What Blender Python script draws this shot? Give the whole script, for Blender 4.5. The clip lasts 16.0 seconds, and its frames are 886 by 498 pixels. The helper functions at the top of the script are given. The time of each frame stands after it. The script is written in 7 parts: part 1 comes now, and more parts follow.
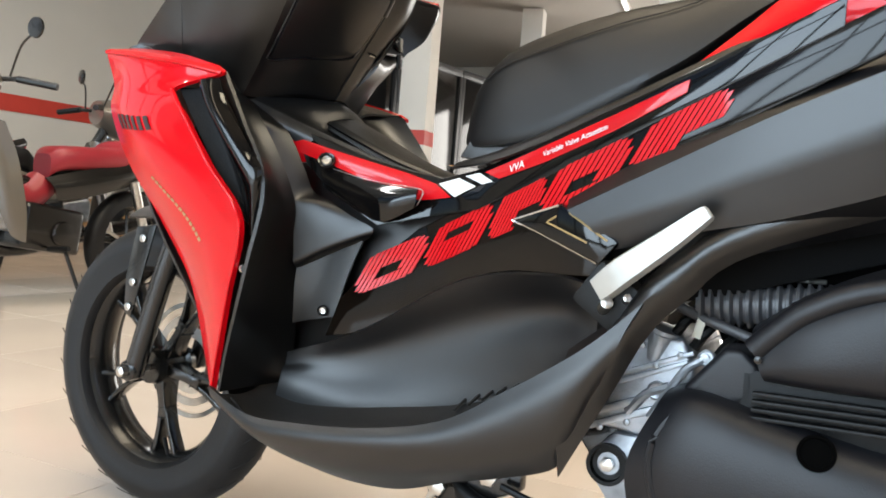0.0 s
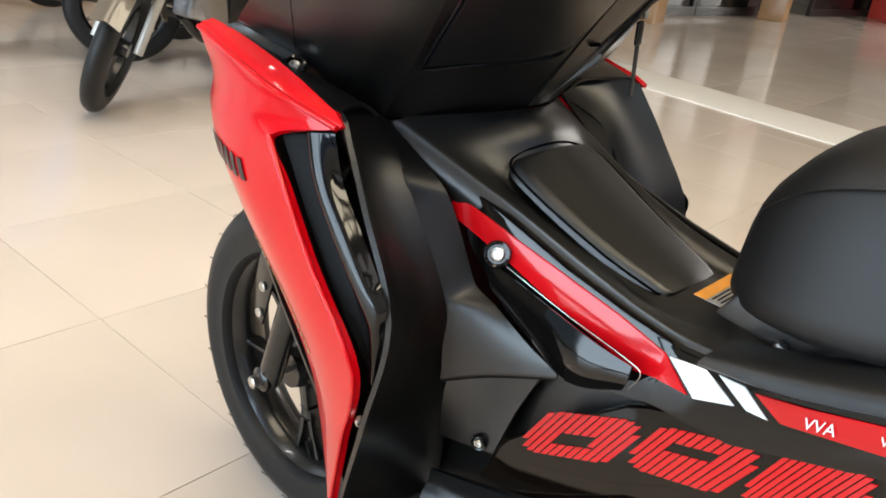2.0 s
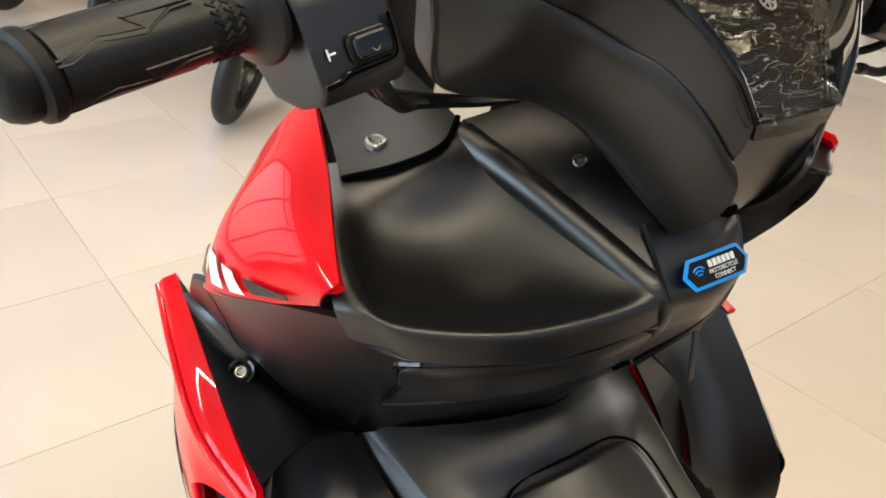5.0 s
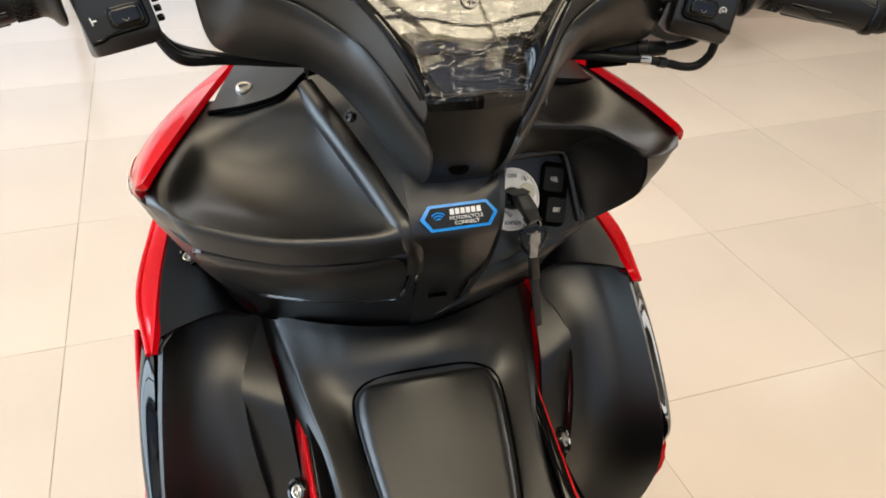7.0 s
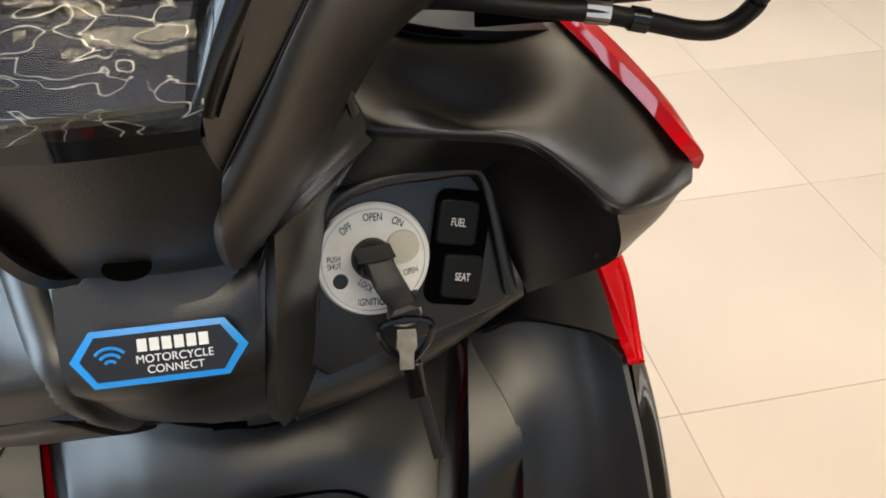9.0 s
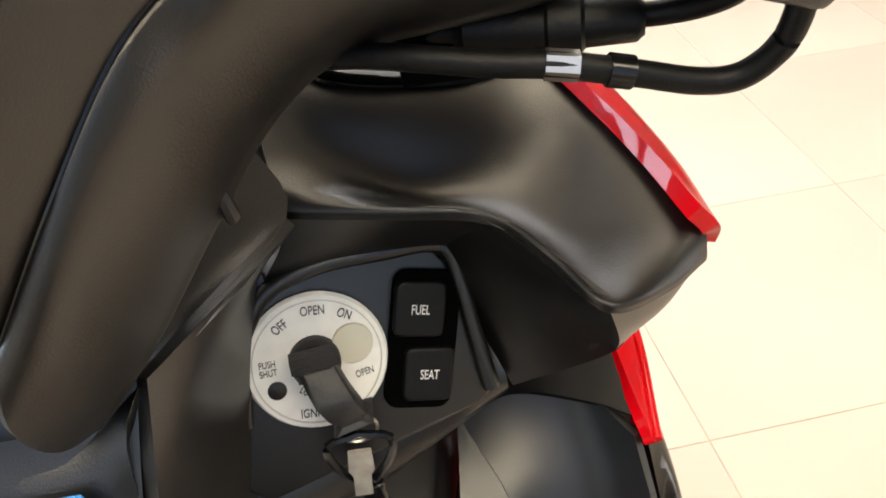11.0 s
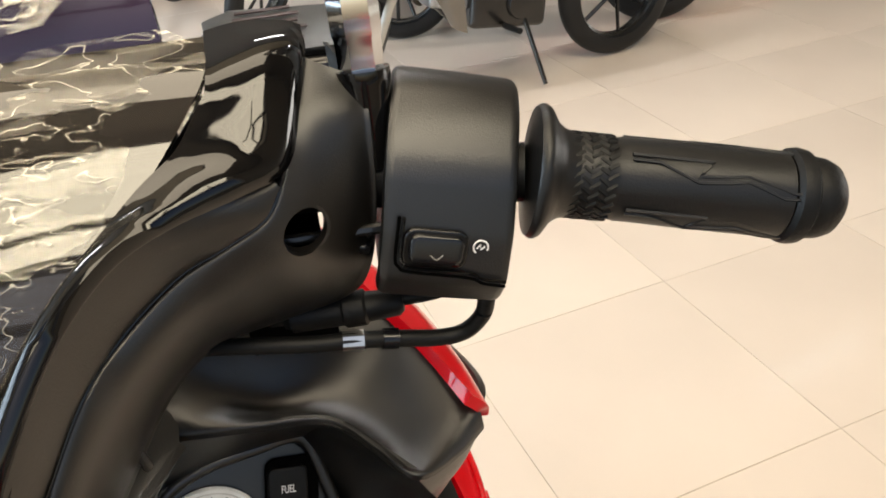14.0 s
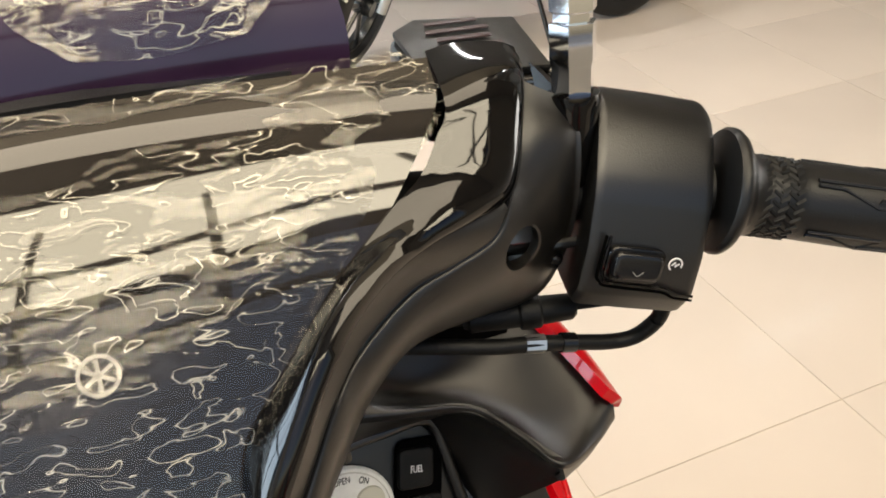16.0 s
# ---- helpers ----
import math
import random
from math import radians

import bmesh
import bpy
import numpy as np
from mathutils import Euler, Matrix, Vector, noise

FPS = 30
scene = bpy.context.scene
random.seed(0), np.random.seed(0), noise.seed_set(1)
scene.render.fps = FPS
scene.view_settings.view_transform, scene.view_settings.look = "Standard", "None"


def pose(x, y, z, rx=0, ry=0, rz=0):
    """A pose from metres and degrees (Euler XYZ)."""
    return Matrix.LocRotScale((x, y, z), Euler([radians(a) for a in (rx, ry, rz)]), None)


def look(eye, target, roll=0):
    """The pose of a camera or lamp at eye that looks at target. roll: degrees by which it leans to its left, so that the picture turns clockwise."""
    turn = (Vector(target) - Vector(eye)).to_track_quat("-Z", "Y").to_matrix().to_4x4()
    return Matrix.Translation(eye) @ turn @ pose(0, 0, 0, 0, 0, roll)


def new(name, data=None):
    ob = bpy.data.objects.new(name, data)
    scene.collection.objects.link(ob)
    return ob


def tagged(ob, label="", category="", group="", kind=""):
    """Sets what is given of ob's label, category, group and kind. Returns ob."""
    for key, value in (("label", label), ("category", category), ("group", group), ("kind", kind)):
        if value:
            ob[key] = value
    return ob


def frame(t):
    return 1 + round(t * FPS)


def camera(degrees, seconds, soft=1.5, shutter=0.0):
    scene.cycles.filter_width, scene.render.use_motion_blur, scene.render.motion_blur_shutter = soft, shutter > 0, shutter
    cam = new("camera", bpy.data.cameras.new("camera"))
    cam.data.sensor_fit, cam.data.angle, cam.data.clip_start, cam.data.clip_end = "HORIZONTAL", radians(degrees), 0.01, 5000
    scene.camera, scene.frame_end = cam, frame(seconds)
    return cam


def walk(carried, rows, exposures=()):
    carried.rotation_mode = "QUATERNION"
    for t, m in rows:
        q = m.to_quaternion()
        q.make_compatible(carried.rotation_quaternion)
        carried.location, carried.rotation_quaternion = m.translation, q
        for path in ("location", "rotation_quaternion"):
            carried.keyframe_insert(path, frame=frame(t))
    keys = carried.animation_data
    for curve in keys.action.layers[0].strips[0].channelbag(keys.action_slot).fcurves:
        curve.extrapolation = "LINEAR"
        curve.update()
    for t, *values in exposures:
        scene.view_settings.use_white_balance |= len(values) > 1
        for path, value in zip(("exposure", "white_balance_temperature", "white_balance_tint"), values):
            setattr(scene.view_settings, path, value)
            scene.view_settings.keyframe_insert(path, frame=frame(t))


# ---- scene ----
cam = camera(57.6, 16.0, soft=1.8)
PATH = [
    (0, look((-1.0994, -1.1677, 0.6027), (0.6237, -0.2394, 0.5076), 4.60)),
    (0.5, look((-0.9956, -1.1500, 0.6968), (0.6232, -0.0967, 0.3626), 6.30)),
    (1, look((-0.9029, -1.1127, 0.8732), (0.5728, 0.0502, 0.3165), 7.20)),
    (1.5, look((-0.7989, -1.0233, 0.9741), (0.5784, 0.1835, 0.2754), 6.80)),
    (2, look((-0.6875, -0.8715, 0.9633), (0.6463, 0.3331, 0.1823), 7.10)),
    (2.5, look((-0.5874, -0.7483, 0.9516), (0.7111, 0.4358, 0.0833), 6.90)),
    (3, look((-0.5344, -0.6801, 0.9447), (0.7481, 0.4768, 0.0176), 6.80)),
    (3.5, look((-0.5113, -0.6407, 0.9643), (0.7508, 0.5317, 0.0284), 6.60)),
    (4, look((-0.4882, -0.6231, 1.0408), (0.7194, 0.6121, 0.1147), 5.50)),
    (4.5, look((-0.4363, -0.6609, 1.1348), (0.6777, 0.6540, 0.2019), 4.00)),
    (4.7, look((-0.4129, -0.6856, 1.1672), (0.6522, 0.6660, 0.2293), 3.40)),
    (6.8, look((-0.1642, -0.9636, 1.2701), (0.2923, 0.6221, 0.2127), 0.80)),
    (7, look((-0.1411, -0.9695, 1.2681), (0.2947, 0.6151, 0.2009), 0.80)),
    (7.5, look((-0.0809, -0.9324, 1.2544), (0.3218, 0.6442, 0.1607), 1.10)),
    (8, look((-0.0176, -0.8365, 1.2328), (0.3152, 0.7166, 0.0853), 0.80)),
    (8.5, look((0.0368, -0.7409, 1.1927), (0.2886, 0.7848, -0.0118), -0.10)),
    (9, look((0.0838, -0.6741, 1.1662), (0.2656, 0.8153, -0.0941), -1.40)),
    (9.2, look((0.0955, -0.6534, 1.1574), (0.2568, 0.8268, -0.1176), -1.80)),
    (11.5, look((0.1237, -0.5988, 1.1437), (0.2864, 0.9315, -0.0696), -6.20)),
    (12, look((0.1318, -0.6310, 1.2054), (0.3730, 0.9664, 0.0951), -6.70)),
    (12.5, look((0.1408, -0.6642, 1.2221), (0.4808, 0.9502, 0.1637), -6.80)),
    (13, look((0.1458, -0.6853, 1.2368), (0.5452, 0.9329, 0.2048), -6.60)),
    (13.5, look((0.1371, -0.6836, 1.2417), (0.5791, 0.9271, 0.2146), -6.30)),
    (14, look((0.1321, -0.6733, 1.2446), (0.6125, 0.9144, 0.2009), -5.20)),
    (14.5, look((0.1249, -0.6540, 1.2505), (0.6325, 0.9067, 0.1784), -3.90)),
    (15, look((0.1216, -0.6468, 1.2495), (0.6494, 0.8866, 0.1499), -3.20)),
    (15.5, look((0.1004, -0.6529, 1.2613), (0.6359, 0.8779, 0.1597), -3.00)),
    (16, look((0.0575, -0.6482, 1.2760), (0.5573, 0.8670, 0.1372), -2.70)),
]
walk(cam, PATH, ((0.0, -0.18), (2.0, -0.33), (4.5, -0.33), (7.0, -0.31), (9.0, -0.2), (11.4, 0.25), (12.2, 0.15), (13.2, -0.08), (16.0, -0.18)))

# ---- world, daylight and room lights ----
world = bpy.data.worlds.new("world")
scene.world = world
world.use_nodes = True
wn = world.node_tree
sky = wn.nodes.new("ShaderNodeTexSky")
sky.sky_type = "NISHITA"
sky.sun_disc = False
sky.sun_elevation = radians(48)
sky.sun_rotation = radians(200)
wn.links.new(sky.outputs[0], wn.nodes["Background"].inputs[0])
wn.nodes["Background"].inputs[1].default_value = 0.12


def area_light(name, eye, target, w, h, watts, colour):
    data = bpy.data.lights.new(name, "AREA")
    data.shape, data.size, data.size_y, data.energy, data.color = "RECTANGLE", w, h, watts, colour
    ob = new(name, data)
    ob.matrix_world = look(eye, target)
    return ob


# daylight through the glazed shop front behind the camera and the side doors
area_light("window_light_front", (0.3, -2.6, 4.95), (0.3, -1.6, 4.4), 4.8, 1.5, 300, (1.0, 0.87, 0.64))
# added unseen warm lamp overhead, for the brown sheen on upward faces
area_light("overhead_fill", (-0.5, 0.30, 5.88), (-0.5, 0.30, 0), 5.2, 2.3, 250, (1.0, 0.85, 0.63))
area_light("window_light_side", (-7.2, 0.9, 3.0), (0, 0.9, 2.4), 7.2, 5.5, 1280, (0.70, 0.86, 1.0))
area_light("window_light_far", (12.6, -0.4, 1.7), (0, 0.0, 1.2), 4.0, 2.4, 320, (1.0, 0.96, 0.9))
area_light("window_light_north", (-2.55, 7.3, 1.75), (-2.3, 0.0, 1.2), 4.4, 3.0, 45, (0.95, 0.97, 1.0))
# the ceiling tubes' light
for lamp_x, lamp_y in ((1.0, 2.6), (-2.2, 2.6)):
    area_light("tube_light", (lamp_x, lamp_y, 3.50), (lamp_x, lamp_y, 0), 1.2, 0.12, 35, (1.0, 0.98, 0.94))

# ---- materials ----
def material(name, base, rough=0.5, metal=0.0, grain=0.0, grain_scale=400.0, stain=0.0, stain_scale=6.0,
             coat=0.0, spec=0.5, rough_var=0.0, emit=0.0, weave=0.0):
    m = bpy.data.materials.new(name)
    m.use_nodes = True
    nt = m.node_tree
    b = nt.nodes["Principled BSDF"]
    b.inputs["Base Color"].default_value = (*base, 1)
    b.inputs["Roughness"].default_value = rough
    b.inputs["Metallic"].default_value = metal
    b.inputs["Specular IOR Level"].default_value = spec
    b.inputs["Coat Weight"].default_value = coat
    b.inputs["Coat Roughness"].default_value = 0.03
    if emit:
        b.inputs["Emission Color"].default_value = (*base, 1)
        b.inputs["Emission Strength"].default_value = emit
    co = nt.nodes.new("ShaderNodeTexCoord")
    if stain or rough_var:
        n = nt.nodes.new("ShaderNodeTexNoise")
        n.inputs["Scale"].default_value, n.inputs["Detail"].default_value = stain_scale, 5
        nt.links.new(co.outputs["Object"], n.inputs["Vector"])
    if stain:
        r = nt.nodes.new("ShaderNodeValToRGB")
        lo = [max(0, c * (1 - stain)) for c in base]
        hi = [min(1, c * (1 + stain)) for c in base]
        r.color_ramp.elements[0].position, r.color_ramp.elements[1].position = 0.3, 0.7
        r.color_ramp.elements[0].color, r.color_ramp.elements[1].color = (*lo, 1), (*hi, 1)
        nt.links.new(n.outputs["Fac"], r.inputs["Fac"])
        nt.links.new(r.outputs["Color"], b.inputs["Base Color"])
    if rough_var:
        mr = nt.nodes.new("ShaderNodeMapRange")
        mr.inputs["To Min"].default_value, mr.inputs["To Max"].default_value = rough - rough_var, rough + rough_var
        nt.links.new(n.outputs["Fac"], mr.inputs["Value"])
        nt.links.new(mr.outputs["Result"], b.inputs["Roughness"])
    if grain:
        g = nt.nodes.new("ShaderNodeTexNoise")
        g.inputs["Scale"].default_value, g.inputs["Detail"].default_value = grain_scale, 3
        nt.links.new(co.outputs["Object"], g.inputs["Vector"])
        bp = nt.nodes.new("ShaderNodeBump")
        bp.inputs["Strength"].default_value, bp.inputs["Distance"].default_value = grain, 0.0008
        nt.links.new(g.outputs["Fac"], bp.inputs["Height"])
        nt.links.new(bp.outputs["Normal"], b.inputs["Normal"])
    if weave:
        ck = nt.nodes.new("ShaderNodeTexChecker")
        ck.inputs["Scale"].default_value = 760
        ck.inputs["Color1"].default_value, ck.inputs["Color2"].default_value = (0, 0, 0, 1), (1, 1, 1, 1)
        nt.links.new(co.outputs["Object"], ck.inputs["Vector"])
        wb = nt.nodes.new("ShaderNodeBump")
        wb.inputs["Strength"].default_value, wb.inputs["Distance"].default_value = weave, 0.0004
        nt.links.new(ck.outputs["Fac"], wb.inputs["Height"])
        nt.links.new(bp.outputs["Normal"], wb.inputs["Normal"])
        nt.links.new(wb.outputs["Normal"], b.inputs["Normal"])
    return m


MATTE = material("matte_black_plastic", (0.0022, 0.0020, 0.0019), 0.35, grain=0.16, grain_scale=1500, stain=0.2, rough_var=0.05, spec=0.80, weave=0.10)
MATTE_SIDE = material("satin_grey_black_plastic", (0.0026, 0.0025, 0.0029), 0.35, grain=0.14, grain_scale=1500, stain=0.2, rough_var=0.05, spec=0.72)
BARPLASTIC = material("grained_black_plastic", (0.0038, 0.0030, 0.0022), 0.36, grain=0.15, grain_scale=1700, stain=0.2, rough_var=0.05, spec=0.76, weave=0.13)
# rubber with a lightened colour, so the bellows' ribs look lit
GREYRUBBER = material("lit_grey_rubber", (0.050, 0.050, 0.054), 0.38, spec=0.5, grain=0.2, grain_scale=500, stain=0.2)
GLOSS = material("gloss_black_plastic", (0.003, 0.0027, 0.0027), 0.05, spec=0.5, rough_var=0.02, stain=0.1)
BROWN_GLOSS = material("smoked_gloss_panel", (0.0040, 0.0026, 0.0018), 0.07, spec=0.36, stain=0.15)
RED = material("red_gloss_paint", (0.58, 0.0010, 0.0060), 0.3, spec=0.05, coat=0.60, stain=0.04, stain_scale=3, rough_var=0.03)
RED_DECAL = material("red_decal", (0.52, 0.003, 0.007), 0.25, spec=0.15, coat=0.8, stain=0.05)
WHITE_DECAL = material("white_decal", (0.82, 0.82, 0.80), 0.25, stain=0.04)
DARK_PRINT = material("dark_print", (0.03, 0.012, 0.012), 0.4, stain=0.1)
GOLD_PRINT = material("gold_print", (0.35, 0.24, 0.10), 0.35, stain=0.1)
RUBBER = material("black_rubber", (0.0035, 0.0035, 0.0035), 0.5, spec=0.26, grain=0.3, grain_scale=500, stain=0.2)
MAT = material("grained_mat_rubber", (0.010, 0.010, 0.0105), 0.5, spec=0.5, grain=0.7, grain_scale=420, stain=0.25)
# black plastic darkened in colour for the deep shade behind the engine
INNER = material("shaded_black_plastic", (0.0014, 0.0014, 0.0015), 0.7, spec=0.10, grain=0.3, grain_scale=400, stain=0.3)
TYRE = material("tyre_rubber", (0.008, 0.008, 0.0085), 0.5, spec=0.35, grain=0.5, grain_scale=260, stain=0.25, rough_var=0.08)
GRIP = material("grip_rubber", (0.0042, 0.0040, 0.0040), 0.40, spec=0.45, grain=0.15, grain_scale=1200, stain=0.2)
COARSE = material("coarse_black_plastic", (0.004, 0.004, 0.0042), 0.6, spec=0.18, grain=0.9, grain_scale=320, stain=0.2)
RIM = material("black_painted_alloy", (0.007, 0.0065, 0.006), 0.25, coat=0.3, stain=0.1)
CHROME = material("chrome", (0.82, 0.83, 0.85), 0.09, metal=1.0, rough_var=0.03)
STEEL = material("bright_steel", (0.6, 0.58, 0.54), 0.28, metal=1.0, stain=0.15, stain_scale=60)
SILVER = material("silver_paint", (0.46, 0.45, 0.42), 0.35, metal=0.35, stain=0.06, stain_scale=30)
ALLOY = material("cast_aluminium", (0.42, 0.44, 0.47), 0.42, metal=0.8, grain=0.6, grain_scale=220, stain=0.2, stain_scale=40)
SEAT = material("seat_vinyl", (0.005, 0.0045, 0.0045), 0.42, spec=0.5, grain=0.2, grain_scale=1500, stain=0.15)
CRANK = material("crankcase_cover_plastic", (0.008, 0.008, 0.010), 0.44, spec=0.4, grain=0.3, grain_scale=500, stain=0.12)
DIAL = material("brushed_dial", (0.88, 0.87, 0.84), 0.35, metal=0.0, stain=0.06, stain_scale=120)
PALE = material("pale_button", (0.62, 0.60, 0.50), 0.4, stain=0.05)
KEYGREY = material("key_bow_plastic", (0.02, 0.02, 0.022), 0.5, grain=0.4, stain=0.2)
PRINT = material("white_print", (0.8, 0.8, 0.8), 0.4)
BLUE = material("blue_sticker_border", (0.01, 0.28, 0.80), 0.3, stain=0.05)
STICKER = material("black_sticker", (0.005, 0.005, 0.006), 0.2, spec=0.5)
ORANGE = material("orange_label", (0.85, 0.33, 0.04), 0.45, stain=0.08, stain_scale=50)
LABEL = material("silver_label", (0.30, 0.28, 0.25), 0.4, stain=0.25, stain_scale=120)
PURPLE = material("smoked_windscreen", (0.030, 0.014, 0.034), 0.12, coat=0.6, stain=0.1)
LCD = material("instrument_lens", (0.022, 0.018, 0.015), 0.03, spec=0.75, stain=0.3, stain_scale=14)
WALL_PAINT = material("wall_paint", (0.60, 0.575, 0.53), 0.75, grain=0.03, grain_scale=120, stain=0.05, stain_scale=0.8)
WHITE_PAINT = material("white_wall_paint", (0.78, 0.75, 0.70), 0.6, grain=0.03, grain_scale=120, stain=0.04, stain_scale=1.5)
BROWN_TILE = material("brown_skirting_tile", (0.40, 0.24, 0.12), 0.25, stain=0.12, stain_scale=4)
RED_WALL = material("red_band_paint", (0.55, 0.05, 0.035), 0.5, stain=0.06)
DARKGLASS = material("dark_shop_glass", (0.010, 0.010, 0.011), 0.08, stain=0.3)
BLACKFRAME = material("black_aluminium_frame", (0.015, 0.015, 0.016), 0.35, stain=0.1)
BLUEPLASTIC = material("blue_gloss_paint", (0.01, 0.13, 0.50), 0.15, coat=1.0, stain=0.06)
GREYPAINT = material("grey_bronze_paint", (0.105, 0.086, 0.066), 0.28, coat=0.7, stain=0.08)
REDSEAT = material("dark_red_vinyl", (0.30, 0.018, 0.028), 0.4, stain=0.12)
# for walls out of view: taupe, darkened so that their reflections stay dim
SHADE_PAINT = material("dim_unseen_wall", (0.30, 0.26, 0.21), 0.7, grain=0.03, grain_scale=120, stain=0.06, stain_scale=1)
# near-black that mostly stands in for shade inside holes, slots and gaps
HOLLOW = material("hollow_shade", (0.001, 0.001, 0.001), 0.9, spec=0.03)
CEIL = material("ceiling_paint", (0.45, 0.43, 0.40), 0.8, stain=0.03, stain_scale=1)
# colour of the unseen high ceiling, darkened to lower reflections and fill
CEIL_DARK = material("dim_unseen_ceiling", (0.13, 0.11, 0.09), 0.8, stain=0.08, stain_scale=1)
TUBE = material("fluorescent_tube", (0.9, 0.98, 1.0), 0.4, emit=9.0)
GROUT = material("floor_grout", (0.42, 0.36, 0.28), 0.6, stain=0.3, stain_scale=9)


def tile_material():
    m = material("polished_beige_tile", (0.60, 0.52, 0.45), 0.11, spec=0.42, stain=0.06, stain_scale=1.3, rough_var=0.04)
    nt = m.node_tree
    b = nt.nodes["Principled BSDF"]
    ramp = [n for n in nt.nodes if n.type == "VALTORGB"][0]
    info = nt.nodes.new("ShaderNodeObjectInfo")
    mul = nt.nodes.new("ShaderNodeMixRGB")
    mul.blend_type = "MULTIPLY"
    mul.inputs[0].default_value = 1
    rr = nt.nodes.new("ShaderNodeMapRange")
    rr.inputs["To Min"].default_value, rr.inputs["To Max"].default_value = 0.96, 1.03
    nt.links.new(info.outputs["Random"], rr.inputs["Value"])
    nt.links.new(ramp.outputs["Color"], mul.inputs[1])
    nt.links.new(rr.outputs["Result"], mul.inputs[2])
    nt.links.new(mul.outputs["Color"], b.inputs["Base Color"])
    return m


TILE = tile_material()


def film_material():
    """Clear wrinkled film: see-through, with glints drawn along thin crease loops and gloss on its folds."""
    m = bpy.data.materials.new("clear_protective_film")
    m.use_nodes = True
    nt = m.node_tree
    nt.nodes.remove(nt.nodes["Principled BSDF"])
    out = nt.nodes["Material Output"]
    clear = nt.nodes.new("ShaderNodeBsdfTransparent")
    shine = nt.nodes.new("ShaderNodeBsdfGlossy")
    mix = nt.nodes.new("ShaderNodeMixShader")
    shine.inputs["Roughness"].default_value = 0.07
    shine.inputs["Color"].default_value = (1, 0.98, 0.93, 1)
    clear.inputs["Color"].default_value = (0.95, 0.95, 0.94, 1)
    co = nt.nodes.new("ShaderNodeTexCoord")
    turn = nt.nodes.new("ShaderNodeMapping")
    turn.inputs["Rotation"].default_value = (0.5, 0.2, 0.5)
    turn.inputs["Scale"].default_value = (70, 170, 170)
    nt.links.new(co.outputs["Object"], turn.inputs["Vector"])
    n = nt.nodes.new("ShaderNodeTexNoise")
    n.inputs["Scale"].default_value, n.inputs["Detail"].default_value, n.inputs["Distortion"].default_value = 1.0, 1.5, 0.6
    nt.links.new(turn.outputs[0], n.inputs["Vector"])
    # a crease runs where the noise crosses one level, and so closes on itself
    ramp = nt.nodes.new("ShaderNodeValToRGB")
    stops = ramp.color_ramp.elements
    stops[0].position, stops[1].position = 0.528, 0.562
    stops[0].color, stops[1].color = (0, 0, 0, 1), (0, 0, 0, 1)
    top = stops.new(0.545)
    top.color = (1, 1, 1, 1)
    nt.links.new(n.outputs["Fac"], ramp.inputs["Fac"])
    bp = nt.nodes.new("ShaderNodeBump")
    bp.inputs["Strength"].default_value, bp.inputs["Distance"].default_value = 0.6, 0.0010
    nt.links.new(n.outputs["Fac"], bp.inputs["Height"])
    nt.links.new(bp.outputs["Normal"], shine.inputs["Normal"])
    fr = nt.nodes.new("ShaderNodeFresnel")
    fr.inputs["IOR"].default_value = 1.45
    two = nt.nodes.new("ShaderNodeMath")
    two.operation = "MULTIPLY_ADD"
    two.inputs[1].default_value, two.inputs[2].default_value = 0.75, 0.0
    nt.links.new(fr.outputs["Fac"], two.inputs[0])
    nt.links.new(two.outputs[0], mix.inputs[0])
    nt.links.new(clear.outputs[0], mix.inputs[1])
    nt.links.new(shine.outputs[0], mix.inputs[2])
    # crease glints put in as a beige rough gloss, bright from most sides
    glint = nt.nodes.new("ShaderNodeBsdfGlossy")
    glint.inputs["Roughness"].default_value = 0.5
    glint.inputs["Color"].default_value = (0.95, 0.91, 0.80, 1)
    share = nt.nodes.new("ShaderNodeMath")
    share.operation = "MULTIPLY"
    share.inputs[1].default_value = 0.36
    nt.links.new(ramp.outputs["Color"], share.inputs[0])
    last = nt.nodes.new("ShaderNodeMixShader")
    nt.links.new(share.outputs[0], last.inputs[0])
    nt.links.new(mix.outputs[0], last.inputs[1])
    nt.links.new(glint.outputs[0], last.inputs[2])
    nt.links.new(last.outputs[0], out.inputs["Surface"])
    return m


FILM = film_material()

# ---- building helpers ----
def V(*p):
    return Vector(p)


def finish(bm, material_, name, sharp=38):
    bmesh.ops.recalc_face_normals(bm, faces=bm.faces[:])
    me = bpy.data.meshes.new(name)
    bm.to_mesh(me)
    bm.free()
    me.materials.append(material_)
    for p in me.polygons:
        p.use_smooth = True
    me.set_sharp_from_angle(angle=radians(sharp))
    return me


def part(name, bm, material_, parent, label="", sharp=38):
    ob = new(name, finish(bm, material_, name, sharp))
    ob.parent = parent
    if label:
        ob["label"] = label
    return ob


def solid(name, bm, material_, label, category, group="", kind="", sharp=38):
    """A thing that is one mesh."""
    return tagged(new(name, finish(bm, material_, name, sharp)), label, category, group, kind)


def thing(name, label, category, group="", kind="", at=None):
    ob = new(name)
    ob.empty_display_size = 0.05
    if at is not None:
        ob.matrix_world = at
    return tagged(ob, label, category, group, kind)


def flipped(bm):
    """The same form on the other side of the machine."""
    for v in bm.verts:
        v.co.x = -v.co.x
    return bm


def catmull(p, t):
    n = len(p) - 1
    i = min(int(t), n - 1)
    f = t - i
    a, b = p[i], p[i + 1]
    z = p[i - 1] if i > 0 else a * 2 - b
    c = p[i + 2] if i + 2 <= n else b * 2 - a
    return 0.5 * (2 * a + (b - z) * f + (2 * z - 5 * a + 4 * b - c) * f * f + (3 * a - z - 3 * b + c) * f ** 3)


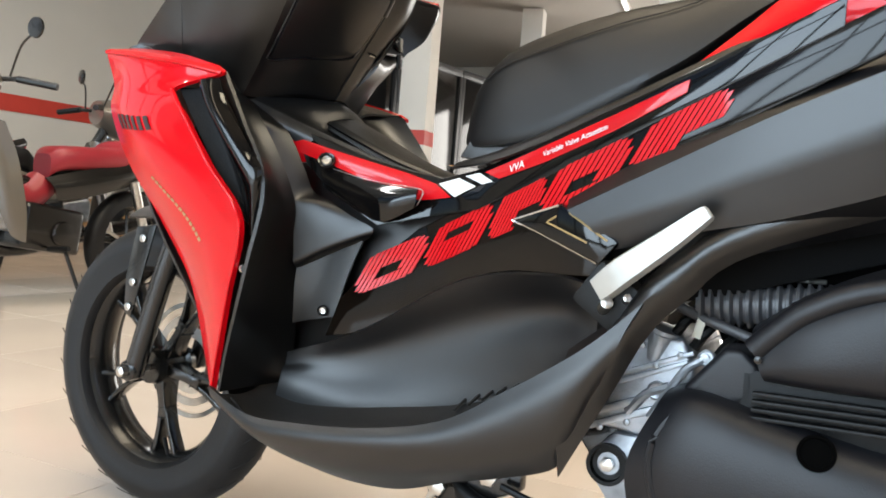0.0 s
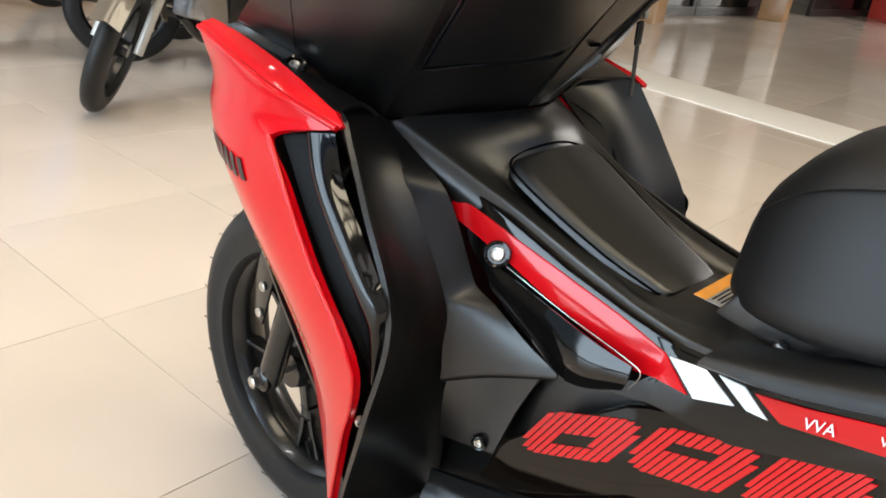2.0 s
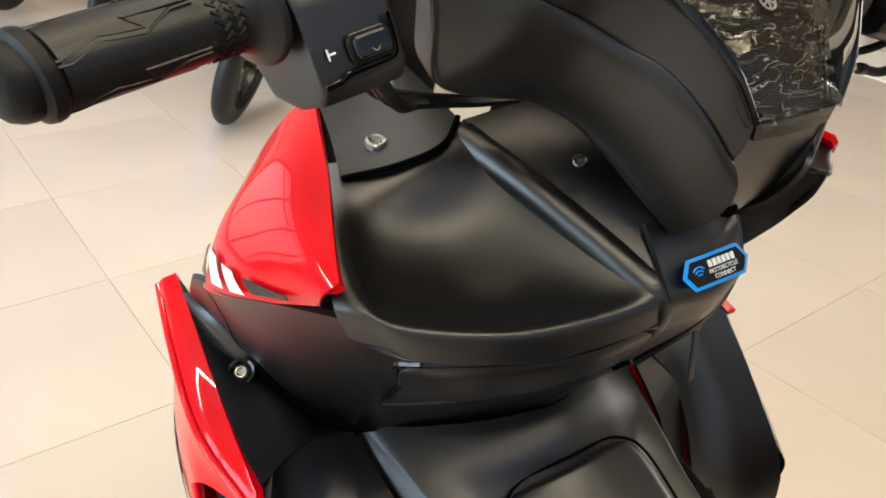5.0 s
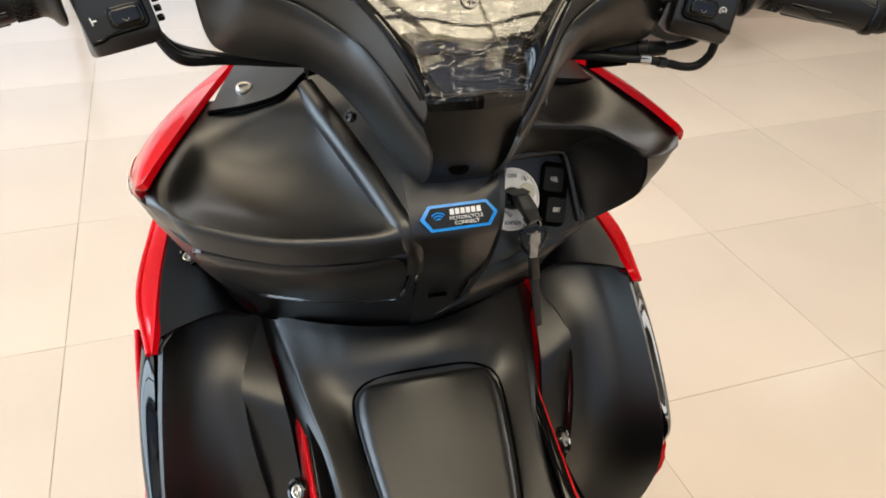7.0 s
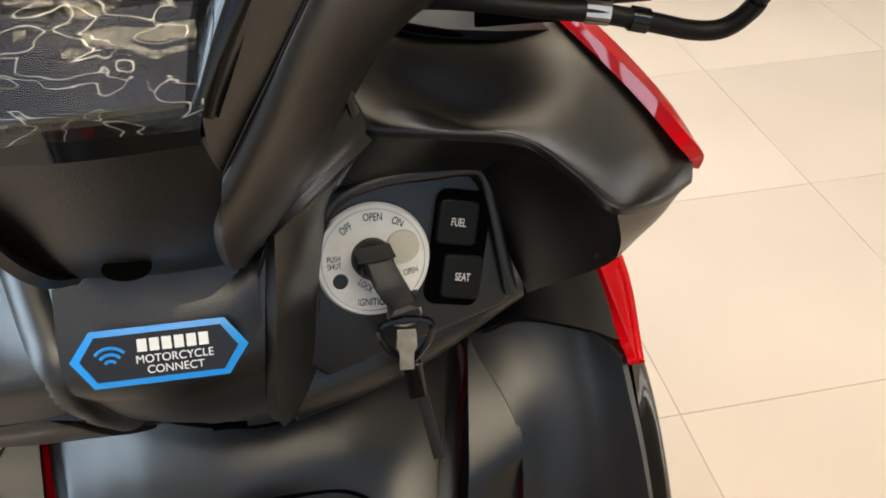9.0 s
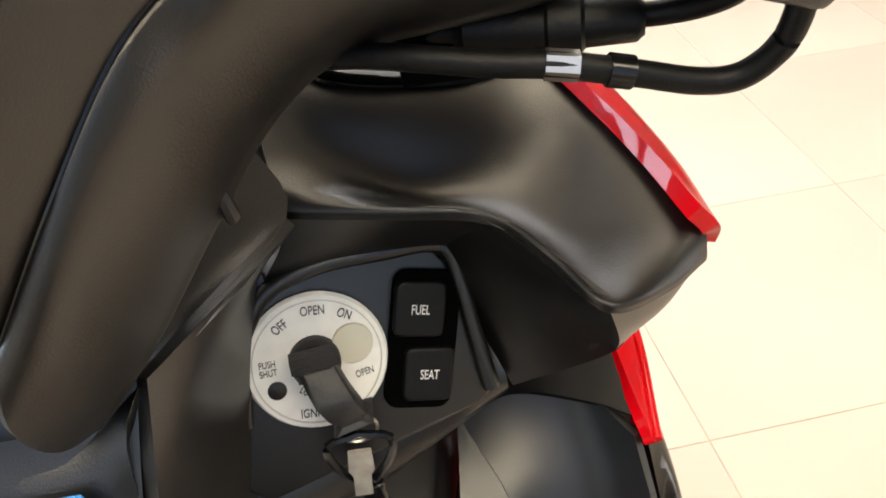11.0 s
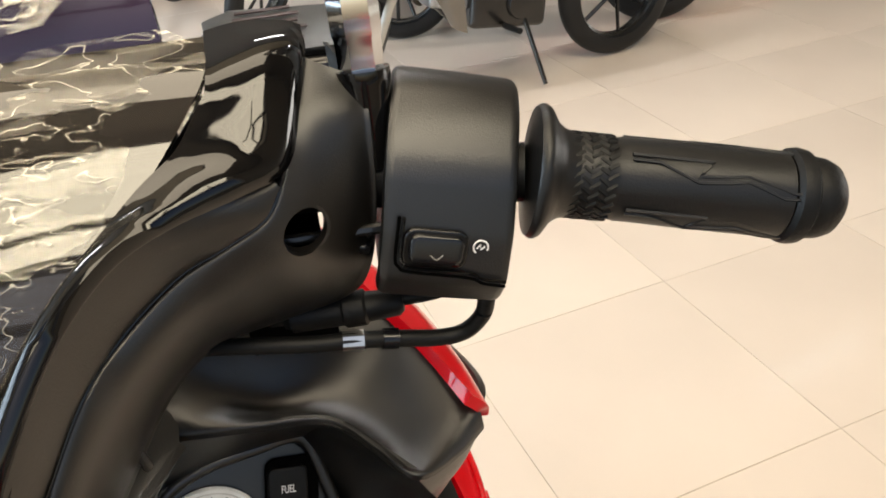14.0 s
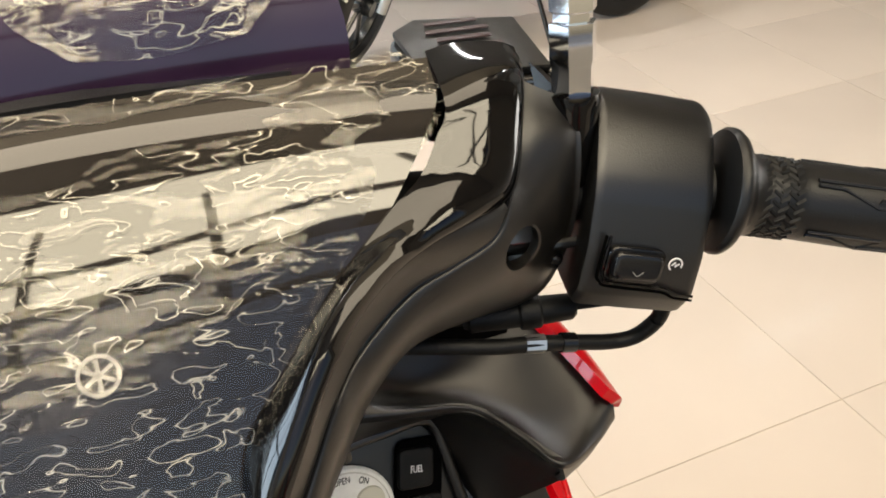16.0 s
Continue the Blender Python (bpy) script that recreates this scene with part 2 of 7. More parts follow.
def spline(points, steps=6, straight=False):
    pts = [Vector(p) for p in points]
    out = []
    for k in range((len(pts) - 1) * steps + 1):
        t = k / steps
        if straight:
            i = min(int(t), len(pts) - 2)
            out.append(pts[i].lerp(pts[i + 1], t - i))
        else:
            out.append(catmull(pts, t))
    return out


def sheet(rows, thick=0.003, nu=5, nv=5, straight_u=False, straight_v=False, side=1):
    """A smooth moulded panel through rows of guide points, with a real thickness."""
    cols = [spline(r, nu, straight_u) for r in rows]
    grid = list(zip(*[spline([c[i] for c in cols], nv, straight_v) for i in range(len(cols[0]))]))
    bm = bmesh.new()
    h, w = len(grid), len(grid[0])
    top = [[bm.verts.new(p) for p in row] for row in grid]
    nor = []
    for j in range(h):
        line = []
        for i in range(w):
            du = grid[j][min(i + 1, w - 1)] - grid[j][max(i - 1, 0)]
            dv = grid[min(j + 1, h - 1)][i] - grid[max(j - 1, 0)][i]
            n = du.cross(dv)
            line.append(n.normalized() if n.length > 1e-12 else Vector((0, 0, 0)))
        nor.append(line)
    low = [[bm.verts.new(grid[j][i] - nor[j][i] * thick * side) for i in range(w)] for j in range(h)]
    for j in range(h - 1):
        for i in range(w - 1):
            bm.faces.new((top[j][i], top[j][i + 1], top[j + 1][i + 1], top[j + 1][i]))
            bm.faces.new((low[j][i], low[j + 1][i], low[j + 1][i + 1], low[j][i + 1]))
    ring = [(0, i) for i in range(w)] + [(j, w - 1) for j in range(1, h)] + [(h - 1, i) for i in range(w - 2, -1, -1)] \
        + [(j, 0) for j in range(h - 2, 0, -1)]
    for a, b in zip(ring, ring[1:] + ring[:1]):
        bm.faces.new((top[a[0]][a[1]], low[a[0]][a[1]], low[b[0]][b[1]], top[b[0]][b[1]]))
    bmesh.ops.remove_doubles(bm, verts=bm.verts[:], dist=1e-5)
    return bm


def loft(rings, steps=4, caps=True, straight=False):
    """A closed skin over rings of equal point counts."""
    cols = [spline([r[i] for r in rings], steps, straight) for i in range(len(rings[0]))]
    bm = bmesh.new()
    vs = [[bm.verts.new(c[k]) for c in cols] for k in range(len(cols[0]))]
    n = len(cols)
    for a, b in zip(vs, vs[1:]):
        for i in range(n):
            bm.faces.new((a[i], a[(i + 1) % n], b[(i + 1) % n], b[i]))
    if caps:
        bm.faces.new(vs[0])
        bm.faces.new(vs[-1][::-1])
    bmesh.ops.remove_doubles(bm, verts=bm.verts[:], dist=1e-6)
    return bm


def bevelled(bm, w, seg=2, angle=30):
    es = [e for e in bm.edges if len(e.link_faces) == 2 and e.calc_face_angle(0) > radians(angle)]
    if es and w:
        bmesh.ops.bevel(bm, geom=es, offset=w, segments=seg, profile=0.6, affect="EDGES", clamp_overlap=True)
    return bm


def box(size, m=None, bevel=0.002, seg=2):
    bm = bmesh.new()
    bmesh.ops.create_cube(bm, size=1, matrix=Matrix.Diagonal((*size, 1)))
    bevelled(bm, bevel, seg)
    if m is not None:
        bmesh.ops.transform(bm, matrix=m, verts=bm.verts[:])
    return bm


def prism(poly, depth, m=None, bevel=0.001, seg=2):
    """A flat plate from an outline in its own xy, thickness along its z."""
    bm = bmesh.new()
    f = bm.faces.new([bm.verts.new((x, y, 0)) for x, y in poly])
    got = bmesh.ops.extrude_face_region(bm, geom=[f])
    bmesh.ops.translate(bm, vec=(0, 0, depth), verts=[v for v in got["geom"] if isinstance(v, bmesh.types.BMVert)])
    bmesh.ops.recalc_face_normals(bm, faces=bm.faces[:])
    bevelled(bm, bevel, seg, 50)
    if m is not None:
        bmesh.ops.transform(bm, matrix=m, verts=bm.verts[:])
    return bm


def side_plate(poly, x, depth, bevel=0.0008, smooth=0):
    """A plate on the machine's flank, outlined in (y, z), from x outwards to the left."""
    if smooth:
        loop = [Vector((a, b, 0)) for a, b in poly]
        n = len(loop)
        poly = []
        for i in range(n):
            for k in range(smooth):
                p = catmull([loop[i - 1], loop[i], loop[(i + 1) % n], loop[(i + 2) % n]], 1 + k / smooth)
                poly.append((p.x, p.y))
    m = Matrix(((0, 0, -1, x), (1, 0, 0, 0), (0, 1, 0, 0), (0, 0, 0, 1)))
    return prism(poly, depth, m, bevel)


def tube(points, r, steps=6, sides=10, straight=False, r_end=None):
    pts = spline(points, steps, straight)
    bm = bmesh.new()
    rings = []
    ref = Vector((0, 0, 1))
    for i, p in enumerate(pts):
        d = (pts[min(i + 1, len(pts) - 1)] - pts[max(i - 1, 0)]).normalized()
        if abs(d.dot(ref)) > 0.95:
            ref = Vector((1, 0, 0)) if abs(d.x) < 0.8 else Vector((0, 1, 0))
        a = d.cross(ref).normalized()
        b = a.cross(d)
        rr = r if r_end is None else r + (r_end - r) * i / (len(pts) - 1)
        rings.append([bm.verts.new(p + a * rr * math.cos(k * math.tau / sides) + b * rr * math.sin(k * math.tau / sides)) for k in range(sides)])
    for a, b in zip(rings, rings[1:]):
        for i in range(sides):
            bm.faces.new((a[i], a[(i + 1) % sides], b[(i + 1) % sides], b[i]))
    bm.faces.new(rings[0])
    bm.faces.new(rings[-1][::-1])
    return bm


def lathe(profile, m=None, sides=32, closed=False):
    """Turned round its own z: profile of (radius, height)."""
    bm = bmesh.new()
    rings = []
    for r, z in profile:
        rings.append([bm.verts.new((r * math.cos(k * math.tau / sides), r * math.sin(k * math.tau / sides), z)) for k in range(sides)])
    pairs = list(zip(rings, rings[1:])) + ([(rings[-1], rings[0])] if closed else [])
    for a, b in pairs:
        for i in range(sides):
            bm.faces.new((a[i], a[(i + 1) % sides], b[(i + 1) % sides], b[i]))
    if not closed:
        bm.faces.new(rings[0])
        bm.faces.new(rings[-1][::-1])
    bmesh.ops.remove_doubles(bm, verts=bm.verts[:], dist=1e-6)
    if m is not None:
        bmesh.ops.transform(bm, matrix=m, verts=bm.verts[:])
    return bm


def basis(o, xdir, ydir):
    """A frame at o with its x along xdir and its y near ydir."""
    x = Vector(xdir).normalized()
    z = x.cross(Vector(ydir)).normalized()
    y = z.cross(x)
    return Matrix((( x.x, y.x, z.x, o[0]), (x.y, y.y, z.y, o[1]), (x.z, y.z, z.z, o[2]), (0, 0, 0, 1)))


def along(o, zdir):
    """A frame at o with its z along zdir."""
    return Matrix.Translation(o) @ Vector(zdir).to_track_quat("Z", "Y").to_matrix().to_4x4()


def joined(*bms):
    out = bmesh.new()
    for b in bms:
        me = bpy.data.meshes.new("tmp")
        b.to_mesh(me)
        b.free()
        out.from_mesh(me)
        bpy.data.meshes.remove(me)
    return out


def pierced(bm, cutter):
    """The same form with a hole cut through it."""
    bmesh.ops.recalc_face_normals(bm, faces=bm.faces[:])
    bmesh.ops.recalc_face_normals(cutter, faces=cutter.faces[:])
    pairs_ = []
    for name, b in (("body", bm), ("cutter", cutter)):
        me = bpy.data.meshes.new(name)
        b.to_mesh(me)
        b.free()
        ob = bpy.data.objects.new(name, me)
        scene.collection.objects.link(ob)
        pairs_.append(ob)
    mod = pairs_[0].modifiers.new("hole", "BOOLEAN")
    mod.operation, mod.object, mod.solver = "DIFFERENCE", pairs_[1], "EXACT"
    me = bpy.data.meshes.new_from_object(pairs_[0].evaluated_get(bpy.context.evaluated_depsgraph_get()))
    out = bmesh.new()
    out.from_mesh(me)
    bpy.data.meshes.remove(me)
    for ob in pairs_:
        old = ob.data
        bpy.data.objects.remove(ob)
        bpy.data.meshes.remove(old)
    return out


def rounded(w, h, r, n=5):
    """A rounded rectangle's outline."""
    out = []
    for cx, cy, a0 in ((w / 2 - r, h / 2 - r, 0), (-w / 2 + r, h / 2 - r, 90), (-w / 2 + r, -h / 2 + r, 180), (w / 2 - r, -h / 2 + r, 270)):
        for k in range(n + 1):
            a = radians(a0 + 90 * k / n)
            out.append((cx + r * math.cos(a), cy + r * math.sin(a)))
    return out


def lettering(text, size, m, depth=0.0003, shear=0.0):
    cu = bpy.data.curves.new("text", "FONT")
    cu.body, cu.size, cu.extrude, cu.align_x, cu.align_y, cu.shear = text, size, depth, "CENTER", "CENTER", shear
    ob = bpy.data.objects.new("text", cu)
    scene.collection.objects.link(ob)
    me = bpy.data.meshes.new_from_object(ob.evaluated_get(bpy.context.evaluated_depsgraph_get()))
    bm = bmesh.new()
    bm.from_mesh(me)
    bpy.data.objects.remove(ob)
    bpy.data.curves.remove(cu)
    bpy.data.meshes.remove(me)
    bmesh.ops.transform(bm, matrix=m, verts=bm.verts[:])
    return bm


def screw(parent, o, d, r=0.006, cup=0.0, name="screw"):
    """A pan-head screw with a socket, in a recessed cup where cup is given."""
    head = part(name, lathe([(r * 0.55, 0.0004), (r * 0.6, 0.0030), (r * 0.8, 0.0032), (r, 0.0018), (r, -0.002)], along(o, d), 18), STEEL, parent,
                "bright steel screw")
    if cup:
        part("screw_cup", lathe([(cup * 0.75, -0.001), (cup * 0.8, 0.0022), (cup, 0.003), (cup * 1.08, 0.001), (cup * 1.08, -0.003)], along(o, d), 24),
             GLOSS, parent, "gloss black screw cup")
    return head


def on_sheet(rows, u, v, lift=0.0):
    """A point over a panel: u along its rows, v from row to row, in guide points."""
    def at(a, b):
        return catmull([catmull([Vector(p) for p in r], a) for r in rows], b)
    p = at(u, v)
    n = (at(u + 0.02, v) - at(u - 0.02 if u > 0.02 else u, v)).cross(at(u, v + 0.02) - at(u, v - 0.02 if v > 0.02 else v))
    return p + n.normalized() * lift


def decal(rows, corners, lift=0.0008, n=6):
    """A thin film laid on a panel between four corners in its own (u, v)."""
    a, b, c, d = [Vector((*q, 0)) for q in corners]
    grid = []
    for j in range(n + 1):
        line = []
        for i in range(n + 1):
            q = a.lerp(b, i / n).lerp(d.lerp(c, i / n), j / n)
            line.append(on_sheet(rows, q.x, q.y, lift))
        grid.append(line)
    return sheet(grid, 0.0006, 1, 1, True, True)


def flared(bm, k=0.25, start=0.62):
    """The flank widens towards the rear."""
    for j in range(7):
        bmesh.ops.bisect_plane(bm, geom=bm.verts[:] + bm.edges[:] + bm.faces[:], plane_co=(0, -start - 0.1 * j, 0), plane_no=(0, 1, 0))
    for v in bm.verts:
        v.co.x -= k * max(0.0, -v.co.y - start)
    return bm

# ---- the showroom ----
TURN = radians(3.0)
TILE_W = 0.600


def grid_at(i, j, z=0.0):
    """Corner (i, j) of the floor tiling."""
    u, v = 0.018 + i * TILE_W, 0.146 + j * TILE_W
    c, s = math.cos(TURN), math.sin(TURN)
    return Vector((u * c - v * s, u * s + v * c, z))


# the bed under the tiles, seen only in the joints
ground = bmesh.new()
bmesh.ops.create_cube(ground, size=1, matrix=Matrix.Translation((3.0, 2.0, -0.0265)) @ Matrix.Diagonal((24, 22, 0.05, 1)))
floor = solid("floor", ground, GROUT, "polished beige tile showroom floor with thin grout joints", "floor", kind="structure")


def wall(name, a, b, height, mat, label, thick=0.15, z0=0.0):
    a, b = Vector((*a, 0)), Vector((*b, 0))
    d = b - a
    m = Matrix.Translation((a + b) / 2 + Vector((0, 0, z0 + height / 2))) @ Matrix.Rotation(math.atan2(d.y, d.x), 4, "Z")
    return solid(name, box((d.length, thick, height), m, 0), mat, label, "wall", kind="structure")


ROOM_H = 3.6
wall("wall_north", (-0.2, 6.2), (6.0, 6.2), ROOM_H, WALL_PAINT, "plain warm grey painted showroom wall")
wall("wall_north_high", (-4.9, 6.2), (-0.2, 6.2), 0.3, WALL_PAINT, "painted wall over the north shop glazing", z0=3.3)
# unseen walls behind the camera, dark to dim what the scooter reflects
wall("wall_south_low", (-4.9, -2.75), (14.0, -2.75), 0.6, SHADE_PAINT, "unseen low wall under the tall shop window, dark to dim reflections")
wall("wall_south_high", (-4.9, -2.75), (14.0, -2.75), 0.3, SHADE_PAINT, "unseen wall over the tall shop window, dark to dim reflections", z0=5.7)
wall("wall_south_west", (-4.9, -2.75), (-2.2, -2.75), 4.8, SHADE_PAINT, "unseen wall beside the tall shop window, dark to dim reflections", z0=0.6)
wall("wall_south_east", (2.8, -2.75), (14.0, -2.75), 4.8, SHADE_PAINT, "unseen wall beside the tall shop window, dark to dim reflections", z0=0.6)
wall("wall_west_high", (-4.9, -2.75), (-4.9, 6.2), 0.55, WALL_PAINT, "painted wall over the tall side glazing", z0=5.4)
wall("wall_east_high", (14.0, -2.75), (14.0, 1.6), 2.4, SHADE_PAINT, "unseen wall high over the shop floor, taupe to dim reflections", z0=3.6)
wall("wall_gallery", (-4.9, 1.6), (14.0, 1.6), 2.3, SHADE_PAINT, "unseen gallery front over the showroom, taupe to dim reflections", z0=3.6)
wall("wall_west_low", (-4.9, 4.6), (-4.9, 6.2), 5.4, WALL_PAINT, "painted side wall of the showroom")
wall("wall_east", (14.0, -3.95), (14.0, 9.5), ROOM_H, WALL_PAINT, "painted far wall of the showroom")
wall("wall_passage", (6.0, 6.2), (14.0, 9.5), ROOM_H, WALL_PAINT, "painted back wall of the passage")
solid("skirting", box((6.2, 0.02, 0.42), Matrix.Translation((2.9, 6.113, 0.21)), 0.003), BROWN_TILE,
      "brown tiled skirting along the painted wall", "skirting", kind="structure")
solid("wall_band", box((6.2, 0.012, 0.16), Matrix.Translation((2.9, 6.117, 1.28)), 0.002), RED_WALL,
      "red painted band along the wall", "trim", kind="structure")
solid("ceiling", joined(box((20, 9.1, 0.12), Matrix.Translation((4.6, 6.15, ROOM_H + 0.07)), 0)), CEIL, "white painted ceiling", "ceiling", kind="structure")
# unseen high ceiling; its two bars edge the added overhead lamp
solid("ceiling_high", joined(box((20, 6.2, 0.12), Matrix.Translation((4.6, -1.5, 6.0)), 0), box((5.3, 0.06, 0.10), Matrix.Translation((-0.5, -0.88, 5.90)), 0.004), box((5.3, 0.06, 0.10), Matrix.Translation((-0.5, 1.48, 5.90)), 0.004)), CEIL_DARK,
      "unseen high ceiling, kept dark, with bars round an added overhead lamp", "ceiling", kind="structure")
solid("ceiling_beam", box((0.5, 7.2, 0.35), Matrix.Translation((7.2, 2.5, ROOM_H - 0.17)), 0.01), WHITE_PAINT, "white painted ceiling beam", "beam", kind="structure")


def pillar(x, y, w, turn):
    p = thing("pillar", "square white pillar with a red band and brown tiled foot", "pillar", "showroom pillars",
              at=pose(x, y, 0, 0, 0, turn))
    part("shaft", box((w, w, ROOM_H - 0.41), pose(0, 0, 0.41 + (ROOM_H - 0.41) / 2), 0.006), WHITE_PAINT, p)
    part("foot", box((w + 0.012, w + 0.012, 0.41), pose(0, 0, 0.205), 0.004), BROWN_TILE, p, "brown tiled foot")
    part("band", box((w + 0.008, w + 0.008, 0.17), pose(0, 0, 1.42), 0.002), RED_WALL, p, "red painted band")
    return p


pillar(7.16, 3.78, 0.34, 12)
pillar(9.9, 3.55, 0.30, 12)
pillar(7.95, 1.05, 0.34, 12)

# the glazed office front behind the pillars
for k, (x0, y0, x1, y1) in enumerate([(5.6, 4.30, 7.2, 4.13), (7.2, 4.13, 8.6, 3.98), (8.6, 3.98, 10.2, 3.82), (11.4, 3.7, 13.4, 3.5)]):
    a, b = Vector((x0, y0, 0)), Vector((x1, y1, 0))
    d = b - a
    m = Matrix.Translation((a + b) / 2) @ Matrix.Rotation(math.atan2(d.y, d.x), 4, "Z")
    g = thing("glass_partition", "dark glazed office partition in a black metal frame", "glass partition", "office partitions", at=m)
    L = d.length - 0.01
    part("pane", box((L - 0.1, 0.012, 2.3), pose(0, 0, 1.25), 0.001), DARKGLASS, g, "dark glass pane")
    for zz, hh in ((0.05, 0.1), (2.45, 0.1)):
        part("rail", box((L, 0.06, hh), pose(0, 0, zz), 0.004), BLACKFRAME, g)
    for xx in (-L / 2 + 0.03, L / 2 - 0.03):
        part("stile", box((0.06, 0.056, 2.3), pose(xx, 0, 1.25), 0.004), BLACKFRAME, g)
solid("red_cabinet", joined(box((0.5, 1.7, 0.62), pose(13.2, 2.55, 0.31, 0, 0, -6), 0.01), box((0.54, 1.74, 0.04), pose(13.2, 2.55, 0.64, 0, 0, -6), 0.008)),
      RED_WALL, "low red cabinet standing by the far wall", "cabinet")
solid("entrance_threshold", box((0.52, 4.6, 0.012), Matrix.Translation((4.0, 0.2, 0.002)) @ Matrix.Rotation(radians(-6), 4, "Z"), 0.003), WHITE_PAINT,
      "white marble threshold strip set in the floor", "threshold", kind="structure")


def ceiling_lamp(x, y, turn):
    c = thing("ceiling_light", "fluorescent tube lamp under the white ceiling", "ceiling light", "ceiling lights", at=pose(x, y, ROOM_H, 0, 0, turn))
    part("housing", box((1.25, 0.09, 0.05), pose(0, 0, -0.025), 0.008), WHITE_PAINT, c)
    part("tube", tube([(-0.6, 0, -0.066), (0.6, 0, -0.066)], 0.014, 1, 12, True), TUBE, c, "glowing fluorescent tube")


for x, y in ((10.0, 2.2), (4.6, 3.4), (1.0, 2.6), (-2.2, 2.6)):
    ceiling_lamp(x, y, 10)

# shop front frames round the daylight openings behind the camera
for x in (-2.1, -0.9, 0.3, 1.5, 2.7):
    solid("window_frame", box((0.06, 0.05, 3.0), pose(x, -2.5, 4.4), 0.004), BLACKFRAME, "black metal mullion of the shop window", "window frame",
          "shop window mullions", "structure")
for z in (3.0, 4.15, 5.8):
    solid("window_frame", box((4.9, 0.05, 0.06), pose(0.3, -2.5, z), 0.004), BLACKFRAME, "black metal transom of the shop window", "window frame", "shop window transoms", "structure")

for y in (-2.2, -0.85, 0.5, 1.85, 3.2, 4.55):
    solid("window_frame", box((0.06, 0.09, 5.4), pose(-4.88, y, 2.7), 0.004), BLACKFRAME, "black metal mullion of the tall side glazing", "window frame", "side glazing mullions", "structure")
for x in (-4.8, -3.65, -2.5, -1.35, -0.25):
    solid("window_frame", box((0.07, 0.06, 3.3), pose(x, 6.18, 1.65), 0.004), BLACKFRAME, "black metal mullion of the north glazing", "window frame", "north glazing mullions", "structure")
solid("window_frame", box((4.6, 0.05, 0.09), pose(-2.52, 6.18, 2.3), 0.004), BLACKFRAME, "black metal transom of the north glazing", "window frame", "", "structure")
for z in (2.55, 3.9):
    solid("window_frame", box((0.05, 7.3, 0.10), pose(-4.88, 0.92, z), 0.004), BLACKFRAME, "black metal transom of the tall side glazing", "window frame", "side glazing transoms", "structure")

# ---- the scooter: forwards is +y, its left flank is -x ----
scooter = thing("scooter", "new red and matte black motor scooter on its stand", "scooter")


def both(name, make, mat, label="", parent=None, sharp=38):
    """The same moulding on the left and on the right flank."""
    a = part(name, make(), mat, parent or scooter, label, sharp)
    b = part(name, flipped(make()), mat, parent or scooter, label, sharp)
    return a, b


# front wheel
wheel = part("front_wheel", lathe([(0.030, -0.045), (0.034, -0.030), (0.026, -0.024), (0.026, 0.024), (0.034, 0.030), (0.030, 0.045)],
                                  along((0, 0, 0.268), (1, 0, 0)), 28), RIM, scooter, "black hub of the front wheel")
AX = along((0, 0, 0.268), (1, 0, 0))
prof = []
for k in range(25):
    a = math.pi * (k / 24) - math.pi / 2
    prof.append((0.188 + 0.080 * max(0, math.cos(a)) ** 0.62, 0.052 * math.sin(a) * (1.0 if abs(math.sin(a)) < 0.97 else 0.9)))
prof += [(0.180, 0.036), (0.180, -0.036)]
part("tyre", lathe(prof, AX, 72, True), TYRE, wheel, "black road tyre with shallow grooves")
for s in (-1, 1):
    grooves = []
    for k in range(26):
        a0 = k * math.tau / 26
        pts = []
        for q in range(4):
            r = 0.2672 - 0.0125 * (q / 3) ** 2
            a = a0 + 0.05 * q
            pts.append((s * (0.008 + 0.011 * q), r * math.cos(a), 0.268 + r * math.sin(a)))
        grooves.append(tube(pts, 0.0009, 1, 4))
    tagged(part("tread_groove", joined(*grooves), RUBBER, wheel), kind="stuff")
part("rim", lathe([(0.190, -0.034), (0.184, -0.036), (0.176, -0.028), (0.168, -0.014), (0.166, 0.0), (0.168, 0.014), (0.176, 0.028), (0.184, 0.036),
                   (0.190, 0.034)], AX, 72, True), RIM, wheel, "gloss black wheel rim")
part("rim_edge", lathe([(0.1865, -0.0365), (0.1885, -0.0385), (0.1905, -0.0375), (0.1905, -0.0355)], AX, 72, True), STEEL, wheel, "bright rim edge")
for k in range(5):
    a = radians(72 * k - 96)
    out_, side_ = Vector((0, math.cos(a), math.sin(a))), Vector((0, -math.sin(a), math.cos(a)))
    hub_ = Vector((0, 0, 0.268))

    def spoke_ring(r, off, w, d):
        return [hub_ + out_ * r + side_ * (off + q * w) + Vector((x * d, 0, 0)) for x, q in ((-1, -0.75), (1, -0.75), (1, 0.75), (-1, 0.75))]

    stem = loft([spoke_ring(0.022, 0, 0.016, 0.022), spoke_ring(0.060, 0, 0.012, 0.017), spoke_ring(0.100, 0, 0.0125, 0.014)], 3)
    forks = [loft([spoke_ring(0.080, f * 0.006, 0.007, 0.014), spoke_ring(0.120, f * 0.013, 0.0062, 0.013), spoke_ring(0.173, f * 0.030, 0.0075, 0.014)], 3) for f in (-1, 1)]
    part("spoke", bevelled(joined(stem, *forks), 0.002), RIM, wheel)
part("valve", tube([(-0.012, 0.168 * math.cos(-1.75), 0.268 + 0.168 * math.sin(-1.75)), (-0.018, 0.135 * math.cos(-1.75), 0.268 + 0.135 * math.sin(-1.75))],
                   0.004, 2, 8), RUBBER, wheel, "rubber tyre valve")
holes = []
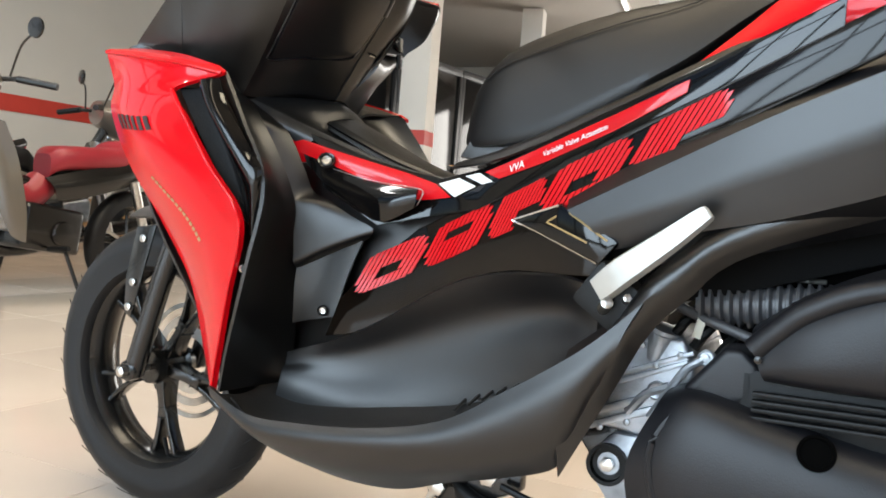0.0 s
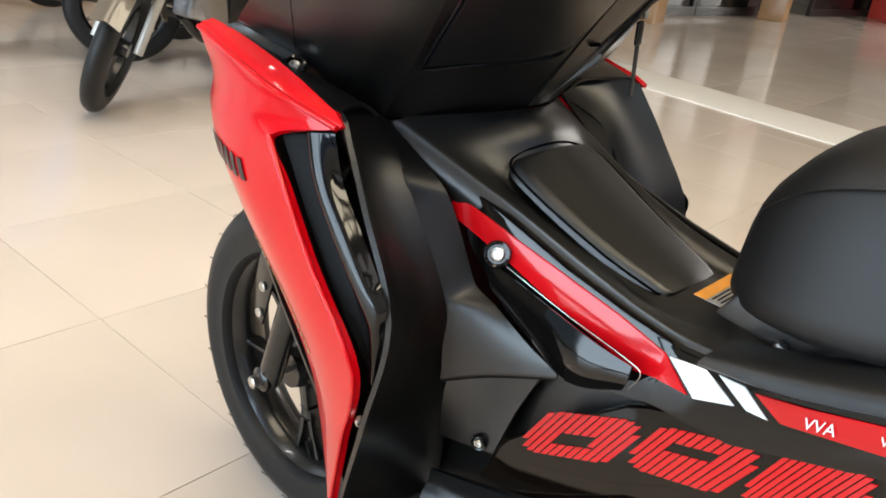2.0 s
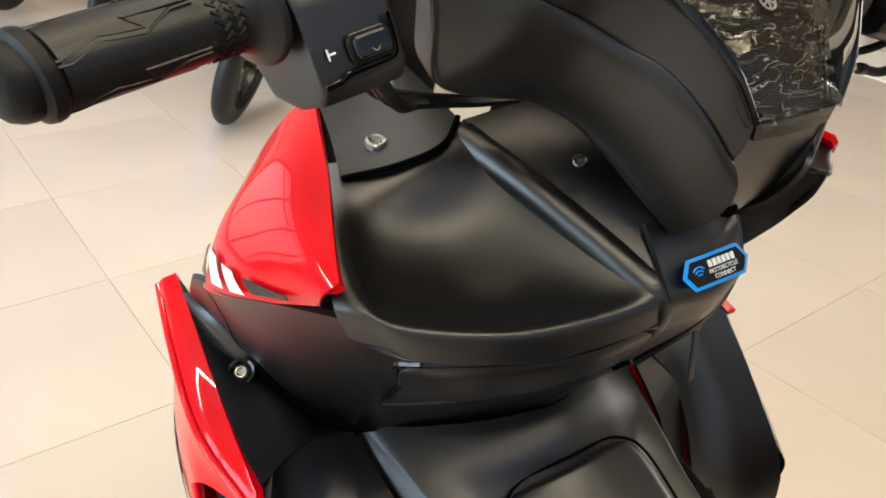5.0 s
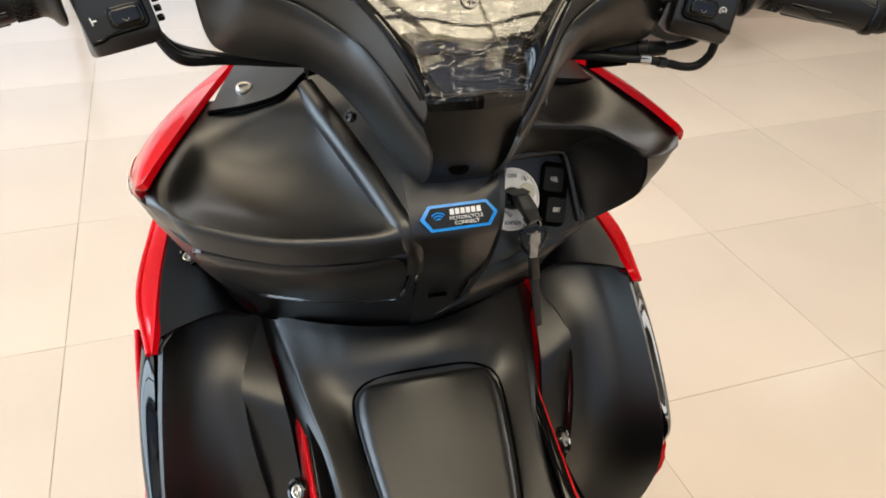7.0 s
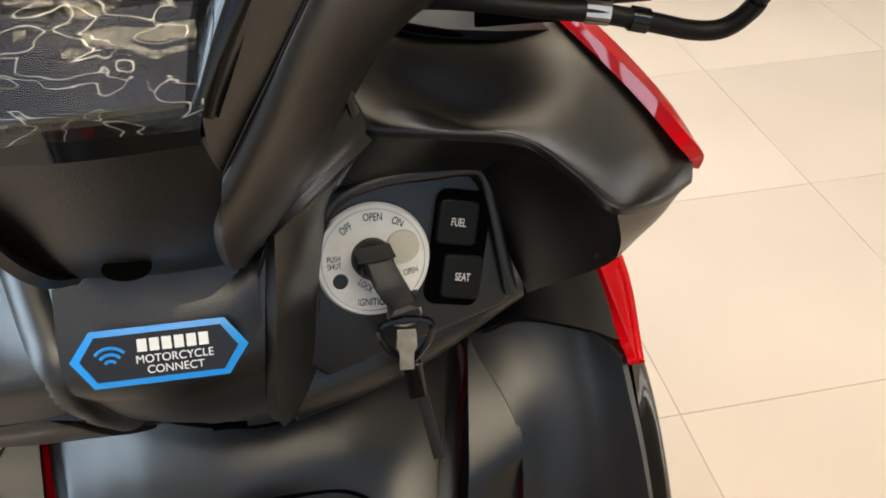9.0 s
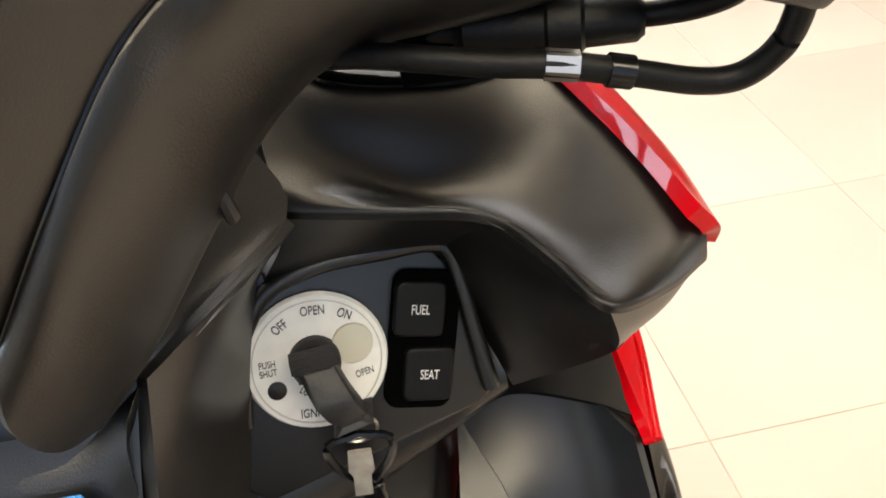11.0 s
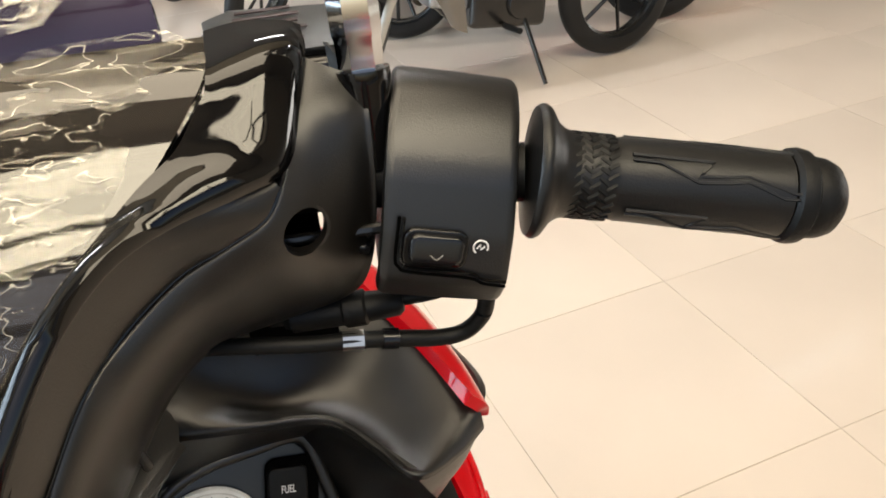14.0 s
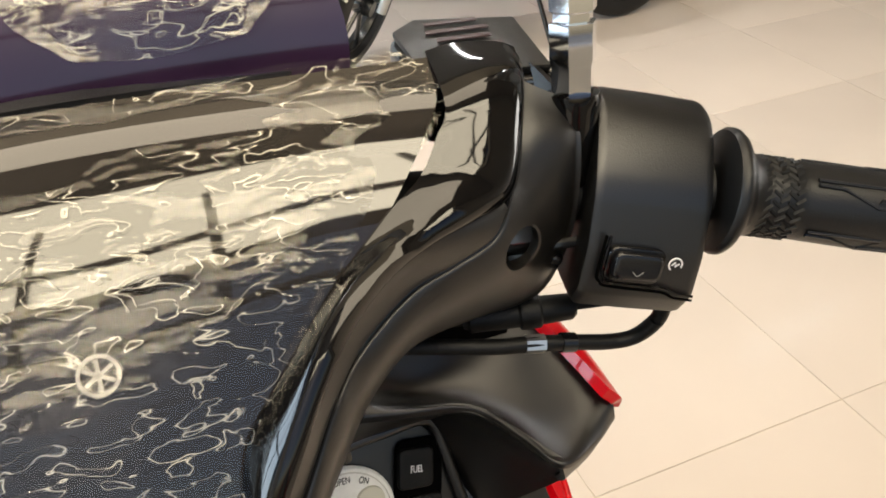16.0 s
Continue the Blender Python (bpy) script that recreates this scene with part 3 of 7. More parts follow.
for k in range(3):
    holes.append(lathe([(0.045 + 0.03 * k, -0.002), (0.045 + 0.03 * k, 0.002), (0.066 + 0.024 * k, 0.002), (0.066 + 0.024 * k, -0.002)],
                       along((0.058, 0, 0.268), (1, 0, 0)), 48, True))
part("brake_disc", joined(*holes), STEEL, wheel, "steel brake disc")
part("axle_bolt", joined(lathe([(0.006, -0.112), (0.010, -0.110), (0.010, -0.098), (0.006, -0.096), (0.006, 0.11)], AX, 6),), STEEL, wheel, "bright axle bolt")

# fork
fork = part("fork", tube([(0, -0.155, 0.70), (0, -0.28, 1.0)], 0.022, 2, 16), RIM, scooter, "black front fork")
for s in (-1, 1):
    part("fork_leg", tube([(s * 0.078, 0.0, 0.262), (s * 0.078, -0.055, 0.43), (s * 0.078, -0.14, 0.66)], 0.019, 4, 16), RIM, fork)
    part("axle_lug", lathe([(0.014, -0.014), (0.019, -0.010), (0.019, 0.010), (0.014, 0.014)], along((s * 0.084, 0.0, 0.268), (1, 0, 0)), 20), RIM, fork)
part("fork_bridge", box((0.19, 0.06, 0.03), pose(0, -0.15, 0.69, 20), 0.008), RIM, fork)
part("reflector_bracket", side_plate([(-0.055, 0.535), (-0.010, 0.53), (0.012, 0.44), (0.012, 0.375), (-0.004, 0.365), (-0.03, 0.45)], -0.094, 0.004, 0.001), RIM, fork,
     "drilled black bracket on the fork")
for y, z in ((-0.028, 0.51), (-0.008, 0.43), (0.0, 0.385)):
    part("bracket_bolt", lathe([(0.004, 0), (0.007, 0.001), (0.007, 0.004), (0.004, 0.005)], along((-0.098, y, z), (-1, 0, 0)), 12), STEEL, fork)
mud = []
for k in range(7):
    a = radians(165 - 14 * k)
    mud.append([Vector((x, 0.305 * math.cos(a) * 1.0, 0.268 + 0.305 * math.sin(a) - abs(x) ** 2 * 5)) for x in (-0.07, -0.04, 0.0, 0.04, 0.07)])
part("front_mudguard", sheet(mud, 0.004), MATTE_SIDE, scooter, "black front mudguard over the wheel")

# the red side fins beside the front wheel
FIN = [[(-0.218, -0.075, 0.816), (-0.228, -0.150, 0.812), (-0.240, -0.245, 0.800), (-0.247, -0.328, 0.780)],
       [(-0.234, -0.075, 0.807), (-0.250, -0.160, 0.797), (-0.262, -0.255, 0.784), (-0.252, -0.338, 0.768)],
       [(-0.220, -0.078, 0.760), (-0.244, -0.130, 0.757), (-0.262, -0.205, 0.750), (-0.270, -0.264, 0.744)],
       [(-0.222, -0.078, 0.715), (-0.248, -0.132, 0.705), (-0.266, -0.205, 0.695), (-0.274, -0.298, 0.702)],
       [(-0.210, -0.112, 0.635), (-0.243, -0.180, 0.635), (-0.266, -0.255, 0.635), (-0.277, -0.350, 0.640)],
       [(-0.202, -0.178, 0.555), (-0.238, -0.256, 0.555), (-0.264, -0.330, 0.560), (-0.277, -0.413, 0.566)],
       [(-0.196, -0.246, 0.462), (-0.222, -0.294, 0.462), (-0.244, -0.340, 0.462), (-0.256, -0.381, 0.462)],
       [(-0.200, -0.288, 0.360), (-0.214, -0.308, 0.360), (-0.226, -0.328, 0.360), (-0.235, -0.348, 0.360)],
       [(-0.214, -0.318, 0.312), (-0.220, -0.325, 0.311), (-0.225, -0.331, 0.311), (-0.229, -0.337, 0.312)]]
fin_l, fin_r = both("side_fin", lambda: sheet(FIN, 0.006, 6, 6, side=-1), RED, "gloss red side fin", sharp=60)
both("fin_bead", lambda: tube([Vector(r[3]) + Vector((-0.0015, 0.0015, 0.0)) for r in FIN[2:]], 0.0032, 6, 10, r_end=0.002), RED, "", sharp=60)
both("fin_bead", lambda: tube([Vector(p) + Vector((-0.001, 0.0, 0.0005)) for p in FIN[1]], 0.0030, 6, 10), RED, "", sharp=60)
both("fin_backing", lambda: sheet([[Vector(p) + Vector((0.001, 0, -0.003)) for p in FIN[0]],
                                   [(-0.214, -0.110, 0.806), (-0.216, -0.170, 0.802), (-0.216, -0.245, 0.790), (-0.222, -0.310, 0.776)],
                                   [(-0.206, -0.150, 0.790), (-0.200, -0.200, 0.788), (-0.190, -0.250, 0.782), (-0.180, -0.290, 0.772)],
                                   [(-0.200, -0.195, 0.770), (-0.188, -0.230, 0.768), (-0.168, -0.262, 0.758), (-0.150, -0.284, 0.752)]], 0.004), MATTE, "matte black panel behind the fin")
# maker's mark on the fin, as plain bars
for k in range(6):
    u, v = 0.86 + 0.225 * k, 2.94 - 0.02 * k
    part("maker_mark_bar", decal(FIN, [(u, v), (u + 0.13, v - 0.015), (u + 0.16, v + 0.33), (u + 0.03, v + 0.35)], -0.0012, 2), DARK_PRINT, fin_l, "dark printed bar")
for k in range(14):
    u, v = 1.05 + 0.044 * k, 4.25 + 0.078 * k
    part("engine_print_bar", decal(FIN, [(u, v), (u + 0.03, v + 0.052), (u + 0.13, v + 0.022), (u + 0.10, v - 0.03)], -0.0012, 1), GOLD_PRINT, fin_l, "gold printed bar")

# the dark scoop and the gloss blade behind the fin
both("scoop", lambda: sheet([[(-0.255, -0.262, 0.746), (-0.240, -0.296, 0.748), (-0.252, -0.324, 0.752)],
                             [(-0.258, -0.340, 0.640), (-0.246, -0.366, 0.640), (-0.258, -0.386, 0.640)],
                             [(-0.258, -0.408, 0.562), (-0.250, -0.412, 0.556), (-0.250, -0.416, 0.552)]], 0.004), COARSE, "textured black scoop")
both("blade", lambda: sheet([[(-0.258, -0.300, 0.754), (-0.262, -0.309, 0.758), (-0.260, -0.318, 0.760), (-0.250, -0.332, 0.762)],
                             [(-0.262, -0.320, 0.722), (-0.270, -0.330, 0.724), (-0.268, -0.343, 0.724), (-0.255, -0.355, 0.722)],
                             [(-0.266, -0.352, 0.685), (-0.274, -0.364, 0.686), (-0.271, -0.377, 0.687), (-0.257, -0.386, 0.688)],
                             [(-0.267, -0.384, 0.646), (-0.274, -0.398, 0.648), (-0.271, -0.410, 0.650), (-0.259, -0.416, 0.654)],
                             [(-0.264, -0.405, 0.618), (-0.271, -0.417, 0.621), (-0.269, -0.426, 0.628), (-0.262, -0.431, 0.636)],
                             [(-0.262, -0.410, 0.602), (-0.267, -0.419, 0.602), (-0.266, -0.424, 0.604), (-0.260, -0.428, 0.607)],
                             [(-0.256, -0.410, 0.548), (-0.257, -0.414, 0.548), (-0.255, -0.417, 0.548), (-0.249, -0.420, 0.549)]], 0.005, 5, 6, side=-1), GLOSS, "gloss black blade", sharp=45)

# leg shield
both("leg_shield", lambda: sheet([[(-0.244, -0.334, 0.772), (-0.218, -0.288, 0.776), (-0.185, -0.278, 0.764), (-0.148, -0.282, 0.750)],
                                  [(-0.254, -0.381, 0.705), (-0.226, -0.348, 0.705), (-0.198, -0.339, 0.708), (-0.172, -0.345, 0.710)],
                                  [(-0.260, -0.430, 0.618), (-0.224, -0.407, 0.605), (-0.190, -0.398, 0.600), (-0.158, -0.402, 0.599)],
                                  [(-0.260, -0.408, 0.500), (-0.215, -0.390, 0.490), (-0.175, -0.384, 0.486), (-0.126, -0.390, 0.484)],
                                  [(-0.236, -0.362, 0.380), (-0.195, -0.360, 0.375), (-0.145, -0.366, 0.372), (-0.101, -0.376, 0.372)],
                                  [(-0.228, -0.346, 0.315), (-0.195, -0.350, 0.315), (-0.145, -0.356, 0.315), (-0.101, -0.362, 0.315)]], 0.005), MATTE,
     "matte black leg shield")
for s in (-1, 1):
    screw(scooter, (s * 0.256, -0.404, 0.500), (s * 0.5, -0.85, 0.1), 0.0055)
    screw(scooter, (s * 0.2125, -0.2175, 0.7950), (s * 0.35, -0.5, 0.75), 0.0058, 0.011)

# tunnel between the knees
def edge(y):
    ys = (-0.28, -0.36, -0.436, -0.51, -0.58, -0.64, -0.70, -0.76)
    zs = (0.752, 0.722, 0.694, 0.669, 0.652, 0.648, 0.664, 0.70)
    xs = (0.146, 0.126, 0.109, 0.103, 0.104, 0.108, 0.118, 0.132)
    return float(np.interp(-y, [-q for q in ys], xs)), float(np.interp(-y, [-q for q in ys], zs))


rows = []
for y in (-0.282, -0.30, -0.33, -0.36, -0.39, -0.436, -0.51, -0.58, -0.64, -0.70, -0.75):
    x, z = edge(y)
    front = max(0.0, min(1.0, (y + 0.42) / 0.14))
    front = front * front * (3 - 2 * front)
    dip = min(1.0, max(0.0, (-y - 0.33) / 0.08)) * min(1.0, max(0.0, (y + 0.64) / 0.06))
    half = [(x + (0.010 if y > -0.3 else 0.001), y - 0.006, z - 0.030), (x + 0.002, y - 0.002, z - 0.014), (x - 0.006, y, z - 0.0015), (x * 0.91, y - 0.004 * front, z + 0.0015 + 0.002 * front),
            (x * 0.76, y - 0.022 * front, z + 0.003 - 0.004 * dip + 0.003 * front), (x * 0.62, y - 0.036 * front, z + 0.004 - 0.010 * dip + 0.005 * front), (x * 0.40, y - 0.054 * front, z + 0.0065 - 0.010 * dip + 0.006 * front)]
    rows.append([(-a, b, c) for a, b, c in half] + [(0, y - 0.070 * front, z + 0.0085 - 0.006 * dip + 0.007 * front)] + half[::-1])
tunnel = part("tunnel_cover", sheet(rows, 0.005, side=-1), MATTE, scooter, "matte black tunnel cover", 50)
PAD = [[(-0.066, -0.376, 0.742), (0.0, -0.392, 0.752), (0.072, -0.376, 0.742)],
       [(-0.074, -0.410, 0.731), (0.0, -0.415, 0.738), (0.078, -0.410, 0.731)],
       [(-0.066, -0.490, 0.695), (0.0, -0.490, 0.700), (0.070, -0.490, 0.695)],
       [(-0.052, -0.565, 0.668), (0.0, -0.570, 0.671), (0.055, -0.565, 0.668)],
       [(-0.044, -0.580, 0.660), (0.0, -0.583, 0.662), (0.047, -0.580, 0.660)]]


def soft_pad(rows_, lift, corner=0.42, n=26):
    """A cushion-shaped lid over a panel: rounded corners in plan and edges that roll down."""
    bm = bmesh.new()
    h, w = len(rows_) - 1, len(rows_[0]) - 1
    grid = []
    for j in range(n + 1):
        line = []
        for i in range(n + 1):
            a, b = 2 * i / n - 1, 2 * j / n - 1
            a, b = math.copysign(abs(a) ** 0.7, a), math.copysign(abs(b) ** 0.7, b)
            ca, cb = a * math.sqrt(1 - corner * b ** 6 * 0.5), b * math.sqrt(1 - corner * a ** 6 * 0.5)
            e = max(abs(a), abs(b))
            drop = lift - 0.012 * max(0.0, (e - 0.80) / 0.20) ** 2.0
            line.append(bm.verts.new(on_sheet(rows_, w * min(0.999, max(0.001, (ca + 1) / 2)), h * min(0.999, max(0.001, (cb + 1) / 2)), -drop)))
        grid.append(line)
    for j in range(n):
        for i in range(n):
            bm.faces.new((grid[j][i], grid[j][i + 1], grid[j + 1][i + 1], grid[j + 1][i]))
    rim_ = [grid[0][i] for i in range(n + 1)] + [grid[j][n] for j in range(1, n + 1)] + [grid[n][i] for i in range(n - 1, -1, -1)] + [grid[j][0] for j in range(n - 1, 0, -1)]
    line = [v.co.copy() for v in rim_]
    return bm, line


PAD = [[(x, y, z - 0.0115) for x, y, z in r] for r in PAD]
lid_bm, lid_line = soft_pad(PAD, 0.0)
part("tunnel_lid", lid_bm, MATTE, tunnel, "raised lid on the tunnel", 80)
part("lid_gap", tube([p + Vector((0, 0, 0.0075)) for p in lid_line[::3]] + [lid_line[0] + Vector((0, 0, 0.0075))], 0.0013, 2, 8), HOLLOW, tunnel, "dark gap round the lid")
LB = basis((-0.022, -0.622, 0.6690), (1, -0.02, 0.05), (0, 1, 0.02))
label = part("warning_label", box((0.066, 0.036, 0.0008), LB, 0), LABEL, tunnel, "silver warning label with an orange strip")
part("warning_head", box((0.066, 0.012, 0.0010), LB @ pose(0, 0.0115, 0.0004), 0), ORANGE, label, "orange warning strip")
for k in range(5):
    part("label_line", box((0.056 - 0.008 * (k % 2), 0.0018, 0.0003), LB @ pose(-0.002 * (k % 2), 0.0025 - 0.0042 * k, 0.0006), 0), STICKER, label)

# core of the body under the panels
part("body_core", bevelled(side_plate([(-0.33, 0.66), (-0.44, 0.66), (-0.58, 0.62), (-0.72, 0.64), (-1.20, 0.86), (-1.55, 0.98), (-1.60, 0.86), (-1.10, 0.62), (-0.92, 0.56),
                                       (-0.90, 0.40), (-0.80, 0.31), (-0.38, 0.30), (-0.33, 0.45)], 0.090, 0.180, 0), 0.006), MATTE, scooter, "black inner body")

# knee facet between the leg shield and the stripes
both("knee_facet", lambda: sheet([[(-0.155, -0.280, 0.752), (-0.151, -0.283, 0.751), (-0.147, -0.286, 0.749)],
                                  [(-0.174, -0.341, 0.716), (-0.154, -0.346, 0.712), (-0.137, -0.352, 0.708)],
                                  [(-0.170, -0.356, 0.690), (-0.149, -0.366, 0.688), (-0.132, -0.372, 0.686)],
                                  [(-0.163, -0.380, 0.640), (-0.144, -0.390, 0.640), (-0.128, -0.398, 0.640)],
                                  [(-0.157, -0.397, 0.604), (-0.140, -0.406, 0.607), (-0.125, -0.413, 0.613)],
                                  [(-0.155, -0.401, 0.590), (-0.138, -0.430, 0.596), (-0.124, -0.446, 0.599)],
                                  [(-0.152, -0.404, 0.560), (-0.136, -0.448, 0.572), (-0.122, -0.488, 0.580)],
                                  [(-0.147, -0.404, 0.520), (-0.134, -0.456, 0.545), (-0.121, -0.523, 0.568)],
                                  [(-0.144, -0.402, 0.506), (-0.132, -0.454, 0.534), (-0.120, -0.520, 0.562)],
                                  [(-0.124, -0.396, 0.500), (-0.114, -0.446, 0.527), (-0.106, -0.505, 0.554)]], 0.004, 6, 5), MATTE_SIDE,
     "satin black knee panel", sharp=40)
both("knee_recess", lambda: sheet([[(-0.130, -0.388, 0.512), (-0.112, -0.440, 0.536), (-0.106, -0.505, 0.560)],
                                   [(-0.126, -0.386, 0.470), (-0.113, -0.430, 0.485), (-0.107, -0.480, 0.500)],
                                   [(-0.112, -0.380, 0.410), (-0.112, -0.420, 0.420), (-0.110, -0.460, 0.430)]], 0.004), MATTE,
     "dark recess under the knee panel")


def leaned(bm):
    """The flank leans in towards the tunnel, upright again under the seat."""
    for v in bm.verts:
        w = max(0.0, min(1.0, (v.co.y + 0.76) / 0.10))
        v.co.x += w * (0.003 - 0.24 * (edge(v.co.y)[1] - 0.022 - v.co.z))
    return bm


# flank panels, from the tunnel edge back under the seat
FLANK = [(-0.362, 0.712), (-0.436, 0.690), (-0.51, 0.668), (-0.58, 0.653), (-0.63, 0.646), (-0.70, 0.661), (-0.80, 0.699), (-0.93, 0.753), (-1.12, 0.835), (-1.12, 0.805),
         (-0.94, 0.718), (-0.829, 0.665), (-0.70, 0.606), (-0.62, 0.592), (-0.54, 0.573), (-0.46, 0.610), (-0.40, 0.655)]
flank = part("flank_panel", leaned(flared(side_plate(FLANK, -0.112, 0.012, 0.002))), GLOSS, scooter, "gloss black flank panel")
part("flank_panel", flipped(leaned(flared(side_plate(FLANK, -0.112, 0.012, 0.002)))), GLOSS, scooter)
both("red_stripe", lambda: leaned(flared(side_plate([(-0.366, 0.697), (-0.45, 0.677), (-0.50, 0.666), (-0.575, 0.650), (-0.621, 0.638), (-0.653, 0.620), (-0.600, 0.613), (-0.515, 0.633), (-0.45, 0.654),
                                              (-0.371, 0.676)], -0.1235, 0.003, 0.001))), RED_DECAL, "red stripe decal")
part("white_bar", leaned(flared(side_plate([(-0.626, 0.638), (-0.661, 0.647), (-0.694, 0.637), (-0.659, 0.621)], -0.1245, 0.0016, 0))), WHITE_DECAL, flank, "white bar decal")
part("white_bar", leaned(flared(side_plate([(-0.673, 0.650), (-0.697, 0.655), (-0.722, 0.644), (-0.704, 0.640)], -0.1245, 0.0016, 0))), WHITE_DECAL, flank, "white bar decal")
part("red_piping", leaned(flared(side_plate([(-0.706, 0.656), (-0.745, 0.670), (-0.886, 0.726), (-0.974, 0.763), (-0.972, 0.749), (-0.889, 0.708), (-0.80, 0.671), (-0.732, 0.648)], -0.1245, 0.002, 0.0006))),
     RED_DECAL, flank, "red piping decal")
part("print", flared(lettering("VVA", 0.0125, basis((-0.1275, -0.757, 0.6635), (0, -0.93, 0.365), (0, 0.365, 0.93)), 0.0002, 0.4)), PRINT, flank, "white printed letters")
part("print", flared(lettering("Variable Valve Actuation", 0.0092, basis((-0.1275, -0.838, 0.6965), (0, -0.93, 0.365), (0, 0.365, 0.93)), 0.0002, 0.3)), PRINT, flank, "white printed letters")
both("seat_side_trim", lambda: sheet([[(-0.150, -0.660, 0.660), (-0.160, -0.74, 0.676), (-0.182, -0.88, 0.730), (-0.205, -1.05, 0.802)],
                                      [(-0.140, -0.664, 0.668), (-0.150, -0.74, 0.690), (-0.170, -0.88, 0.746), (-0.190, -1.05, 0.822)],
                                      [(-0.110, -0.668, 0.672), (-0.115, -0.74, 0.694), (-0.130, -0.88, 0.750), (-0.150, -1.05, 0.826)]], 0.004), MATTE_SIDE, "satin black trim under the seat")
# smoked insert under the stripe; a thin steel line stands for its bevel's reflection
both("gloss_insert", lambda: sheet([[(-0.127, -0.432, 0.648), (-0.131, -0.436, 0.634), (-0.127, -0.440, 0.622)],
                                    [(-0.131, -0.490, 0.638), (-0.137, -0.492, 0.618), (-0.130, -0.495, 0.598)],
                                    [(-0.140, -0.565, 0.629), (-0.147, -0.556, 0.606), (-0.138, -0.548, 0.580)],
                                    [(-0.144, -0.608, 0.627), (-0.147, -0.608, 0.617), (-0.142, -0.602, 0.603)]], 0.004, side=-1), GLOSS, "gloss black insert")
both("edge_glint", lambda: tube([(-0.128, -0.450, 0.650), (-0.131, -0.52, 0.636), (-0.143, -0.60, 0.6295), (-0.146, -0.616, 0.624), (-0.145, -0.608, 0.606)], 0.0005, 5, 8), STEEL, "bright line in place of the edge reflection")
for s in (-1, 1):
    screw(scooter, (s * 0.134, -0.441, 0.661), (s * 0.8, -0.4, 0.45), 0.0075, 0.0125)
    screw(scooter, (s * 0.119, -0.443, 0.437), (s * 0.9, -0.4, 0.0), 0.0055, 0.008)

# panel that carries the large model lettering, drawn as hatched shapes only
LOGO = [(-0.452, 0.400), (-0.475, 0.46), (-0.53, 0.515), (-0.60, 0.574), (-0.68, 0.613), (-0.829, 0.678), (-1.036, 0.770), (-1.20, 0.845), (-1.20, 0.800), (-1.091, 0.745),
        (-0.972, 0.688), (-0.87, 0.640), (-0.89, 0.590), (-0.879, 0.539), (-0.842, 0.536), (-0.762, 0.532), (-0.676, 0.504), (-0.582, 0.448), (-0.511, 0.413)]
logo_panel = part("lettering_panel", flared(side_plate(LOGO, -0.110, 0.013, 0.0025)), BROWN_GLOSS, scooter, "smoked gloss panel with hatched red model lettering")
part("lettering_panel", flipped(flared(side_plate(LOGO, -0.110, 0.013, 0.0025))), BROWN_GLOSS, scooter)


def inside(glyph, u, v):
    """Slanted plain blocks in a unit cell, some with a slot through them."""
    r = ((u - 0.5) / 0.5) ** 4 + ((v - 0.5) / 0.5) ** 4 < 1
    if glyph == "low_slot":
        return r and not (abs(u - 0.5) < 0.17 and abs(v - 0.40) < 0.14)
    if glyph == "high_slot":
        return r and not (abs(u - 0.5) < 0.20 and abs(v - 0.62) < 0.10)
    return r and not (u > 0.55 and v < 0.42)


# baseline of the lettering climbs to the rear
CELLS = [("low_slot", 0.00, 0.118), ("high_slot", 0.124, 0.112), ("notch", 0.242, 0.080), ("low_slot", 0.325, 0.118), ("notch", 0.452, 0.110)]
base, run, rise = Vector((0, -0.497, 0.464)), Vector((0, -0.908, 0.418)), Vector((0, -0.30, 0.95))
for glyph, start, width in CELLS:
    bm = bmesh.new()
    n, m_ = 12, 26
    h = 0.062
    for k in range(n):
        open_v = None
        for j in range(m_ + 1):
            v = (j + 0.5) / m_
            u = (k + 0.5 + 2.2 * (v - 0.5)) / n
            hit = j < m_ and 0 <= u <= 1 and inside(glyph, u, v)
            if hit and open_v is None:
                open_v = j / m_
            if not hit and open_v is not None:
                quad = []
                for vv, e in ((open_v, -0.40), (open_v, 0.40), (j / m_, 0.40), (j / m_, -0.40)):
                    uu = (k + 0.5 + e + 2.2 * (vv - 0.5)) / n
                    p = base + run * (start + uu * width) + rise * (vv * h)
                    quad.append(bm.verts.new((-0.1244, p.y, p.z)))
                bm.faces.new(quad)
                open_v = None
    got = bmesh.ops.extrude_face_region(bm, geom=bm.faces[:])
    bmesh.ops.translate(bm, vec=(0.0010, 0, 0), verts=[v for v in got["geom"] if isinstance(v, bmesh.types.BMVert)])
    part("hatched_shape", flared(bm), RED_DECAL, logo_panel, "red hatched shape")

# smoked arrow trim under the lettering
vtrim = part("arrow_trim", flared(side_plate([(-0.760, 0.597), (-0.832, 0.622), (-0.912, 0.582), (-0.888, 0.552), (-0.800, 0.583)], -0.120, 0.020, 0.006)), GLOSS, scooter,
             "gloss black arrow trim with bright edges")
# chrome line in place of the highlight along the trim's edge
part("edge_glint", flared(tube([(-0.1405, -0.830, 0.619), (-0.1405, -0.764, 0.597), (-0.1405, -0.800, 0.5855), (-0.1405, -0.886, 0.555)], 0.0012, 4, 6, True)), CHROME, vtrim)
part("gold_edge", flared(tube([(-0.1400, -0.828, 0.606), (-0.1400, -0.815, 0.598), (-0.1400, -0.872, 0.578)], 0.0013, 4, 6, True)), GOLD_PRINT, vtrim)
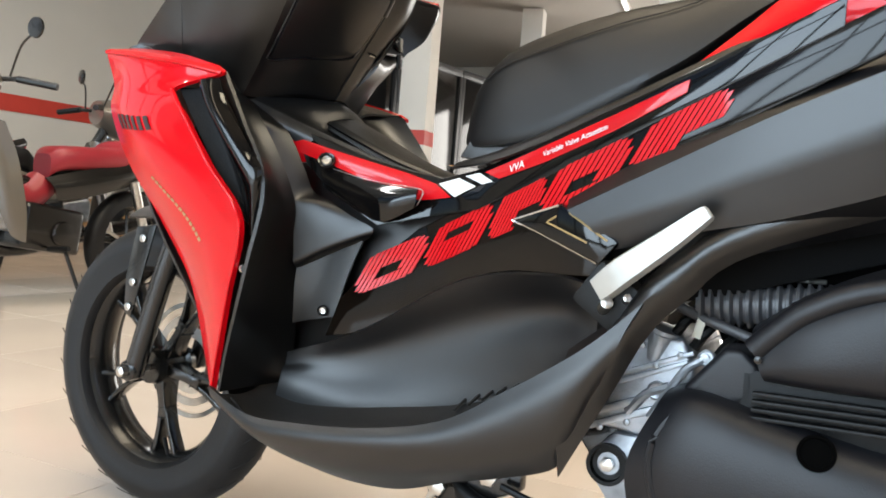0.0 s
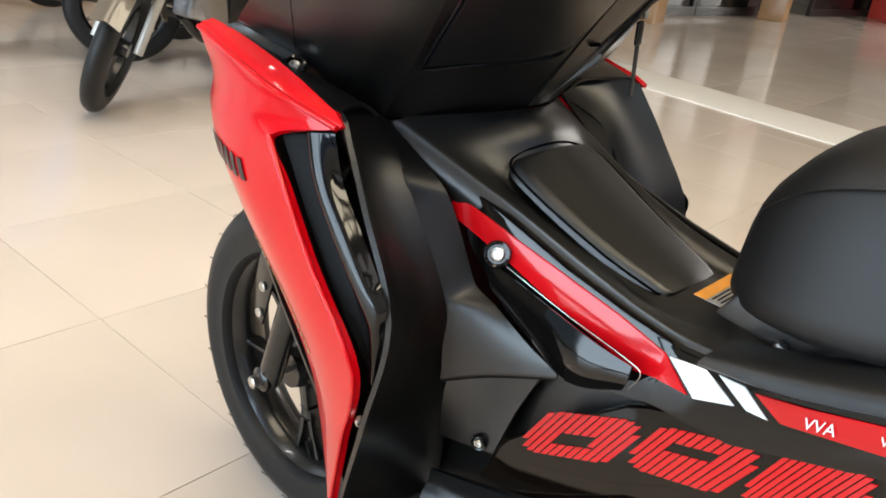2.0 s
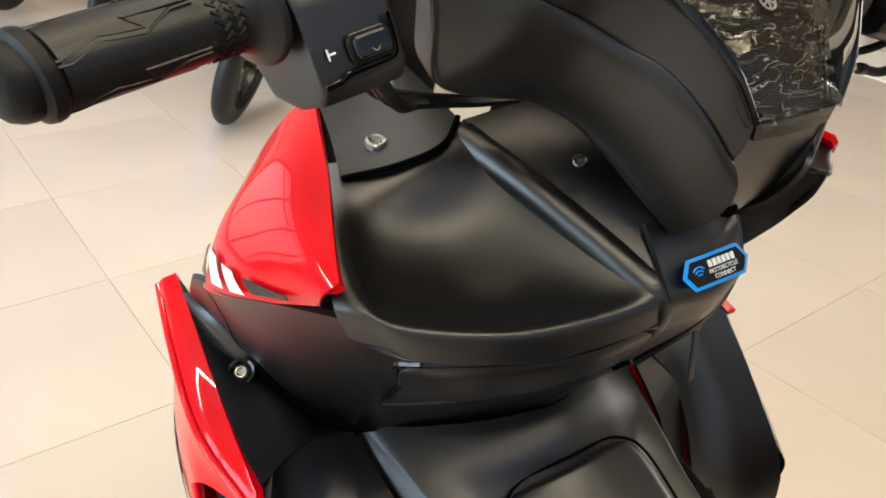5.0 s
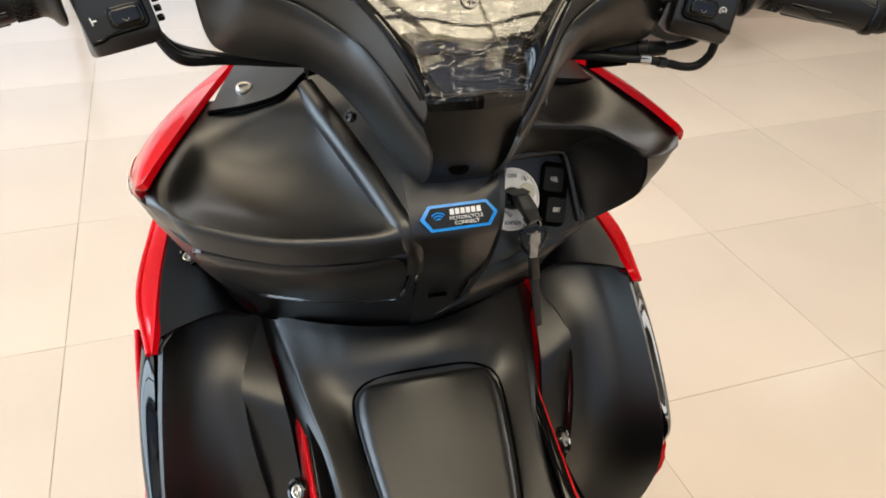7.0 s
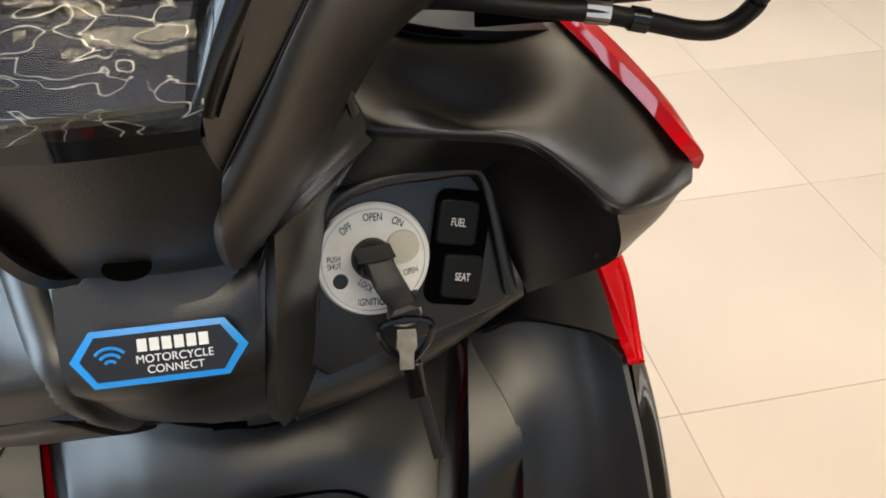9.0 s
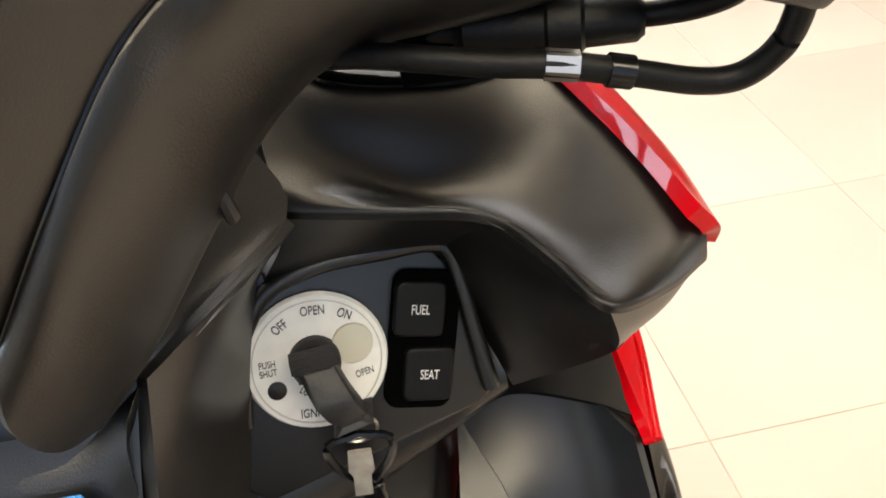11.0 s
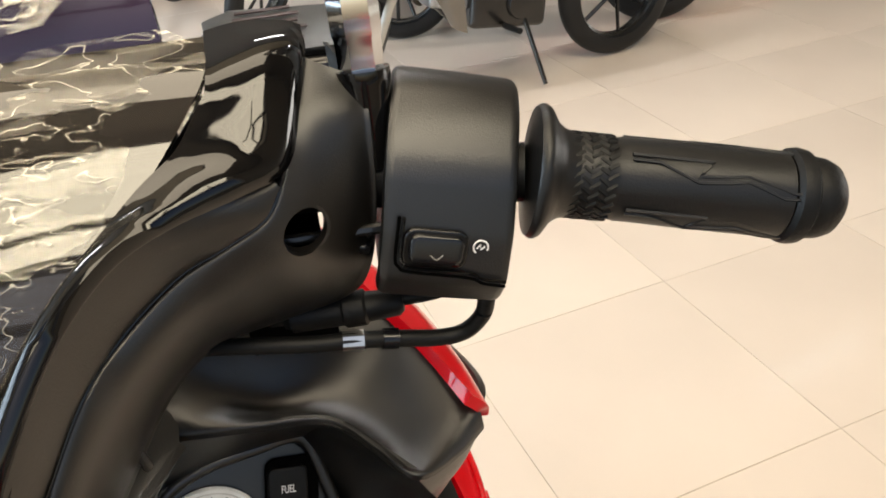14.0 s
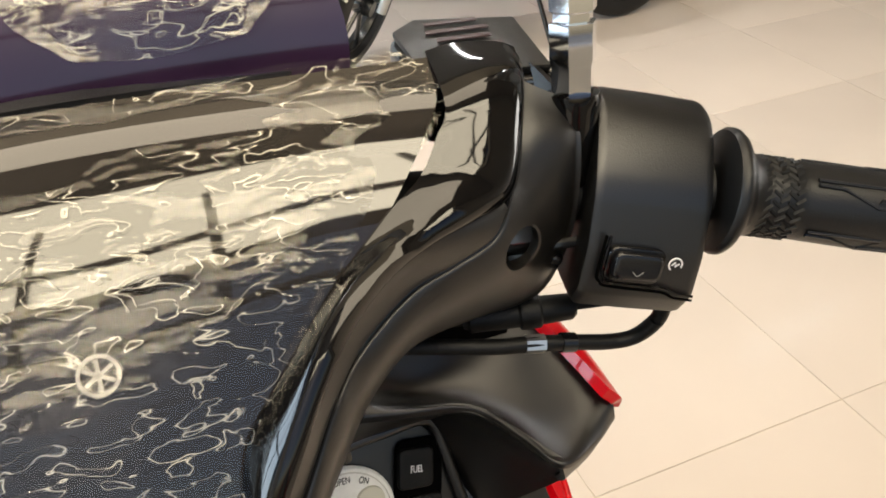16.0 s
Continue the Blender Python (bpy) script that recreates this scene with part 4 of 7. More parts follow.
part("gold_edge", flared(tube([(-0.1400, -0.845, 0.611), (-0.1400, -0.898, 0.582)], 0.0013, 4, 6, True)), GOLD_PRINT, vtrim)

# concave footwell side and the footboard
well = [[(-0.118, -0.385, 0.365), (-0.126, -0.52, 0.420), (-0.150, -0.69, 0.514), (-0.174, -0.82, 0.536), (-0.190, -0.890, 0.528)],
        [(-0.122, -0.385, 0.345), (-0.112, -0.52, 0.388), (-0.122, -0.70, 0.458), (-0.142, -0.82, 0.490), (-0.180, -0.890, 0.480)],
        [(-0.130, -0.385, 0.336), (-0.114, -0.52, 0.352), (-0.120, -0.68, 0.400), (-0.142, -0.80, 0.440), (-0.182, -0.885, 0.458)],
        [(-0.134, -0.385, 0.322), (-0.127, -0.522, 0.315), (-0.125, -0.68, 0.348), (-0.142, -0.793, 0.389), (-0.176, -0.862, 0.430)],
        [(-0.136, -0.378, 0.285), (-0.129, -0.525, 0.285), (-0.127, -0.685, 0.315), (-0.144, -0.800, 0.355), (-0.178, -0.870, 0.400)]]
both("footwell_side", lambda: sheet(well, 0.005), MATTE_SIDE, "satin black footwell side")
BOARD = [[(-0.095, -0.345, 0.322), (-0.17, -0.350, 0.304), (-0.232, -0.350, 0.312)],
         [(-0.112, -0.430, 0.306), (-0.17, -0.430, 0.287), (-0.244, -0.430, 0.288)],
         [(-0.114, -0.560, 0.324), (-0.17, -0.560, 0.296), (-0.246, -0.560, 0.298)],
         [(-0.114, -0.700, 0.356), (-0.17, -0.700, 0.326), (-0.246, -0.710, 0.332)],
         [(-0.130, -0.800, 0.396), (-0.18, -0.800, 0.384), (-0.245, -0.790, 0.384)],
         [(-0.165, -0.872, 0.434), (-0.20, -0.866, 0.430), (-0.245, -0.850, 0.425)]]
footboard = part("footboard", sheet(BOARD, 0.006), MAT, scooter, "black grained footboard")
part("footboard", flipped(sheet(BOARD, 0.006)), MAT, scooter)
part("mat_edge", tube([(-0.226, -0.372, 0.3085), (-0.237, -0.430, 0.2905), (-0.238, -0.560, 0.2995), (-0.238, -0.700, 0.3305), (-0.236, -0.775, 0.3740)], 0.0020, 6, 6), RUBBER, footboard)
for k in range(5):
    part("footboard_rib", tube([(-0.126 - 0.004 * k, -0.700 - 0.020 * k, 0.3535 + 0.0085 * k), (-0.152 - 0.002 * k, -0.694 - 0.020 * k, 0.3390 + 0.0105 * k)], 0.0022, 1, 6), MAT, footboard)
both("floor_skirt", lambda: sheet([[(-0.232, -0.338, 0.322), (-0.246, -0.420, 0.298), (-0.250, -0.500, 0.301), (-0.252, -0.620, 0.318), (-0.252, -0.726, 0.348), (-0.250, -0.800, 0.394),
                                    (-0.250, -0.890, 0.458), (-0.245, -0.955, 0.520)],
                                   [(-0.228, -0.344, 0.305), (-0.252, -0.430, 0.284), (-0.258, -0.510, 0.287), (-0.260, -0.620, 0.302), (-0.260, -0.726, 0.326), (-0.258, -0.810, 0.366),
                                    (-0.256, -0.880, 0.412), (-0.250, -0.930, 0.470)],
                                   [(-0.200, -0.370, 0.280), (-0.228, -0.440, 0.262), (-0.236, -0.520, 0.256), (-0.240, -0.620, 0.268), (-0.244, -0.726, 0.292), (-0.244, -0.800, 0.318),
                                    (-0.242, -0.870, 0.358), (-0.240, -0.905, 0.420)],
                                   [(-0.150, -0.400, 0.262), (-0.180, -0.460, 0.238), (-0.190, -0.540, 0.228), (-0.196, -0.640, 0.236), (-0.205, -0.726, 0.268), (-0.210, -0.800, 0.292),
                                    (-0.215, -0.865, 0.322), (-0.22, -0.885, 0.385)]], 0.005), MATTE_SIDE, "satin black floor skirt")

# rear flank covers
both("rear_cover", lambda: sheet([[(-0.182, -0.842, 0.624), (-0.196, -0.94, 0.682), (-0.220, -1.09, 0.755), (-0.230, -1.25, 0.828), (-0.200, -1.55, 0.955)],
                                  [(-0.199, -0.846, 0.612), (-0.214, -0.95, 0.664), (-0.238, -1.09, 0.732), (-0.246, -1.25, 0.800), (-0.210, -1.55, 0.925)],
                                  [(-0.204, -0.876, 0.598), (-0.222, -0.98, 0.636), (-0.240, -1.10, 0.684), (-0.246, -1.25, 0.748), (-0.210, -1.55, 0.880)],
                                  [(-0.196, -0.896, 0.574), (-0.212, -0.99, 0.602), (-0.222, -1.10, 0.630), (-0.224, -1.25, 0.688), (-0.190, -1.55, 0.840)],
                                  [(-0.156, -0.905, 0.555), (-0.166, -1.00, 0.575), (-0.170, -1.10, 0.600), (-0.170, -1.25, 0.650), (-0.150, -1.55, 0.800)]], 0.005, straight_v=True), MATTE_SIDE,
     "satin black rear flank cover", sharp=22)
both("frame_cover", lambda: sheet([[(-0.205, -0.866, 0.450), (-0.215, -0.925, 0.500), (-0.214, -0.955, 0.545), (-0.212, -0.990, 0.578), (-0.202, -1.060, 0.625), (-0.19, -1.32, 0.735)],
                                   [(-0.243, -0.866, 0.385), (-0.243, -0.916, 0.455), (-0.238, -0.944, 0.510), (-0.230, -0.982, 0.552), (-0.216, -1.060, 0.610), (-0.20, -1.34, 0.715)],
                                   [(-0.224, -0.868, 0.310), (-0.222, -0.918, 0.415), (-0.218, -0.952, 0.485), (-0.212, -0.990, 0.530), (-0.200, -1.065, 0.592), (-0.18, -1.36, 0.70)]], 0.006), MATTE,
     "matte black frame cover")
both("tail_panel", lambda: sheet([[(-0.164, -0.955, 0.772), (-0.171, -1.02, 0.822), (-0.176, -1.08, 0.868), (-0.181, -1.25, 0.965), (-0.156, -1.60, 1.06)],
                                  [(-0.176, -0.970, 0.772), (-0.191, -1.04, 0.812), (-0.201, -1.12, 0.858), (-0.204, -1.27, 0.930), (-0.166, -1.62, 1.03)],
                                  [(-0.180, -0.985, 0.768), (-0.198, -1.06, 0.796), (-0.206, -1.14, 0.826), (-0.206, -1.28, 0.880), (-0.166, -1.62, 0.98)]], 0.005), RED,
     "gloss red tail panel")

# seat
seat_rows = [(-0.628, 0.040, 0.708, 0.738), (-0.645, 0.084, 0.696, 0.790), (-0.69, 0.112, 0.694, 0.838), (-0.77, 0.128, 0.706, 0.868), (-0.86, 0.140, 0.746, 0.886),
             (-0.95, 0.148, 0.792, 0.896), (-1.05, 0.152, 0.860, 0.928), (-1.20, 0.150, 0.930, 0.995), (-1.45, 0.13, 1.00, 1.05)]
rings = []
for y, w, z0, z1 in seat_rows:
    h = z1 - z0
    half = [(0.0, z1), (0.30 * w, z1 - 0.02 * h), (0.56 * w, z1 - 0.07 * h), (0.72 * w, z1 - 0.16 * h), (0.83 * w, z1 - 0.32 * h), (0.92 * w, z1 - 0.60 * h), (0.985 * w, z1 - 0.86 * h),
            (w, z0 + 0.05 * h), (0.97 * w, z0), (0.5 * w, z0 - 0.002)]
    rings.append([Vector((a, y, b)) for a, b in half] + [Vector((0, y, z0 - 0.003))] + [Vector((-a, y, b)) for a, b in half[:0:-1]])
seat = part("seat", loft(rings, 5), SEAT, scooter, "black moulded vinyl seat", 50)
seam = [Vector((-r[1] * 0.80, r[0], r[3] - 0.26 * (r[3] - r[2]))) for r in seat_rows[1:]]
part("seat_seam", tube([p + Vector((-0.001, 0, 0.001)) for p in seam], 0.0012, 5, 6), SEAT, seat, "raised seam along the seat edge")
part("seat_base", bevelled(side_plate([(-0.64, 0.678), (-0.71, 0.670), (-0.81, 0.682), (-0.90, 0.722), (-1.02, 0.80), (-1.02, 0.86), (-0.80, 0.74), (-0.66, 0.71)], 0.095, 0.19, 0), 0.004),
     MATTE, seat, "black seat base")
screw(scooter, (-0.098, -0.700, 0.676), (-0.7, 0, -0.5), 0.006)

# silver passenger footrest bracket
PEG = [((-0.236, -0.900, 0.527), 1.5, 1), ((-0.242, -0.914, 0.539), 1.6, 1), ((-0.246, -0.930, 0.553), 1.6, 1), ((-0.250, -0.975, 0.589), 1.3, 1), ((-0.248, -1.008, 0.618), 0.95, 1),
       ((-0.247, -1.0145, 0.6215), 0.55, 0.7)]
peg = part("footrest", loft([[Vector(c) + Vector((o.x * e, o.y * w, o.z * w)) for o in (V(0.004, 0.0060, 0.0085), V(-0.008, 0.0050, 0.0070), V(-0.010, -0.0050, -0.0060), V(0.004, -0.0060, -0.0085))]
                             for c, w, e in PEG], 3), SILVER, scooter, "silver folded passenger footrest")
part("pivot", joined(lathe([(0.004, -0.02), (0.007, -0.018), (0.007, 0.006), (0.004, 0.008)], along((-0.240, -0.912, 0.514), (-0.6, -0.3, 0.3)), 10),
                     lathe([(0.003, 0), (0.005, 0.002), (0.005, 0.010), (0.003, 0.011)], along((-0.236, -0.932, 0.520), (-0.6, -0.3, 0.3)), 6)), STEEL, peg, "steel pivot bolt")
part("pocket", box((0.045, 0.066, 0.060), pose(-0.205, -0.908, 0.520, 35), 0.010), RUBBER, peg, "dark pocket")

part("side_filler", bevelled(side_plate([(-0.87, 0.49), (-0.885, 0.60), (-1.00, 0.66), (-1.35, 0.76), (-1.35, 0.64), (-1.02, 0.53)], -0.095, 0.03, 0), 0.004), INNER, scooter, "dark inner side panel")

# engine and its covers
engine = part("engine", bevelled(side_plate([(-0.868, 0.350), (-0.900, 0.415), (-0.924, 0.468), (-0.974, 0.472), (-0.992, 0.430), (-0.965, 0.380), (-0.930, 0.344)], 0.090, 0.205, 0), 0.006, 3), ALLOY, scooter,
              "cast aluminium engine block")
for t in (0.12, 0.30, 0.62, 0.72):
    part("casting_rib", box((0.215, 0.098, 0.006 if t > 0.5 else 0.009), pose(-0.013, -0.905 - 0.052 * t, 0.352 + 0.118 * t, -24), 0.002), ALLOY, engine)
part("casting_web", tube([(-0.117, -0.915, 0.372), (-0.119, -0.935, 0.398), (-0.118, -0.962, 0.412)], 0.006, 4, 8), ALLOY, engine)
part("casting_eye", lathe([(0.004, 0.004), (0.009, 0.006), (0.012, 0.003), (0.012, -0.004)], along((-0.117, -0.948, 0.405), (-1, 0, 0)), 18), ALLOY, engine)
for y, z in ((-0.925, 0.458), (-0.972, 0.452), (-0.882, 0.348), (-0.915, 0.360), (-0.944, 0.436)):
    part("engine_bolt", lathe([(0.003, 0), (0.0046, 0.001), (0.0046, 0.005), (0.002, 0.006)], along((-0.116, y, z), (-1, 0, 0)), 6), ALLOY, engine)
part("outlet_boss", lathe([(0.012, -0.03), (0.019, -0.028), (0.020, 0.006), (0.023, 0.008), (0.023, 0.013), (0.012, 0.015)], along((-0.100, -0.945, 0.468), (-0.1, -0.25, 0.9)), 20), ALLOY, engine)
for k, (y, z) in enumerate(((-0.925, 0.49), (-0.960, 0.492), (-0.985, 0.482), (-1.01, 0.47))):
    part("hose", tube([(-0.10 - 0.006 * k, y, z - 0.02), (-0.11, y - 0.012, z), (-0.09, y - 0.03, z + 0.025)], 0.0065, 4, 8), RUBBER, engine, "black rubber hose")
part("cable_tag", box((0.003, 0.010, 0.026), pose(-0.126, -0.992, 0.489, 12), 0.001), PALE, engine, "pale cable tag")
part("lever", tube([(-0.140, -1.004, 0.456), (-0.142, -0.984, 0.440), (-0.140, -0.965, 0.408), (-0.136, -0.946, 0.376)], 0.0048, 4, 8), ALLOY, engine, "cast grey lever")
part("lever_end", lathe([(0.006, -0.006), (0.0098, -0.005), (0.0098, 0.004), (0.0080, 0.005), (0.0072, 0.003), (0.0045, 0.003), (0.0040, 0.0055), (0.0005, 0.006)], along((-0.140, -1.006, 0.457), (-1, 0, 0)), 20), ALLOY, engine)
part("engine_mount", bevelled(side_plate([(-0.84, 0.33), (-0.865, 0.37), (-0.90, 0.345), (-0.91, 0.30), (-0.88, 0.28)], -0.060, 0.03, 0), 0.004), RIM, engine)
part("engine_hanger", bevelled(side_plate([(-0.866, 0.300), (-0.882, 0.324), (-0.902, 0.345), (-0.950, 0.345), (-0.965, 0.25), (-0.905, 0.250)], -0.100, 0.022, 0), 0.005), ALLOY, engine,
     "cast engine hanger")
part("hanger_bush", lathe([(0.008, 0), (0.020, 0.002), (0.021, 0.010), (0.026, 0.010), (0.026, -0.004)], along((-0.121, -0.898, 0.305), (-1, 0, 0)), 24), RUBBER, engine)
part("hanger_bolt", lathe([(0.005, 0.003), (0.009, 0.004), (0.009, 0.010), (0.004, 0.0115)], along((-0.121, -0.898, 0.305), (-1, 0, 0)), 6), STEEL, engine, "bright hanger bolt")

crank = part("transmission_cover", sheet([[(-0.130, -0.972, 0.412), (-0.155, -1.01, 0.424), (-0.160, -1.10, 0.408), (-0.155, -1.25, 0.385), (-0.13, -1.48, 0.36)],
                                          [(-0.185, -0.970, 0.403), (-0.203, -1.01, 0.412), (-0.208, -1.10, 0.392), (-0.200, -1.25, 0.370), (-0.16, -1.49, 0.345)],
                                          [(-0.195, -0.942, 0.335), (-0.218, -1.00, 0.350), (-0.222, -1.10, 0.338), (-0.215, -1.25, 0.320), (-0.17, -1.50, 0.300)],
                                          [(-0.180, -0.948, 0.275), (-0.200, -1.00, 0.270), (-0.205, -1.10, 0.262), (-0.200, -1.25, 0.255), (-0.16, -1.49, 0.250)],
                                          [(-0.130, -0.955, 0.255), (-0.140, -1.00, 0.240), (-0.145, -1.10, 0.235), (-0.14, -1.25, 0.23), (-0.12, -1.48, 0.23)]], 0.006), CRANK, scooter,
             "matte grey-black transmission cover")
part("cover_hole", lathe([(0.001, 0.001), (0.0145, 0.0015), (0.0155, 0.004), (0.018, 0.005), (0.019, -0.006)], along((-0.216, -1.132, 0.390), (-1, 0, 0.25)), 24), HOLLOW, crank, "dark round recess")
part("cover_rib", tube([(-0.200, -0.992, 0.408), (-0.211, -0.972, 0.375), (-0.213, -0.968, 0.335), (-0.208, -0.985, 0.28)], 0.005, 4, 8), CRANK, crank)
for k in range(4):
    part("vent_slat", box((0.012, 0.24, 0.0045), pose(-0.195, -1.185, 0.440 - 0.0085 * k, -2), 0.0015), RUBBER, crank)
part("slat_backing", box((0.02, 0.30, 0.07), pose(-0.172, -1.20, 0.428, -2), 0.004), RUBBER, crank)
air = part("air_box", sheet([[(-0.120, -1.060, 0.500), (-0.130, -1.12, 0.545), (-0.135, -1.22, 0.585), (-0.13, -1.40, 0.60)],
                             [(-0.180, -1.060, 0.495), (-0.195, -1.12, 0.532), (-0.198, -1.22, 0.570), (-0.19, -1.40, 0.585)],
                             [(-0.196, -1.068, 0.470), (-0.214, -1.13, 0.498), (-0.216, -1.22, 0.525), (-0.21, -1.40, 0.54)],
                             [(-0.190, -1.075, 0.455), (-0.205, -1.13, 0.458), (-0.206, -1.22, 0.462), (-0.20, -1.40, 0.47)],
                             [(-0.130, -1.075, 0.450), (-0.140, -1.13, 0.452), (-0.140, -1.22, 0.455), (-0.13, -1.40, 0.46)]], 0.005), CRANK, scooter, "grey-black air cleaner box")
part("air_box_bolt", lathe([(0.002, 0), (0.0042, 0.001), (0.0042, 0.003), (0.002, 0.004)], along((-0.204, -1.068, 0.473), (-1, 0, 0)), 8), RIM, air)
part("intake_duct", bevelled(side_plate([(-0.988, 0.424), (-1.030, 0.478), (-1.050, 0.478), (-1.068, 0.462), (-1.072, 0.424), (-1.040, 0.414)], -0.120, 0.062, 0), 0.014, 4), CRANK, air)
part("arch_ridge", tube([(-0.196, -1.062, 0.482), (-0.200, -1.085, 0.506), (-0.204, -1.114, 0.531), (-0.206, -1.178, 0.559), (-0.20, -1.32, 0.58)], 0.013, 5, 12), CRANK, air)
bell = []
for k in range(14):
    y = -0.985 - 0.0105 * k
    bell += [(0.0215, -y), (0.0215, -y + 0.003), (0.027, -y + 0.004), (0.027, -y + 0.007)]
part("intake_bellows", lathe([(r, h - 0.985) for r, h in bell], along((-0.105, -0.985, 0.516), (0, -1, 0.08)), 20), GREYRUBBER, air, "ribbed rubber intake bellows")
part("bright_pipe", tube([(-0.118, -0.965, 0.510), (-0.124, -1.01, 0.496), (-0.126, -1.065, 0.480)], 0.0062, 4, 10), GREYRUBBER, air)
part("bright_rod", tube([(-0.10, -1.00, 0.553), (-0.10, -1.12, 0.556)], 0.003, 1, 8), STEEL, air)

part("frame_core", bevelled(side_plate([(-0.92, 0.60), (-1.60, 0.84), (-1.60, 0.50), (-1.02, 0.44), (-0.99, 0.50)], 0.080, 0.130, 0), 0.006), INNER, scooter, "dark frame behind the engine")

# stand and hardware under the floor
stand = part("side_stand", tube([(-0.150, -0.735, 0.275), (-0.165, -0.72, 0.24), (-0.180, -0.85, 0.215), (-0.180, -0.98, 0.225)], 0.011, 4, 10), RUBBER, scooter, "black side stand folded up")
for y, z in ((-0.690, 0.243), (-0.762, 0.272)):
    part("stand_bolt", lathe([(0.007, 0), (0.013, 0.002), (0.013, 0.010), (0.006, 0.012)], along((-0.172, y, z), (-1, 0, 0)), 6), STEEL, stand, "bright stand bolt")
part("stand_spring", tube([(-0.176, -0.67, 0.20), (-0.176, -0.685, 0.235), (-0.176, -0.70, 0.262)], 0.005, 4, 8), STEEL, stand, "steel stand spring")
part("stand_plate", bevelled(side_plate([(-0.66, 0.255), (-0.70, 0.285), (-0.80, 0.290), (-0.80, 0.255), (-0.72, 0.215), (-0.67, 0.22)], -0.140, 0.022, 0), 0.004), RIM, stand)
part("cable", tube([(-0.175, -0.78, 0.262), (-0.178, -0.84, 0.252), (-0.175, -0.92, 0.255), (-0.165, -1.0, 0.245)], 0.005, 5, 8), RUBBER, stand)
centre = part("centre_stand", tube([(-0.14, -1.02, 0.25), (-0.15, -1.06, 0.10), (-0.17, -1.09, 0.012)], 0.013, 3, 10), RIM, scooter, "black centre stand")
part("stand_foot", tube([(-0.17, -1.04, 0.013), (-0.17, -1.16, 0.013)], 0.012, 1, 10), RIM, centre)
part("stand_leg", tube([(0.14, -1.02, 0.25), (0.15, -1.06, 0.10), (0.17, -1.09, 0.012)], 0.013, 3, 10), RIM, centre)
# rear wheel, mostly hidden behind the covers
RX = along((0, -1.35, 0.285), (1, 0, 0))
rear = part("rear_wheel", lathe([(0.03, -0.05), (0.035, 0.0), (0.03, 0.05)], RX, 24), RIM, scooter, "black rear wheel hub")
prof = []
for k in range(17):
    a = math.pi * (k / 16) - math.pi / 2
    prof.append((0.188 + 0.088 * max(0, math.cos(a)) ** 0.6, 0.066 * math.sin(a)))
part("tyre", lathe(prof + [(0.18, 0.045), (0.18, -0.045)], RX, 56, True), TYRE, rear, "wide black road tyre")
part("rim", lathe([(0.19, -0.045), (0.17, -0.02), (0.17, 0.02), (0.19, 0.045)], RX, 48, True), RIM, rear)
for k in range(5):
    a = radians(72 * k)
    part("spoke", tube([(0, -1.35 + 0.02 * math.cos(a), 0.285 + 0.02 * math.sin(a)), (0, -1.35 + 0.175 * math.cos(a), 0.285 + 0.175 * math.sin(a))], 0.012, 2, 8), RIM, rear)

# ---- inner front: dash, glove box, ignition ----
# upper red covers
UPRED = [[(-0.125, -0.183, 1.006), (-0.151, -0.247, 1.003), (-0.176, -0.310, 0.998), (-0.201, -0.367, 0.989), (-0.217, -0.405, 0.982)],
         [(-0.162, -0.192, 0.985), (-0.186, -0.246, 0.988), (-0.205, -0.310, 0.988), (-0.219, -0.367, 0.983), (-0.2245, -0.406, 0.979)],
         [(-0.204, -0.205, 0.938), (-0.228, -0.250, 0.948), (-0.240, -0.310, 0.956), (-0.237, -0.362, 0.965), (-0.229, -0.405, 0.974)],
         [(-0.234, -0.222, 0.895), (-0.247, -0.258, 0.906), (-0.250, -0.315, 0.929), (-0.242, -0.362, 0.949), (-0.229, -0.403, 0.967)]]
UPRED_R = [[(x + (-0.030, -0.022, -0.016, -0.010, -0.004)[k] * (1.0, 0.5, 0.0, 0.0)[j] + (0.002, 0.008, 0.010, 0.006, 0.0)[k] * (0.0, 0.0, 0.8, 1.0)[j], y, z + 0.003 * (j == 0)) for k, (x, y, z) in enumerate(r)]
           for j, r in enumerate(UPRED)]


def tucked(rows_, amounts):
    """The left half of the front sits a little closer in than the right one."""
    return [[(x + 0.21 * a, y + 0.35 * a, z - 0.17 * a) for (x, y, z), a in zip(r, line)] for r, line in zip(rows_, amounts)]


UPRED = tucked(UPRED, ((0, 0, 0, 0, 0), (0.020, 0.020, 0.010, 0.004, 0.008), (0.010, 0.018, 0.035, 0.034, 0.022), (0.006, 0.018, 0.040, 0.045, 0.034)))
upred_l = part("upper_cover", sheet(UPRED, 0.006, 6, 6, side=-1), RED, scooter, "gloss red upper cover", 60)
part("upper_cover", flipped(sheet(UPRED_R, 0.006, 6, 6, side=-1)), RED, scooter, "gloss red upper cover", 60)
for u in (1.15, 1.75):
    part("white_bar", decal(UPRED, [(u, 2.32), (u + 0.34, 2.32), (u + 0.72, 2.80), (u + 0.36, 2.80)], -0.0030), WHITE_DECAL, upred_l, "white bar decal")
part("dark_patch", decal(UPRED, [(2.35, 2.32), (3.40, 2.40), (3.45, 2.62), (2.68, 2.72)], -0.0028), STICKER, upred_l, "black decal patch")
part("dark_patch", decal(UPRED, [(0.30, 2.50), (0.92, 2.42), (1.15, 2.76), (0.45, 2.78)], -0.0028), STICKER, upred_l, "black decal patch")

